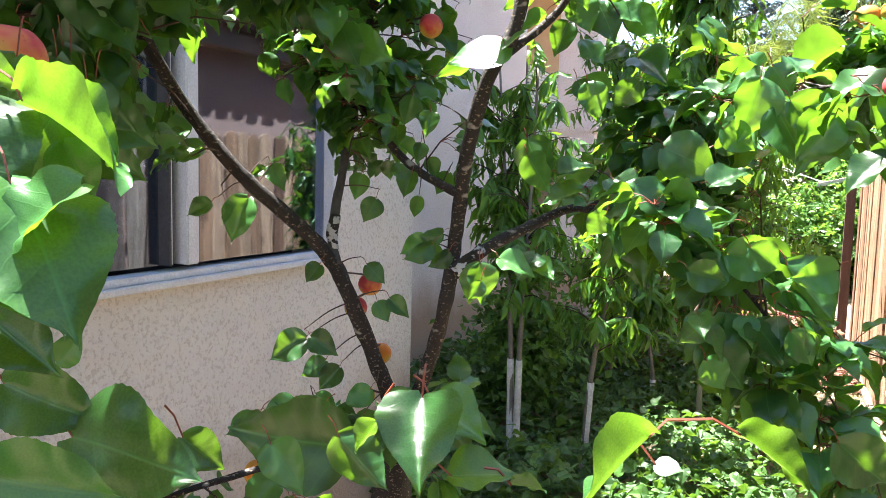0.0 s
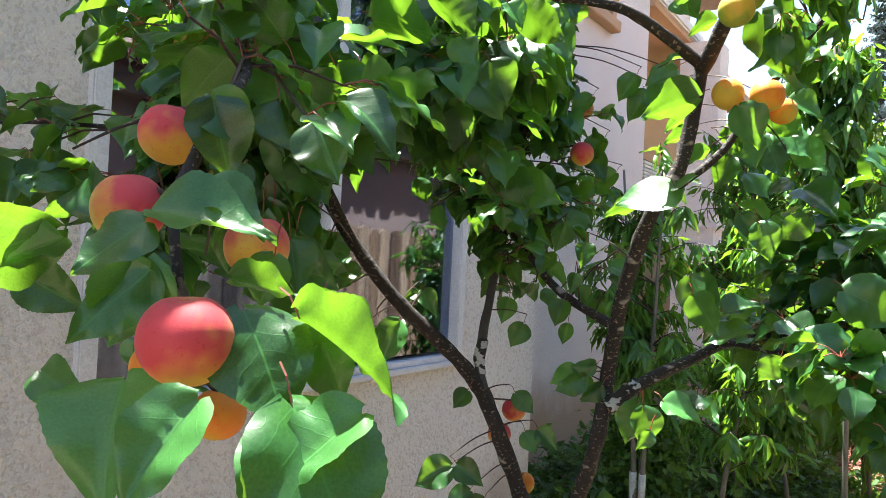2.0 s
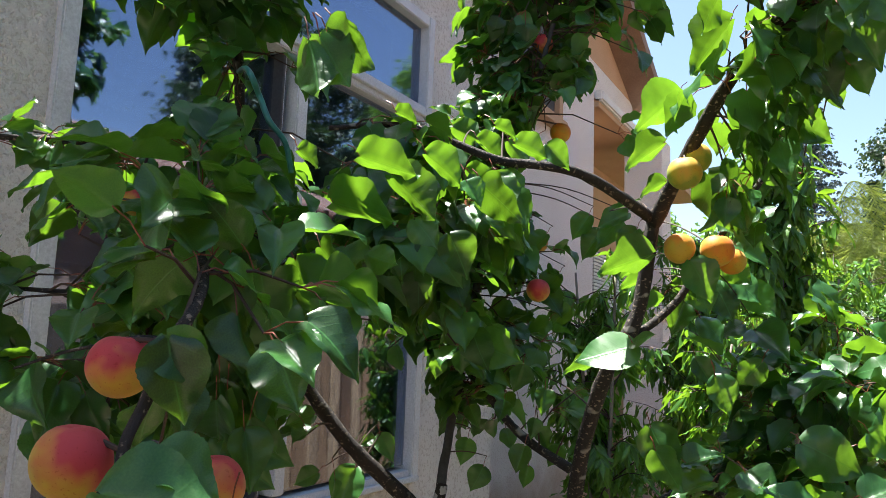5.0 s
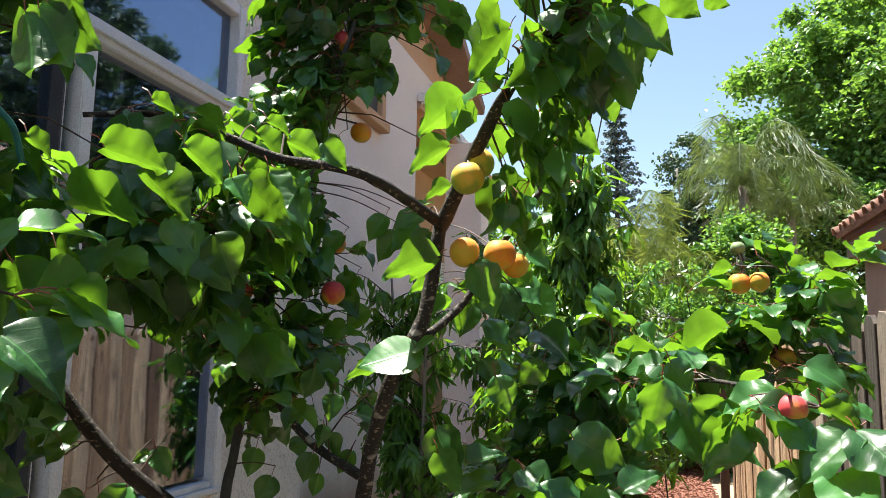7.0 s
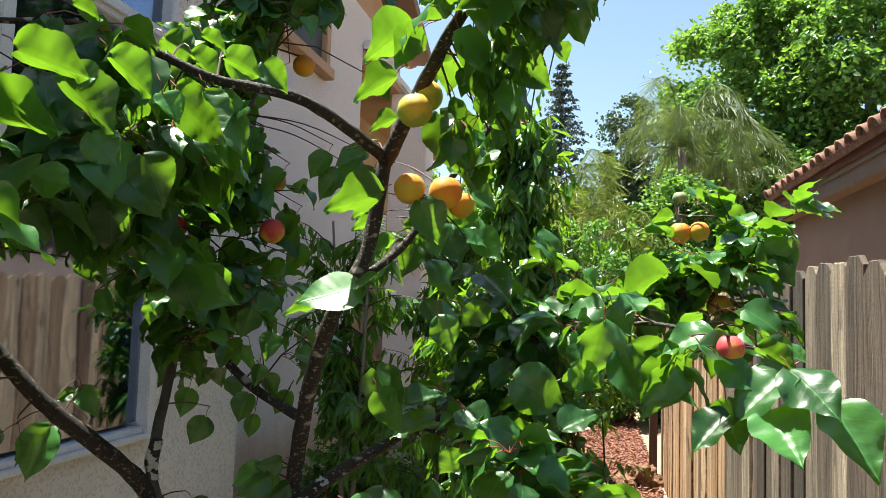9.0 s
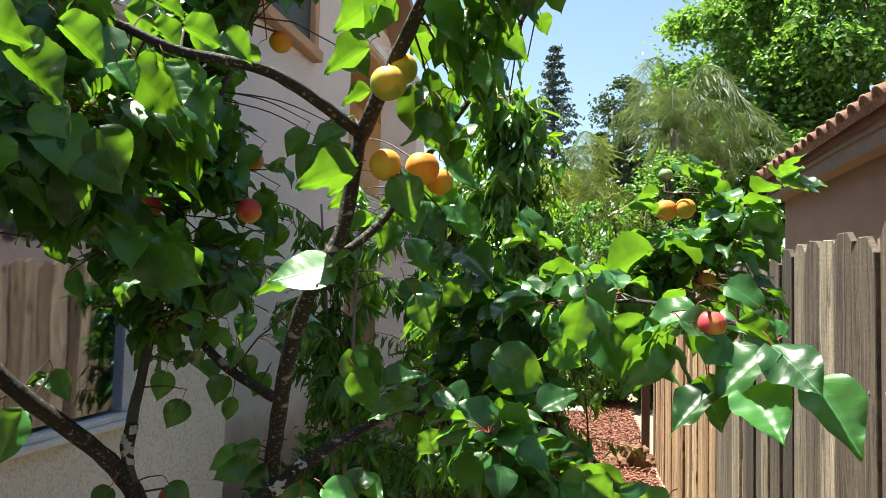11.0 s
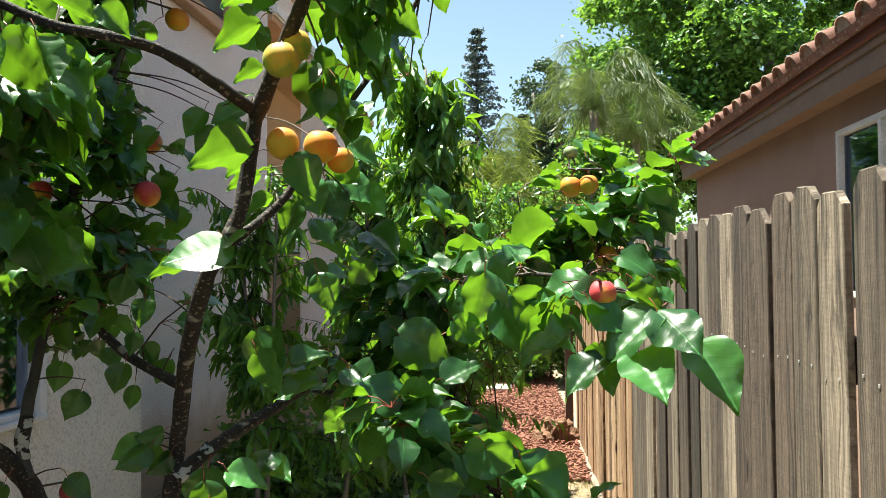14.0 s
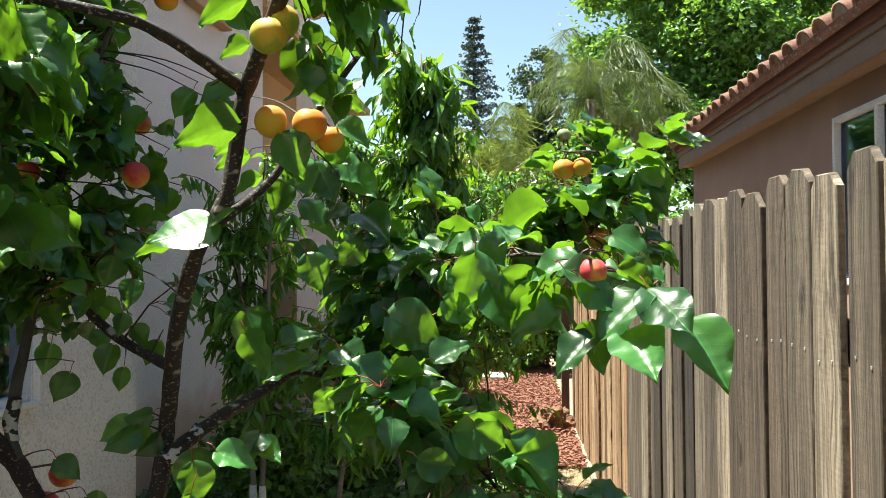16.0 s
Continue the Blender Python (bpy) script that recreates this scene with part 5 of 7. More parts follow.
put_leaf((-0.540, 0.633, 1.944), (0.93, 0.03, -0.36), (0.26, 0.63, 0.73), 0.036, stem_from=(-0.554, 0.632, 1.959), sunny=True)
put_leaf((-0.599, 0.540, 1.882), (0.82, 0.05, -0.56), (0.32, 0.78, 0.54), 0.039, stem_from=(-0.612, 0.540, 1.900), sunny=True)
put_leaf((-0.546, 0.577, 1.879), (0.94, 0.18, -0.30), (0.11, 0.67, 0.73), 0.076, stem_from=(-0.561, 0.574, 1.893), sunny=True)
put_leaf((-0.466, 0.737, 1.949), (0.90, 0.03, -0.43), (0.30, 0.67, 0.68), 0.036, stem_from=(-0.481, 0.737, 1.965), sunny=True)
put_leaf((-0.501, 0.620, 1.816), (0.72, 0.05, -0.69), (0.36, -0.88, 0.31), 0.041)
put_leaf((-0.592, 0.577, 1.784), (0.78, -0.03, -0.63), (0.35, 0.85, 0.40), 0.061, stem_from=(-0.605, 0.578, 1.803), sunny=True)
put_leaf((-0.485, 0.437, 1.950), (0.76, 0.15, -0.63), (0.25, 0.83, 0.50), 0.066, stem_from=(-0.498, 0.435, 1.969), sunny=True)
put_leaf((-0.492, 0.436, 1.946), (0.51, 0.10, -0.85), (0.00, 0.99, 0.12), 0.062, stem_from=(-0.500, 0.434, 1.969), sunny=True)
put_leaf((-0.502, 0.433, 1.944), (0.43, -0.06, -0.90), (-0.15, 0.98, -0.13), 0.068, stem_from=(-0.509, 0.434, 1.967), sunny=True)
put_leaf((-0.479, 0.439, 1.953), (0.68, 0.05, -0.73), (0.31, 0.88, 0.35), 0.041, stem_from=(-0.490, 0.438, 1.973), sunny=True)
put_leaf((-0.571, 0.636, 1.783), (0.93, 0.07, -0.35), (-0.11, 0.99, -0.08), 0.042)
put_leaf((-0.414, 0.776, 1.930), (0.62, 0.29, -0.73), (0.42, -0.91, 0.01), 0.040)
put_leaf((-0.505, 0.704, 1.812), (0.41, 0.25, -0.88), (0.62, -0.78, 0.07), 0.055)
put_leaf((-0.221, 0.902, 2.104), (-0.54, -0.26, -0.80), (-0.80, 0.45, 0.39), 0.095, stem_from=(-0.213, 0.906, 2.125), sunny=True)
put_leaf((-0.295, 0.943, 2.031), (-0.70, -0.38, -0.60), (-0.71, 0.38, 0.59), 0.080, stem_from=(-0.284, 0.949, 2.049), sunny=True)
put_leaf((-0.229, 0.865, 2.123), (-0.40, -0.33, -0.86), (-0.89, 0.38, 0.26), 0.062, stem_from=(-0.222, 0.870, 2.146), sunny=True)
put_leaf((-0.319, 0.966, 1.972), (-0.72, -0.44, -0.53), (-0.69, 0.38, 0.62), 0.069, stem_from=(-0.307, 0.973, 1.990), sunny=True)
put_leaf((-0.323, 0.993, 1.924), (-0.78, -0.41, -0.47), (-0.62, 0.43, 0.66), 0.043, stem_from=(-0.311, 0.999, 1.940), sunny=True)
put_leaf((-0.349, 1.020, 1.825), (-0.84, -0.44, -0.32), (-0.52, 0.48, 0.71), 0.085, stem_from=(-0.335, 1.028, 1.839), sunny=True)
put_leaf((-0.211, 0.972, 1.999), (0.39, 0.07, -0.92), (0.11, 0.99, 0.13), 0.060, stem_from=(-0.218, 0.971, 2.022), sunny=True)
put_leaf((-0.229, 0.965, 2.011), (0.93, 0.05, -0.36), (0.24, 0.64, 0.73), 0.077, stem_from=(-0.244, 0.964, 2.026), sunny=True)
put_leaf((-0.179, 0.914, 2.101), (0.45, -0.00, -0.89), (0.25, -0.96, 0.13), 0.058)
put_leaf((-0.093, 0.889, 2.081), (0.42, 0.05, -0.90), (0.22, -0.97, 0.05), 0.076)
put_leaf((-0.065, 0.845, 2.079), (0.66, 0.06, -0.75), (0.05, -1.00, -0.03), 0.063)
put_leaf((-0.138, 0.932, 2.058), (0.55, 0.17, -0.82), (0.23, -0.97, -0.05), 0.071)
put_leaf((-0.174, 0.978, 2.031), (0.33, 0.07, -0.94), (0.35, -0.94, 0.05), 0.048)
put_leaf((-0.160, 0.988, 1.994), (0.80, 0.19, -0.57), (0.15, -0.98, -0.10), 0.059)
put_leaf((-0.198, 1.035, 1.952), (0.82, 0.18, -0.54), (0.16, -0.98, -0.07), 0.054)
put_leaf((-0.028, 0.803, 2.081), (0.76, 0.15, -0.63), (0.35, 0.73, 0.59), 0.045, stem_from=(-0.040, 0.801, 2.100), sunny=True)
put_leaf((0.013, 0.816, 2.076), (0.93, 0.03, -0.36), (0.28, 0.58, 0.77), 0.026, stem_from=(-0.002, 0.815, 2.091), sunny=True)
put_leaf((-0.278, 1.065, 1.947), (0.38, 0.24, -0.89), (0.43, -0.90, -0.06), 0.102)
put_leaf((-0.305, 1.076, 1.821), (0.46, 0.26, -0.85), (0.45, -0.89, -0.02), 0.068)
put_leaf((-0.366, 0.992, 1.694), (-0.84, -0.45, -0.30), (0.12, -0.72, 0.68), 0.086, stem_from=(-0.352, 1.000, 1.708), sunny=True, flat=True)
put_leaf((-0.368, 0.991, 1.698), (0.80, -0.44, 0.30), (0.12, -0.72, 0.68), 0.045, stem_from=(-0.381, 0.998, 1.713), sunny=True, flat=True)
put_leaf((-0.421, 0.980, 1.666), (-0.86, -0.45, -0.23), (-0.47, 0.53, 0.70), 0.045, stem_from=(-0.407, 0.988, 1.679), sunny=True)
put_leaf((0.225, 1.001, 1.567), (0.31, -0.60, -0.74), (-0.10, -0.62, 0.78), 0.092, stem_from=(0.220, 1.011, 1.588), sunny=True)
put_leaf((0.179, 1.013, 1.602), (-0.80, -0.25, -0.55), (-0.33, -0.58, 0.74), 0.098, stem_from=(0.192, 1.017, 1.619), sunny=True)
put_leaf((0.175, 0.992, 1.608), (0.50, -0.72, -0.47), (-0.15, -0.55, 0.82), 0.086, stem_from=(0.167, 1.003, 1.625), sunny=True)
put_leaf((0.152, 0.990, 1.558), (0.28, -0.80, -0.53), (-0.30, -0.60, 0.74), 0.082, stem_from=(0.147, 1.003, 1.576), sunny=True)
put_leaf((0.115, 1.026, 1.550), (-0.75, -0.37, -0.54), (-0.27, -0.58, 0.77), 0.077, stem_from=(0.127, 1.032, 1.568), sunny=True)
put_leaf((0.046, 1.113, 1.610), (-0.29, -0.22, -0.93), (0.39, -0.91, 0.09), 0.093, stem_from=(0.051, 1.117, 1.634))
put_leaf((0.108, 1.024, 1.565), (0.26, 0.09, -0.96), (0.53, 0.82, 0.22), 0.066, stem_from=(0.104, 1.022, 1.589))
put_leaf((0.147, 1.027, 1.633), (0.84, -0.24, -0.48), (0.51, 0.62, 0.59), 0.051, stem_from=(0.134, 1.031, 1.649), sunny=True)
put_leaf((0.097, 1.069, 1.646), (-0.95, 0.05, -0.31), (-0.27, -0.61, 0.74), 0.075, stem_from=(0.112, 1.068, 1.660), sunny=True)
put_leaf((-0.293, 1.161, 1.497), (-0.82, -0.47, -0.32), (0.02, -0.58, 0.81), 0.070, stem_from=(-0.279, 1.169, 1.512), sunny=True)
put_leaf((-0.330, 1.157, 1.521), (0.80, 0.50, 0.32), (0.04, -0.58, 0.81), 0.063, stem_from=(-0.343, 1.149, 1.525), sunny=True)
put_leaf((-0.377, 1.132, 1.571), (0.49, -0.17, -0.85), (0.18, 0.98, -0.10), 0.084, stem_from=(-0.385, 1.134, 1.594), sunny=True)
put_leaf((-0.366, 1.157, 1.390), (-0.12, -0.84, -0.52), (0.06, -0.53, 0.84), 0.067, stem_from=(-0.365, 1.170, 1.407), sunny=True)
put_leaf((-0.369, 1.157, 1.372), (0.87, -0.39, -0.30), (0.05, -0.53, 0.85), 0.050, stem_from=(-0.383, 1.163, 1.385), sunny=True)
put_leaf((-0.449, 1.130, 1.369), (-0.12, -0.13, -0.98), (0.63, -0.78, 0.02), 0.072, stem_from=(-0.447, 1.132, 1.393))
put_leaf((-0.555, 1.159, 1.393), (-0.78, -0.41, -0.48), (-0.12, 0.84, -0.53), 0.057, stem_from=(-0.543, 1.166, 1.410))
put_leaf((-0.524, 1.162, 1.382), (-0.77, -0.06, -0.64), (0.20, 0.92, -0.33), 0.047, stem_from=(-0.511, 1.163, 1.401))
put_leaf((-0.540, 1.170, 1.413), (-0.99, -0.09, -0.14), (-0.02, 0.91, -0.41), 0.042, stem_from=(-0.525, 1.172, 1.424))
put_leaf((0.007, 1.090, 1.415), (-0.99, -0.09, 0.14), (0.11, -0.99, 0.12), 0.067, stem_from=(0.022, 1.092, 1.422))
put_leaf((0.009, 1.070, 1.406), (0.66, -0.14, -0.74), (0.20, 0.98, -0.01), 0.094, stem_from=(-0.002, 1.073, 1.427))
put_leaf((-0.079, 1.082, 1.410), (-0.60, -0.04, -0.80), (0.28, -0.94, -0.17), 0.077, stem_from=(-0.069, 1.083, 1.431))
put_leaf((-0.155, 1.124, 1.463), (0.58, -0.10, -0.81), (0.31, -0.89, 0.33), 0.057, stem_from=(-0.164, 1.126, 1.485))
put_leaf((-0.170, 1.171, 1.564), (0.92, 0.09, -0.38), (0.15, -0.98, 0.11), 0.091, stem_from=(-0.185, 1.169, 1.579))
put_leaf((-0.017, 1.134, 1.615), (0.51, -0.04, -0.86), (0.26, -0.95, 0.20), 0.093, stem_from=(-0.026, 1.134, 1.638))
put_leaf((-0.213, 1.170, 1.446), (0.41, 0.74, 0.53), (-0.04, -0.57, 0.82), 0.081, stem_from=(-0.220, 1.158, 1.447), sunny=True)
put_leaf((-0.113, 1.374, 1.689), (0.97, 0.08, 0.24), (-0.24, 0.61, 0.76), 0.082, stem_from=(-0.128, 1.373, 1.695), sunny=True)
put_leaf((0.066, 1.390, 1.738), (-0.87, -0.25, -0.44), (-0.49, 0.57, 0.66), 0.114, stem_from=(0.080, 1.394, 1.754), sunny=True)
put_leaf((0.099, 1.591, 1.868), (-0.99, -0.09, -0.12), (-0.15, 0.60, 0.79), 0.046, stem_from=(0.115, 1.592, 1.879), sunny=True)
put_leaf((0.190, 1.599, 1.879), (0.92, 0.09, -0.39), (0.23, 0.68, 0.70), 0.075, stem_from=(0.176, 1.597, 1.894), sunny=True)
put_leaf((0.092, 1.492, 1.735), (0.89, 0.07, 0.44), (-0.39, 0.61, 0.69), 0.096, stem_from=(0.078, 1.491, 1.737), sunny=True)
put_leaf((0.244, 1.455, 1.803), (0.64, 0.08, -0.76), (0.11, -0.99, -0.01), 0.095, stem_from=(0.234, 1.454, 1.824))
put_leaf((-0.047, 0.321, 1.400), (-0.52, -0.72, -0.46), (-0.83, 0.29, 0.48), 0.051, stem_from=(-0.035, 0.338, 1.405), sunny=True)
put_leaf((-0.011, 0.348, 1.399), (0.90, -0.21, -0.38), (0.41, 0.71, 0.58), 0.038, stem_from=(-0.035, 0.338, 1.405), sunny=True)
put_leaf((-0.180, 0.368, 1.385), (0.31, -0.82, -0.48), (0.13, -0.47, 0.87), 0.059, stem_from=(-0.185, 0.382, 1.401), sunny=True)
put_leaf((-0.183, 0.388, 1.377), (0.91, -0.31, -0.28), (0.11, -0.48, 0.87), 0.041, stem_from=(-0.198, 0.393, 1.390), sunny=True)
put_leaf((-0.162, 0.372, 1.341), (0.89, 0.43, 0.13), (0.08, -0.44, 0.89), 0.039, stem_from=(-0.176, 0.365, 1.347), sunny=True)
put_leaf((-0.416, 0.662, 1.218), (-0.83, -0.55, 0.12), (0.56, -0.81, 0.19), 0.126, stem_from=(-0.403, 0.671, 1.225))
put_leaf((-0.427, 0.550, 1.253), (0.79, -0.11, -0.61), (0.37, -0.71, 0.60), 0.055, stem_from=(-0.440, 0.552, 1.271))
put_leaf((-0.084, 1.045, 1.302), (0.65, 0.22, -0.73), (0.41, -0.91, 0.09), 0.092, stem_from=(-0.095, 1.041, 1.323))
put_leaf((-0.007, 1.091, 1.396), (0.79, 0.06, -0.61), (0.19, -0.97, 0.15), 0.091, stem_from=(-0.019, 1.090, 1.415))
put_leaf((-0.064, 1.067, 1.417), (0.95, 0.28, -0.15), (0.29, -0.96, -0.01), 0.082, stem_from=(-0.079, 1.062, 1.429))
put_leaf((-0.133, 1.090, 1.419), (0.63, 0.08, -0.77), (0.32, -0.93, 0.16), 0.090, stem_from=(-0.143, 1.089, 1.440))
put_leaf((0.034, 1.100, 1.305), (-0.80, -0.41, -0.43), (0.42, -0.90, 0.08), 0.075, stem_from=(0.047, 1.106, 1.321))
put_leaf((-0.357, 1.078, 1.544), (0.59, -0.14, -0.79), (0.35, 0.93, 0.10), 0.068, stem_from=(-0.366, 1.080, 1.565), sunny=True)
put_leaf((-0.406, 1.016, 1.382), (0.13, -0.05, -0.99), (0.61, -0.79, 0.11), 0.059, stem_from=(-0.408, 1.017, 1.407))
put_leaf((-0.386, 1.048, 1.389), (0.95, 0.02, -0.31), (0.26, -0.56, 0.79), 0.057, stem_from=(-0.401, 1.048, 1.403), sunny=True)
put_leaf((-0.343, 0.239, 1.502), (0.66, -0.02, -0.75), (0.70, -0.34, 0.63), 0.090, stem_from=(-0.354, 0.240, 1.523), sunny=True)
put_leaf((-0.349, 0.230, 1.437), (0.86, 0.11, -0.50), (0.40, -0.76, 0.52), 0.047, stem_from=(-0.363, 0.228, 1.454))
put_leaf((-0.396, 0.269, 1.387), (0.85, 0.35, -0.40), (0.49, -0.80, 0.35), 0.060, stem_from=(-0.409, 0.264, 1.402))
put_leaf((-0.359, 0.283, 1.358), (0.98, 0.16, -0.12), (0.19, -0.93, 0.32), 0.080, stem_from=(-0.375, 0.281, 1.369))
put_leaf((-0.324, 0.332, 1.348), (0.72, 0.26, -0.65), (0.60, -0.71, 0.37), 0.032, stem_from=(-0.335, 0.328, 1.368))
put_leaf((-0.341, 0.225, 1.358), (0.91, 0.40, -0.13), (0.42, -0.86, 0.28), 0.063, stem_from=(-0.356, 0.219, 1.369))
put_leaf((-0.381, 0.292, 1.540), (-0.36, -0.26, -0.90), (0.83, -0.53, -0.18), 0.053, stem_from=(-0.375, 0.297, 1.563))
put_leaf((-0.203, 0.356, 1.371), (-0.54, -0.33, -0.77), (-0.80, 0.50, 0.35), 0.021, stem_from=(-0.195, 0.362, 1.393), sunny=True)
put_leaf((-0.131, 0.386, 1.337), (0.91, 0.41, -0.04), (-0.29, 0.70, 0.65), 0.020, stem_from=(-0.145, 0.379, 1.347), sunny=True)
put_leaf((-0.468, 0.696, 1.243), (-0.71, -0.54, -0.45), (0.59, -0.81, 0.03), 0.067, stem_from=(-0.457, 0.705, 1.259))
put_leaf((-0.566, 0.704, 1.216), (-0.72, -0.39, -0.57), (-0.05, 0.85, -0.53), 0.046, stem_from=(-0.554, 0.710, 1.235))
put_leaf((-0.046, 0.341, 1.381), (0.99, -0.11, 0.03), (-0.08, -0.49, 0.87), 0.013, stem_from=(-0.062, 0.343, 1.390), sunny=True, flat=True)
put_leaf((0.079, 0.999, 1.200), (0.70, 0.25, -0.66), (0.41, -0.91, 0.08), 0.085, stem_from=(0.068, 0.995, 1.220))
put_leaf((-0.436, 0.437, 1.262), (-0.87, -0.43, -0.23), (-0.17, 0.71, -0.68), 0.033, stem_from=(-0.422, 0.444, 1.275))
put_leaf((-0.441, 0.336, 1.380), (0.60, 0.35, 0.72), (0.68, -0.70, -0.22), 0.027, stem_from=(-0.451, 0.331, 1.377))
put_leaf((-0.369, 0.578, 1.262), (0.63, 0.21, -0.74), (-0.50, 0.84, -0.19), 0.067, stem_from=(-0.380, 0.575, 1.283))
put_leaf((-0.367, 0.922, 1.371), (-0.40, -0.27, -0.88), (0.60, -0.80, -0.02), 0.031, stem_from=(-0.361, 0.927, 1.394))
put_leaf((-0.431, 0.307, 1.577), (-0.16, -0.18, -0.97), (0.61, -0.79, 0.04), 0.036, stem_from=(-0.428, 0.310, 1.602), sunny=True)
put_leaf((-0.105, 0.990, 1.399), (0.89, 0.38, -0.25), (0.40, -0.92, 0.01), 0.053, stem_from=(-0.120, 0.984, 1.412))
put_leaf((-0.085, 1.130, 1.589), (0.82, 0.32, -0.48), (0.32, -0.94, -0.09), 0.056, stem_from=(-0.098, 1.125, 1.605))
put_leaf((-0.000, 1.118, 1.625), (0.82, 0.33, -0.47), (0.30, -0.94, -0.13), 0.070, stem_from=(-0.013, 1.113, 1.642))
put_leaf((-0.277, 1.104, 1.654), (0.38, 0.08, -0.92), (0.43, -0.89, 0.10), 0.059, stem_from=(-0.283, 1.103, 1.678))
put_leaf((-0.035, 1.026, 1.430), (0.77, 0.29, -0.56), (0.36, -0.93, 0.00), 0.050, stem_from=(-0.047, 1.021, 1.448))
put_leaf((-0.075, 0.998, 1.342), (-0.60, -0.35, -0.72), (0.46, -0.89, 0.06), 0.057, stem_from=(-0.066, 1.004, 1.362))
put_leaf((0.066, 1.070, 1.404), (-0.86, -0.43, -0.27), (0.44, -0.90, 0.01), 0.060, stem_from=(0.080, 1.077, 1.417))
put_leaf((0.019, 1.039, 1.323), (0.56, 0.17, -0.81), (0.37, -0.93, 0.06), 0.053, stem_from=(0.010, 1.036, 1.345))
put_leaf((-0.078, 0.991, 1.284), (0.62, 0.20, -0.76), (0.42, -0.90, 0.10), 0.047, stem_from=(-0.088, 0.987, 1.305))
put_leaf((-0.093, 1.079, 1.509), (0.80, 0.43, 0.42), (-0.11, -0.59, 0.80), 0.066, stem_from=(-0.106, 1.072, 1.512), sunny=True)
put_leaf((-0.041, 1.130, 1.655), (-0.19, 0.01, -0.98), (0.42, -0.90, -0.08), 0.090, stem_from=(-0.038, 1.130, 1.680))
put_leaf((-0.246, 1.165, 1.514), (0.73, -0.56, -0.40), (-0.02, -0.59, 0.80), 0.069, stem_from=(-0.258, 1.174, 1.529), sunny=True)
put_leaf((-0.155, 1.125, 1.455), (-0.83, -0.06, -0.55), (0.19, -0.96, -0.18), 0.058, stem_from=(-0.142, 1.126, 1.473))
put_leaf((-0.243, 1.116, 1.463), (-0.52, -0.03, -0.85), (0.41, -0.88, -0.22), 0.047, stem_from=(-0.235, 1.117, 1.486))
put_leaf((-0.232, 1.263, 1.677), (-0.63, -0.04, -0.78), (0.39, -0.88, -0.27), 0.059, stem_from=(-0.221, 1.264, 1.699))
put_leaf((-0.332, 1.254, 1.678), (0.51, 0.07, -0.86), (0.42, -0.89, 0.18), 0.054, stem_from=(-0.340, 1.253, 1.701))
put_leaf((-0.095, 1.178, 1.564), (0.86, 0.07, 0.51), (0.20, -0.96, -0.21), 0.049, stem_from=(-0.108, 1.177, 1.565))
put_leaf((0.052, 1.090, 1.600), (-0.53, -0.03, -0.84), (0.30, -0.94, -0.16), 0.072, stem_from=(0.061, 1.091, 1.623))
put_leaf((-0.132, 1.077, 1.418), (0.84, 0.09, -0.54), (0.25, -0.94, 0.23), 0.072, stem_from=(-0.146, 1.076, 1.435))
put_leaf((-0.027, 1.181, 1.681), (0.62, 0.07, -0.78), (0.24, -0.97, 0.10), 0.054, stem_from=(-0.036, 1.180, 1.703))
put_leaf((-0.488, 0.782, 1.901), (0.50, -0.09, -0.86), (0.14, 0.99, -0.03), 0.063, stem_from=(-0.496, 0.784, 1.923), sunny=True)
put_leaf((-0.497, 0.832, 1.906), (0.79, 0.09, -0.60), (0.29, 0.81, 0.50), 0.031, stem_from=(-0.510, 0.830, 1.924), sunny=True)
put_leaf((-0.550, 0.882, 1.688), (0.95, -0.05, -0.30), (-0.00, -0.99, 0.17), 0.067, stem_from=(-0.565, 0.883, 1.702))
put_leaf((-0.251, 1.361, 1.730), (0.66, -0.58, -0.48), (-0.05, -0.67, 0.74), 0.088, stem_from=(-0.262, 1.370, 1.747), sunny=True)
put_leaf((-0.879, 0.535, 1.725), (0.60, 0.31, -0.73), (0.66, -0.71, 0.24), 0.111, stem_from=(-0.889, 0.530, 1.746))
put_leaf((-0.814, 0.603, 1.709), (-0.61, -0.30, -0.73), (-0.37, 0.93, -0.07), 0.093, stem_from=(-0.804, 0.608, 1.730))
put_leaf((-0.810, 0.632, 1.676), (0.53, 0.38, -0.76), (0.70, -0.70, 0.14), 0.088, stem_from=(-0.819, 0.626, 1.697))
put_leaf((-0.848, 0.566, 1.623), (0.57, 0.28, -0.78), (0.69, -0.67, 0.27), 0.088, stem_from=(-0.857, 0.562, 1.645))
put_leaf((-0.860, 0.511, 1.583), (0.64, 0.42, -0.64), (0.69, -0.69, 0.24), 0.082, stem_from=(-0.870, 0.504, 1.602))
put_leaf((-0.768, 0.647, 1.577), (-0.56, -0.29, -0.78), (0.68, -0.69, -0.23), 0.076, stem_from=(-0.759, 0.652, 1.599))
put_leaf((-0.820, 0.584, 1.669), (0.87, 0.35, -0.36), (0.43, -0.89, 0.17), 0.083, stem_from=(-0.833, 0.579, 1.684))
put_leaf((-0.768, 0.671, 1.705), (-0.63, -0.18, -0.76), (0.63, -0.69, -0.36), 0.085, stem_from=(-0.758, 0.674, 1.727))
put_leaf((-0.826, 0.639, 1.587), (0.78, 0.24, -0.58), (0.50, -0.80, 0.33), 0.096, stem_from=(-0.839, 0.635, 1.605))
put_leaf((-0.854, 0.542, 1.687), (-0.49, -0.10, -0.87), (0.75, -0.56, -0.36), 0.089, stem_from=(-0.846, 0.543, 1.710))
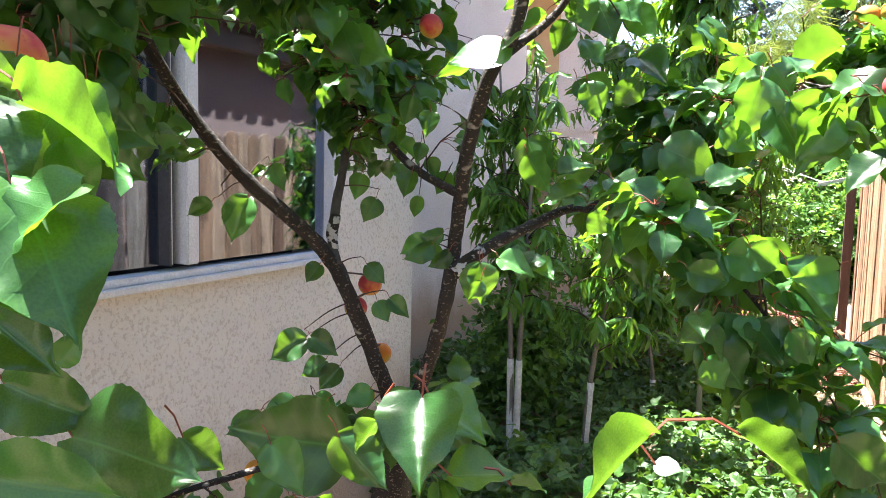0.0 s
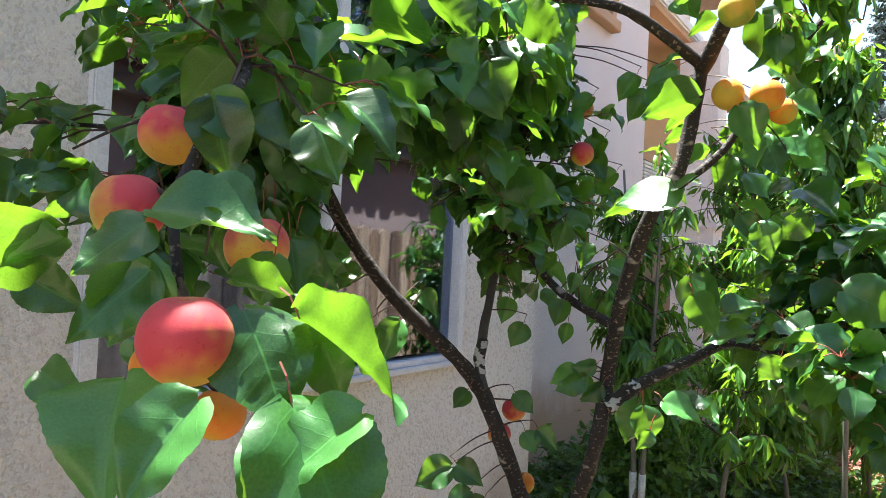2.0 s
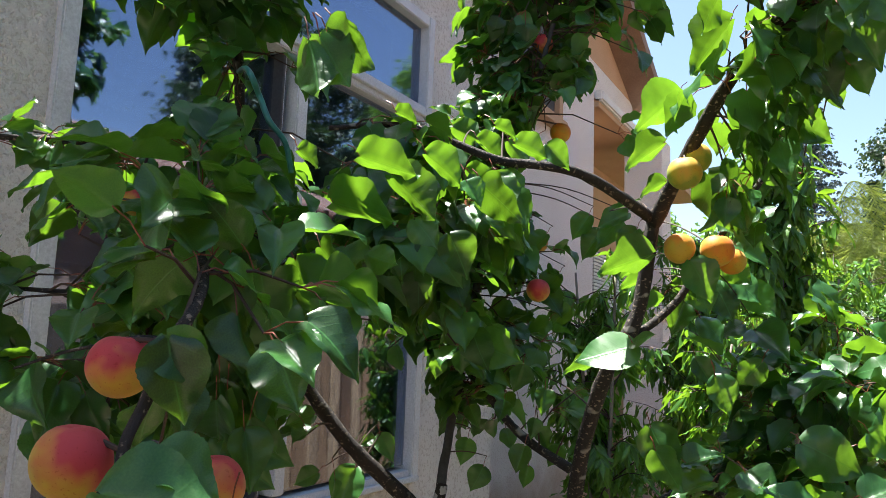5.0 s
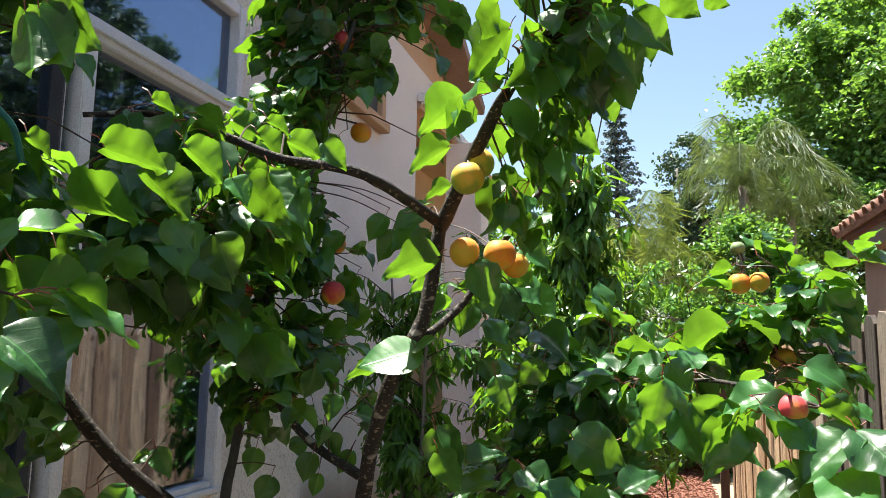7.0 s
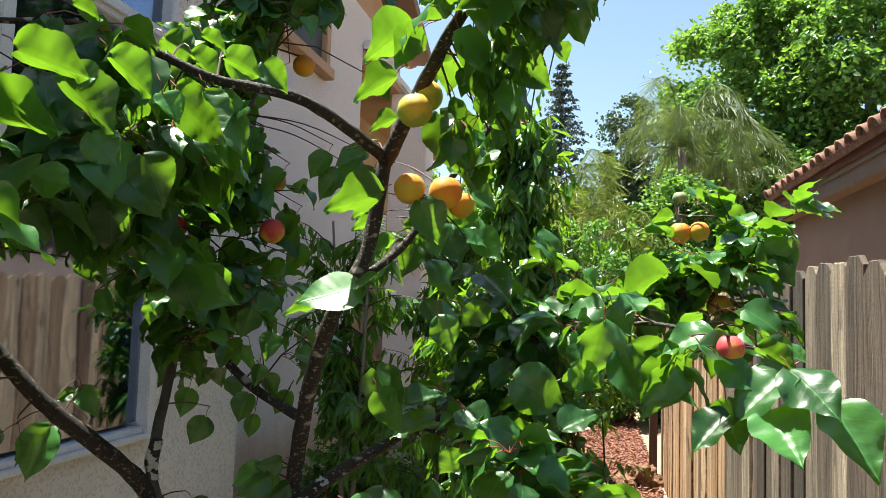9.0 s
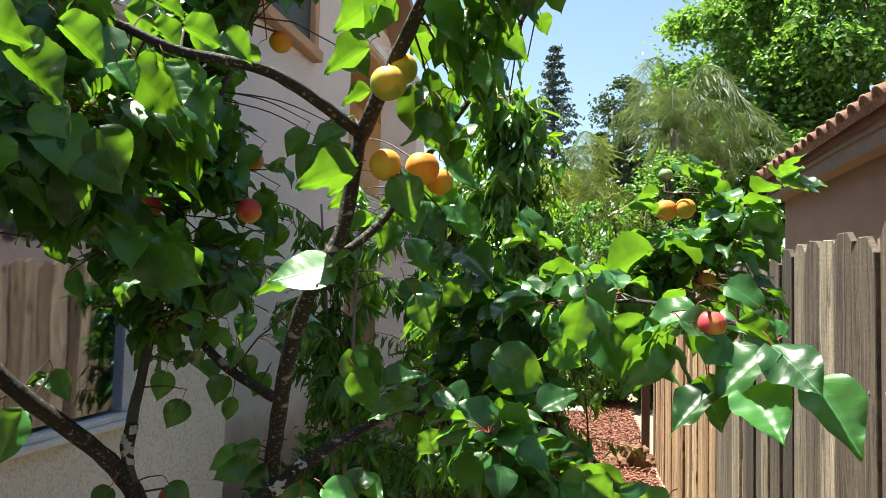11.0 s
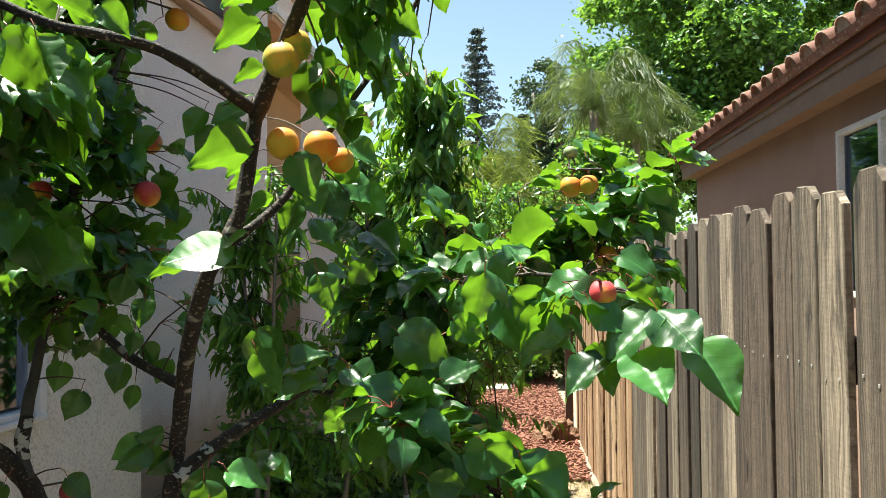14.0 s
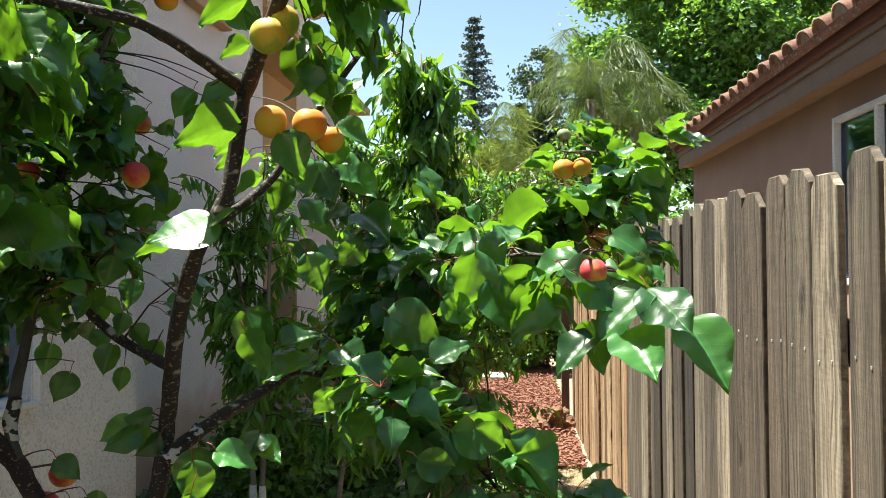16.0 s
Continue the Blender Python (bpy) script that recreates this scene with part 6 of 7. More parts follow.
put_leaf((-0.796, 0.686, 1.735), (0.56, 0.39, -0.73), (0.66, -0.74, 0.11), 0.077, stem_from=(-0.805, 0.680, 1.755))
put_leaf((-0.791, 0.665, 1.534), (0.77, 0.45, -0.46), (0.58, -0.79, 0.19), 0.071, stem_from=(-0.803, 0.658, 1.550))
hang((-0.769, 1.086, 1.215), (-0.73, -0.54, -0.43), (0.45, -0.75, 0.40), 0.074, stem_from=(-0.757, 1.095, 1.228))
hang((-0.758, 1.091, 1.218), (0.87, 0.16, -0.47), (0.45, -0.75, 0.40), 0.058, stem_from=(-0.772, 1.088, 1.232))
hang((-0.734, 1.098, 1.176), (-0.60, -0.58, -0.56), (0.45, -0.75, 0.40), 0.049, stem_from=(-0.724, 1.107, 1.191))
hang((-0.710, 1.108, 1.164), (-0.49, -0.51, -0.70), (0.45, -0.75, 0.40), 0.053, stem_from=(-0.702, 1.116, 1.181))
hang((-0.634, 1.156, 1.290), (0.77, 0.04, -0.64), (0.45, -0.75, 0.40), 0.047, stem_from=(-0.646, 1.155, 1.306))
hang((-0.654, 1.146, 1.284), (0.66, -0.05, -0.75), (0.45, -0.75, 0.40), 0.041, stem_from=(-0.664, 1.147, 1.302))
hang((-0.675, 1.143, 1.350), (0.80, 0.08, -0.59), (0.45, -0.75, 0.40), 0.047, stem_from=(-0.688, 1.142, 1.365))
hang((-0.753, 1.107, 1.348), (-0.40, -0.53, -0.75), (0.45, -0.75, 0.40), 0.040, stem_from=(-0.747, 1.115, 1.366))
hang((-0.780, 1.069, 1.101), (-0.70, -0.55, -0.45), (0.45, -0.75, 0.40), 0.064, stem_from=(-0.769, 1.078, 1.114))
hang((-0.841, 1.038, 1.073), (-0.64, -0.54, -0.54), (0.45, -0.75, 0.40), 0.059, stem_from=(-0.831, 1.047, 1.088))
hang((-0.798, 1.059, 1.087), (0.88, 0.21, -0.44), (0.45, -0.75, 0.40), 0.073, stem_from=(-0.812, 1.056, 1.100))
hang((-0.744, 1.087, 1.114), (0.75, 0.07, -0.66), (0.45, -0.75, 0.40), 0.058, stem_from=(-0.756, 1.086, 1.131))
hang((-0.624, 1.142, 1.118), (0.86, 0.17, -0.48), (0.45, -0.75, 0.40), 0.064, stem_from=(-0.638, 1.139, 1.132))
hang((-0.667, 1.118, 1.071), (-0.35, -0.40, -0.85), (0.45, -0.75, 0.40), 0.077, stem_from=(-0.661, 1.124, 1.091))
hang((-0.657, 1.128, 1.127), (-0.62, -0.55, -0.56), (0.45, -0.75, 0.40), 0.055, stem_from=(-0.647, 1.137, 1.142))
hang((-0.844, 1.084, 1.523), (0.57, -0.04, -0.82), (0.45, -0.75, 0.40), 0.052, stem_from=(-0.853, 1.085, 1.542))
hang((-0.853, 1.079, 1.518), (-0.64, -0.68, -0.35), (0.45, -0.75, 0.40), 0.031, stem_from=(-0.843, 1.090, 1.530))
hang((-0.879, 1.062, 1.464), (-0.27, -0.35, -0.90), (0.45, -0.75, 0.40), 0.086, stem_from=(-0.875, 1.068, 1.484))
hang((-0.939, 1.033, 1.454), (-0.67, -0.59, -0.44), (0.45, -0.75, 0.40), 0.047, stem_from=(-0.928, 1.042, 1.467))
hang((-0.957, 1.035, 1.553), (-0.77, -0.56, -0.30), (0.45, -0.75, 0.40), 0.061, stem_from=(-0.945, 1.044, 1.564))
hang((-0.581, 1.192, 1.398), (-0.67, -0.56, -0.49), (0.45, -0.75, 0.40), 0.055, stem_from=(-0.570, 1.201, 1.412))
hang((-0.577, 1.192, 1.383), (0.89, 0.08, -0.46), (0.45, -0.75, 0.40), 0.039, stem_from=(-0.591, 1.191, 1.396))
hang((-0.572, 1.196, 1.395), (-0.63, -0.66, 0.41), (0.45, -0.75, 0.40), 0.027, stem_from=(-0.562, 1.207, 1.395))
hang((-0.454, 1.274, 1.938), (-0.86, -0.24, -0.45), (0.35, -0.75, 0.50), 0.062, stem_from=(-0.440, 1.278, 1.951))
hang((-0.477, 1.302, 1.929), (-0.57, -0.18, -0.80), (0.35, -0.75, 0.50), 0.068, stem_from=(-0.468, 1.305, 1.948))
hang((-0.430, 1.248, 1.901), (-0.53, -0.18, -0.83), (0.35, -0.75, 0.50), 0.060, stem_from=(-0.422, 1.251, 1.920))
hang((-0.540, 1.315, 1.944), (-0.53, -0.21, -0.82), (0.35, -0.75, 0.50), 0.058, stem_from=(-0.532, 1.318, 1.963))
hang((-0.516, 1.319, 1.911), (-0.61, -0.19, -0.77), (0.35, -0.75, 0.50), 0.067, stem_from=(-0.506, 1.322, 1.929))
hang((-0.464, 1.243, 1.938), (0.88, -0.13, 0.45), (0.10, -0.50, 0.85), 0.046, stem_from=(-0.478, 1.245, 1.937))
hang((-0.391, 1.155, 1.834), (-0.82, -0.25, -0.52), (-0.50, 0.50, 0.70), 0.052, stem_from=(-0.378, 1.159, 1.848), sunny=True)
hang((-0.395, 1.186, 1.812), (-0.88, -0.26, -0.39), (-0.50, 0.50, 0.70), 0.053, stem_from=(-0.381, 1.190, 1.824), sunny=True)
hang((-0.366, 1.161, 1.774), (-0.80, -0.28, -0.54), (-0.50, 0.50, 0.70), 0.047, stem_from=(-0.353, 1.165, 1.789), sunny=True)
hang((-0.323, 1.194, 1.808), (0.46, -0.04, -0.88), (0.35, -0.75, 0.50), 0.067, stem_from=(-0.330, 1.195, 1.828))
hang((-0.302, 1.247, 1.805), (0.53, -0.03, -0.85), (0.35, -0.75, 0.50), 0.075, stem_from=(-0.310, 1.247, 1.825))
hang((-0.283, 1.269, 1.822), (0.79, -0.03, -0.61), (0.35, -0.75, 0.50), 0.072, stem_from=(-0.296, 1.269, 1.838))
hang((-0.345, 1.224, 1.771), (-0.32, -0.17, -0.93), (0.35, -0.75, 0.50), 0.059, stem_from=(-0.340, 1.227, 1.792))
hang((-0.264, 1.249, 1.865), (0.86, -0.05, -0.51), (0.35, -0.75, 0.50), 0.059, stem_from=(-0.278, 1.250, 1.879))
hang((-0.285, 1.227, 1.844), (0.68, -0.03, -0.73), (-0.50, 0.50, 0.70), 0.066, stem_from=(-0.296, 1.227, 1.862), sunny=True)
hang((-0.256, 1.303, 1.807), (0.57, -0.04, -0.82), (-0.50, 0.50, 0.70), 0.071, stem_from=(-0.265, 1.304, 1.826))
hang((-0.323, 1.248, 1.746), (0.74, -0.07, -0.67), (0.10, -0.50, 0.85), 0.058, stem_from=(-0.335, 1.249, 1.763))
hang((-0.266, 1.305, 1.740), (-0.84, -0.26, -0.48), (0.10, -0.50, 0.85), 0.054, stem_from=(-0.253, 1.309, 1.754))
hang((-0.349, 1.162, 1.796), (0.87, -0.08, -0.49), (-0.50, 0.50, 0.70), 0.049, stem_from=(-0.363, 1.163, 1.810), sunny=True)
hang((-0.275, 1.146, 1.890), (0.84, -0.08, -0.54), (0.35, -0.75, 0.50), 0.052, stem_from=(-0.288, 1.147, 1.905))
hang((-0.253, 1.198, 1.899), (0.93, -0.08, -0.35), (-0.50, 0.50, 0.70), 0.049, stem_from=(-0.268, 1.199, 1.911), sunny=True)
hang((-0.229, 1.148, 1.958), (-0.75, -0.24, -0.61), (-0.50, 0.50, 0.70), 0.059, stem_from=(-0.217, 1.152, 1.974), sunny=True)
hang((-0.231, 1.096, 1.977), (0.93, -0.06, -0.35), (0.35, -0.75, 0.50), 0.054, stem_from=(-0.246, 1.097, 1.989))
hang((-0.211, 1.097, 2.017), (0.79, -0.05, -0.60), (0.35, -0.75, 0.50), 0.058, stem_from=(-0.224, 1.098, 2.033))
hang((-0.271, 1.119, 2.052), (-0.57, -0.23, -0.79), (-0.50, 0.50, 0.70), 0.052, stem_from=(-0.262, 1.123, 2.071), sunny=True)
hang((-0.623, 1.307, 1.910), (-0.66, -0.22, -0.71), (0.35, -0.75, 0.50), 0.059, stem_from=(-0.612, 1.311, 1.927))
hang((-0.658, 1.302, 1.935), (-0.64, -0.24, -0.73), (0.35, -0.75, 0.50), 0.053, stem_from=(-0.648, 1.306, 1.953))
hang((-0.616, 1.361, 1.837), (-0.67, -0.21, -0.72), (0.35, -0.75, 0.50), 0.063, stem_from=(-0.605, 1.364, 1.854))
hang((-0.647, 1.359, 1.806), (0.66, -0.03, -0.75), (0.35, -0.75, 0.50), 0.069, stem_from=(-0.658, 1.359, 1.824))
hang((-0.672, 1.305, 1.830), (-0.76, -0.25, -0.60), (0.35, -0.75, 0.50), 0.051, stem_from=(-0.660, 1.309, 1.846))
hang((-0.637, 1.363, 1.744), (-0.80, -0.24, -0.55), (0.35, -0.75, 0.50), 0.058, stem_from=(-0.624, 1.367, 1.759))
hang((-0.713, 1.323, 1.782), (-0.54, -0.19, -0.82), (0.35, -0.75, 0.50), 0.063, stem_from=(-0.704, 1.326, 1.801))
hang((-0.595, 1.377, 1.771), (-0.72, -0.22, -0.65), (0.35, -0.75, 0.50), 0.058, stem_from=(-0.583, 1.381, 1.787))
hang((-0.846, 1.179, 1.704), (0.19, 0.07, -0.98), (0.78, -0.82, 0.44), 0.048, stem_from=(-0.849, 1.178, 1.726))
hang((-0.932, 1.174, 1.740), (0.43, 0.27, -0.86), (0.37, -0.53, 0.55), 0.053, stem_from=(-0.939, 1.170, 1.760))
hang((-0.697, 1.100, 1.676), (-0.05, 0.27, -0.96), (0.44, -0.54, 0.69), 0.043, stem_from=(-0.696, 1.096, 1.697))
hang((-0.721, 1.190, 1.577), (0.60, -0.21, -0.77), (0.19, -0.69, 0.41), 0.045, stem_from=(-0.731, 1.193, 1.595))
hang((-0.704, 1.241, 1.635), (-0.26, -0.22, -0.94), (0.54, -0.82, 0.64), 0.042, stem_from=(-0.700, 1.245, 1.656))
hang((-0.627, 1.213, 1.656), (-0.31, 0.08, -0.95), (0.33, -0.29, 0.31), 0.055, stem_from=(-0.622, 1.212, 1.677))
hang((-0.577, 1.152, 1.568), (-0.06, -0.22, -0.97), (0.59, -0.63, 0.39), 0.035, stem_from=(-0.576, 1.156, 1.590))
hang((-0.626, 1.246, 1.473), (-0.18, -0.02, -0.98), (0.39, -0.87, 0.42), 0.041, stem_from=(-0.623, 1.246, 1.495))
hang((-0.676, 1.254, 1.535), (0.48, -0.20, -0.85), (0.81, -0.65, 0.42), 0.040, stem_from=(-0.684, 1.257, 1.555))
hang((-0.552, 1.134, 1.619), (0.05, -0.39, -0.92), (0.36, -0.58, 0.44), 0.044, stem_from=(-0.553, 1.140, 1.640))
hang((-0.746, 1.235, 1.512), (-0.19, -0.25, -0.95), (0.61, -0.77, 0.25), 0.050, stem_from=(-0.743, 1.239, 1.533))
hang((-0.708, 1.227, 1.466), (-0.23, -0.38, -0.90), (0.64, -0.67, 0.36), 0.050, stem_from=(-0.704, 1.233, 1.486))
hang((-0.557, 1.227, 1.519), (-0.49, 0.03, -0.87), (0.60, -0.79, 0.62), 0.048, stem_from=(-0.549, 1.227, 1.539))
hang((-0.625, 1.131, 1.595), (0.04, -0.51, -0.86), (0.26, -0.52, 0.65), 0.038, stem_from=(-0.626, 1.139, 1.615))
hang((-0.776, 1.228, 1.612), (-0.27, -0.36, -0.89), (0.15, -0.74, 0.42), 0.040, stem_from=(-0.772, 1.234, 1.632))
hang((-0.738, 1.099, 1.665), (0.00, -0.02, -1.00), (0.73, -0.66, 0.37), 0.039, stem_from=(-0.738, 1.099, 1.687))
hang((-0.603, 1.233, 1.543), (0.49, 0.14, -0.86), (0.74, -0.79, 0.42), 0.042, stem_from=(-0.611, 1.231, 1.563))
hang((-0.603, 1.172, 1.518), (-0.22, -0.31, -0.92), (0.28, -1.43, 0.62), 0.048, stem_from=(-0.599, 1.177, 1.539))
hang((-0.686, 1.169, 1.687), (0.46, 0.36, -0.81), (0.36, -0.93, 0.35), 0.050, stem_from=(-0.693, 1.163, 1.706))
hang((-0.743, 1.222, 1.727), (-0.15, 0.09, -0.98), (0.65, -0.86, 0.23), 0.054, stem_from=(-0.741, 1.221, 1.749))
hang((-0.808, 1.182, 1.740), (-0.36, -0.24, -0.90), (0.56, -0.84, 0.48), 0.045, stem_from=(-0.802, 1.186, 1.760))
hang((-0.842, 1.120, 1.680), (0.24, 0.06, -0.97), (-0.02, -0.75, 0.24), 0.048, stem_from=(-0.846, 1.119, 1.701))
hang((0.078, 1.021, 1.633), (0.91, -0.07, -0.41), (-0.10, -0.60, 0.78), 0.059, stem_from=(0.063, 1.022, 1.645), sunny=True)
hang((0.098, 1.014, 1.617), (0.82, -0.09, -0.57), (0.10, -0.75, 0.60), 0.056, stem_from=(0.085, 1.015, 1.632))
hang((0.188, 1.052, 1.638), (0.70, -0.24, -0.67), (0.00, -0.40, 0.90), 0.033, stem_from=(0.177, 1.056, 1.655), sunny=True)
hang((0.159, 1.049, 1.638), (0.74, -0.11, -0.66), (-0.20, -0.50, 0.80), 0.054, stem_from=(0.147, 1.051, 1.655), sunny=True)
hang((-0.681, 0.825, 1.961), (0.79, 0.04, -0.61), (-0.30, 0.53, 0.70), 0.074, stem_from=(-0.694, 0.824, 1.977), sunny=True)
hang((-0.662, 0.876, 1.992), (0.81, 0.03, -0.59), (-0.27, 0.63, 0.70), 0.069, stem_from=(-0.675, 0.876, 2.007), sunny=True)
hang((-0.647, 0.909, 1.975), (0.81, 0.04, -0.58), (-0.33, 0.83, 0.70), 0.074, stem_from=(-0.660, 0.908, 1.990), sunny=True)
hang((-0.671, 0.852, 1.929), (0.70, 0.04, -0.71), (-0.62, 0.62, 0.70), 0.079, stem_from=(-0.682, 0.851, 1.946), sunny=True)
hang((-0.561, 0.845, 1.928), (0.75, 0.00, -0.67), (-0.36, 0.47, 0.70), 0.062, stem_from=(-0.573, 0.845, 1.945), sunny=True)
hang((-0.694, 0.826, 1.908), (0.65, 0.01, -0.76), (-0.24, 0.57, 0.70), 0.067, stem_from=(-0.704, 0.826, 1.926), sunny=True)
hang((-0.555, 0.866, 1.976), (0.78, 0.00, -0.62), (-0.24, 0.44, 0.70), 0.063, stem_from=(-0.568, 0.866, 1.992), sunny=True)
hang((-0.608, 0.830, 1.899), (0.72, 0.01, -0.69), (-0.43, 1.17, 0.70), 0.068, stem_from=(-0.620, 0.830, 1.916), sunny=True)
hang((-0.509, 0.842, 1.912), (0.75, -0.02, -0.66), (-0.54, 0.42, 0.70), 0.056, stem_from=(-0.521, 0.842, 1.929), sunny=True)
hang((-0.604, 0.881, 2.005), (0.87, 0.02, -0.49), (-0.56, 0.81, 0.70), 0.059, stem_from=(-0.618, 0.881, 2.019), sunny=True)
hang((-0.695, 0.849, 1.998), (0.88, 0.00, -0.48), (-0.65, 0.20, 0.70), 0.060, stem_from=(-0.709, 0.849, 2.012), sunny=True)
hang((-0.518, 0.890, 1.976), (0.65, -0.04, -0.76), (-0.35, 0.61, 0.70), 0.054, stem_from=(-0.528, 0.891, 1.994), sunny=True)
# shaded inner leaves round the drooping shoot
for i in range(46):
    f = rnd.random()
    p = Vector((-0.60 - 0.22 * f, 0.50 + 0.17 * f, 1.55 + 0.23 * rnd.random())) + Vector((rnd.gauss(0, 0.035), rnd.gauss(0, 0.025), 0))
    a = Vector((rnd.gauss(0.1, 0.5), rnd.gauss(0, 0.4), -0.8 + rnd.gauss(0, 0.25))).normalized()
    if not in_gap(p + a * 0.035):
        put_leaf(p, a, (0.6 + rnd.gauss(0, 0.4), -0.6 + rnd.gauss(0, 0.4), 0.35), rnd.uniform(0.05, 0.085), stem_from=p - a * 0.02 + Vector((0, 0, 0.012)))
# end of single leaves

twigs("a", 0.55, 1.0, 4, 0.08, leaves=3, lean=(0.4, 0, 0))
twigs("a_up", 0.3, 0.85, 46, 0.09, leaves=6, size=0.050, lean=(0.6, 0.1, -0.1), droop=0.8)
twigs("a_right", 0.2, 1.0, 44, 0.14, leaves=7, size=0.051, lean=(0.5, 0.1, -0.1), droop=0.7)
twigs("a1", 0.5, 1.0, 26, 0.08, leaves=5, size=0.052, lean=(-0.2, -0.2, 0.0))
twigs("a2", 0.15, 1.0, 50, 0.10, leaves=7, size=0.049, lean=(0.1, 0, 0))
twigs("d", 0.28, 0.62, 60, 0.13, leaves=6, size=0.049, lean=(0.35, 0, 0.0))
twigs("d", 0.62, 1.0, 110, 0.15, leaves=7, size=0.049, lean=(0.15, 0, 0.1))
# upright limb extended above the view; its dense leaves shade the crown below
limb("d_shade_top", [(-0.63, 1.36, 2.40), (-0.66, 1.40, 2.55), (-0.71, 1.45, 2.72), (-0.76, 1.49, 2.95)], 0.005, 0.002)
twigs("d_shade_top", 0.0, 1.0, 80, 0.17, leaves=8, size=0.058)
twigs("d", 0.08, 0.25, 5, 0.05, leaves=3, lean=(0.6, 0, 0), size=0.04)
twigs("c", 0.6, 1.0, 30, 0.15, leaves=6, size=0.054, lean=(0.3, -0.1, 0.1))
twigs("c", 0.2, 0.5, 6, 0.05, leaves=2, lean=(0.2, 0, 0), size=0.045)
twigs("c", 0.42, 0.66, 18, 0.13, leaves=5, lean=(0.2, -0.3, 0))
twigs("b", 0.5, 1.0, 20, 0.09, leaves=6, size=0.053, lean=(0, 0, 0.3), up=1.1)
twigs("b_up", 0.1, 0.62, 34, 0.12, leaves=7, size=0.054, lean=(0, 0, 0.1), droop=0.35, up=1.2)
twigs("b_up", 0.62, 1.0, 34, 0.11, leaves=7, size=0.054, lean=(0, -0.1, 0.2), droop=0.35, up=1.2)
twigs("b_out", 0.15, 0.8, 18, 0.09, leaves=5, lean=(-0.1, -0.1, -0.2), size=0.060, droop=0.8)
twigs("e", 0.05, 0.42, 20, 0.12, leaves=5, size=0.06, lean=(-0.1, 0, 0))
twigs("e", 0.5, 1.0, 6, 0.04, leaves=2, lean=(0, 0, 0), size=0.068, droop=0.8)
# overhead limb added, mostly out of view, to shade the drooping shoot
limb("c_shade", [(-0.935, 0.78, 2.08), (-0.80, 0.60, 2.24), (-0.62, 0.42, 2.32), (-0.42, 0.25, 2.36)], 0.007, 0.003)
twigs("c_shade", 0.05, 1.0, 66, 0.20, leaves=7)
limb("a1_low", [(-0.565, 0.80, 1.956), (-0.59, 0.84, 1.87), (-0.63, 0.89, 1.79), (-0.69, 0.94, 1.72)], 0.004, 0.0018)
twigs("a1_low", 0.15, 1.0, 46, 0.10, leaves=6, size=0.056, droop=0.8)
# unseen leafy top added to keep sun off the inner leaves
limb("c_shade_top", [(-0.92, 0.72, 2.34), (-0.91, 0.72, 2.46), (-0.89, 0.73, 2.58)], 0.006, 0.002)
twigs("c_shade_top", 0.3, 1.0, 40, 0.16, leaves=7, size=0.06)
# higher unseen limb added only for the shade it casts
limb("c_shade_high", [(-0.89, 0.73, 2.58), (-0.92, 0.66, 2.70), (-0.91, 0.56, 2.80), (-0.86, 0.44, 2.88)], 0.004, 0.002)
twigs("c_shade_high", 0.1, 1.0, 46, 0.17, leaves=7, size=0.06)
limb("c_side", [(-0.905, 0.980, 1.580), (-0.795, 0.684, 1.749), (-0.792, 0.581, 1.702), (-0.784, 0.514, 1.652), (-0.790, 0.472, 1.619)], 0.0035, 0.0015)
twigs("c_side", 0.15, 1.0, 46, 0.13, leaves=6, size=0.058)
twigs("g", 0.12, 0.8, 20, 0.09, leaves=5, size=0.052, lean=(0, 0, -0.3))
twigs("g_low", 0.15, 1.0, 18, 0.10, leaves=6)
twigs("h", 0.3, 1.0, 11, 0.08, leaves=5)
limb("low_back", [(-0.25, 1.49, 1.48), (-0.16, 1.46, 1.44), (-0.06, 1.42, 1.40), (0.03, 1.38, 1.33), (0.08, 1.36, 1.24)], 0.006, 0.003)
twigs("low_right", 0.2, 0.95, 32, 0.11, leaves=7, size=0.055)
twigs("low_tip", 0.0, 1.0, 20, 0.07, leaves=5, size=0.064, lean=(0, 0, -0.1))
twigs("low_back", 0.1, 1.0, 24, 0.13, leaves=7, size=0.055)
twigs("trunk", 0.85, 1.0, 8, 0.12, leaves=5)


# the nearest leaves are single parts, the rest one mass
LEAF_ME = []
for v, f, uv in LEAVES:
    me = bpy.data.meshes.new("leaf")
    me.from_pydata(v.tolist(), [], f)
    me.materials.append(M_LEAF)
    layer = me.uv_layers.new(name="leaf")
    idx = np.empty(len(me.loops), dtype=np.int32)
    me.loops.foreach_get("vertex_index", idx)
    layer.data.foreach_set("uv", uv.astype(np.float32)[idx].ravel())
    me.polygons.foreach_set("use_smooth", [True] * len(me.polygons))
    LEAF_ME.append(me)
NEAR_SPOTS.sort(key=lambda s: s[0].translation.y)
mass = Heap()
for i, (m, k, single) in enumerate(NEAR_SPOTS):
    if i < 300:
        ob = new("leaf", LEAF_ME[k])
        ob.matrix_world = m
        keep(ob, tree)
    else:
        v, f, uv = LEAVES[k] if i < 1100 or single else LEAVES_LOW[k]
        mass.add(laid(m, v), f, uv)
mass.make("leaf_mass", M_LEAF, tree, "dense green heart-shaped leaves", smooth=True)
PETIOLES.make("petiole_mass", M_PETIOLE, tree, "thin red leaf stalks")
TWIGS.make("twig_mass", M_TWIG, tree, "thin brown fruiting spurs")



tape = empty("tie_tape", (-0.662, 0.521, 1.974), "teal plastic tie tape hanging from a limb", "garden tie")
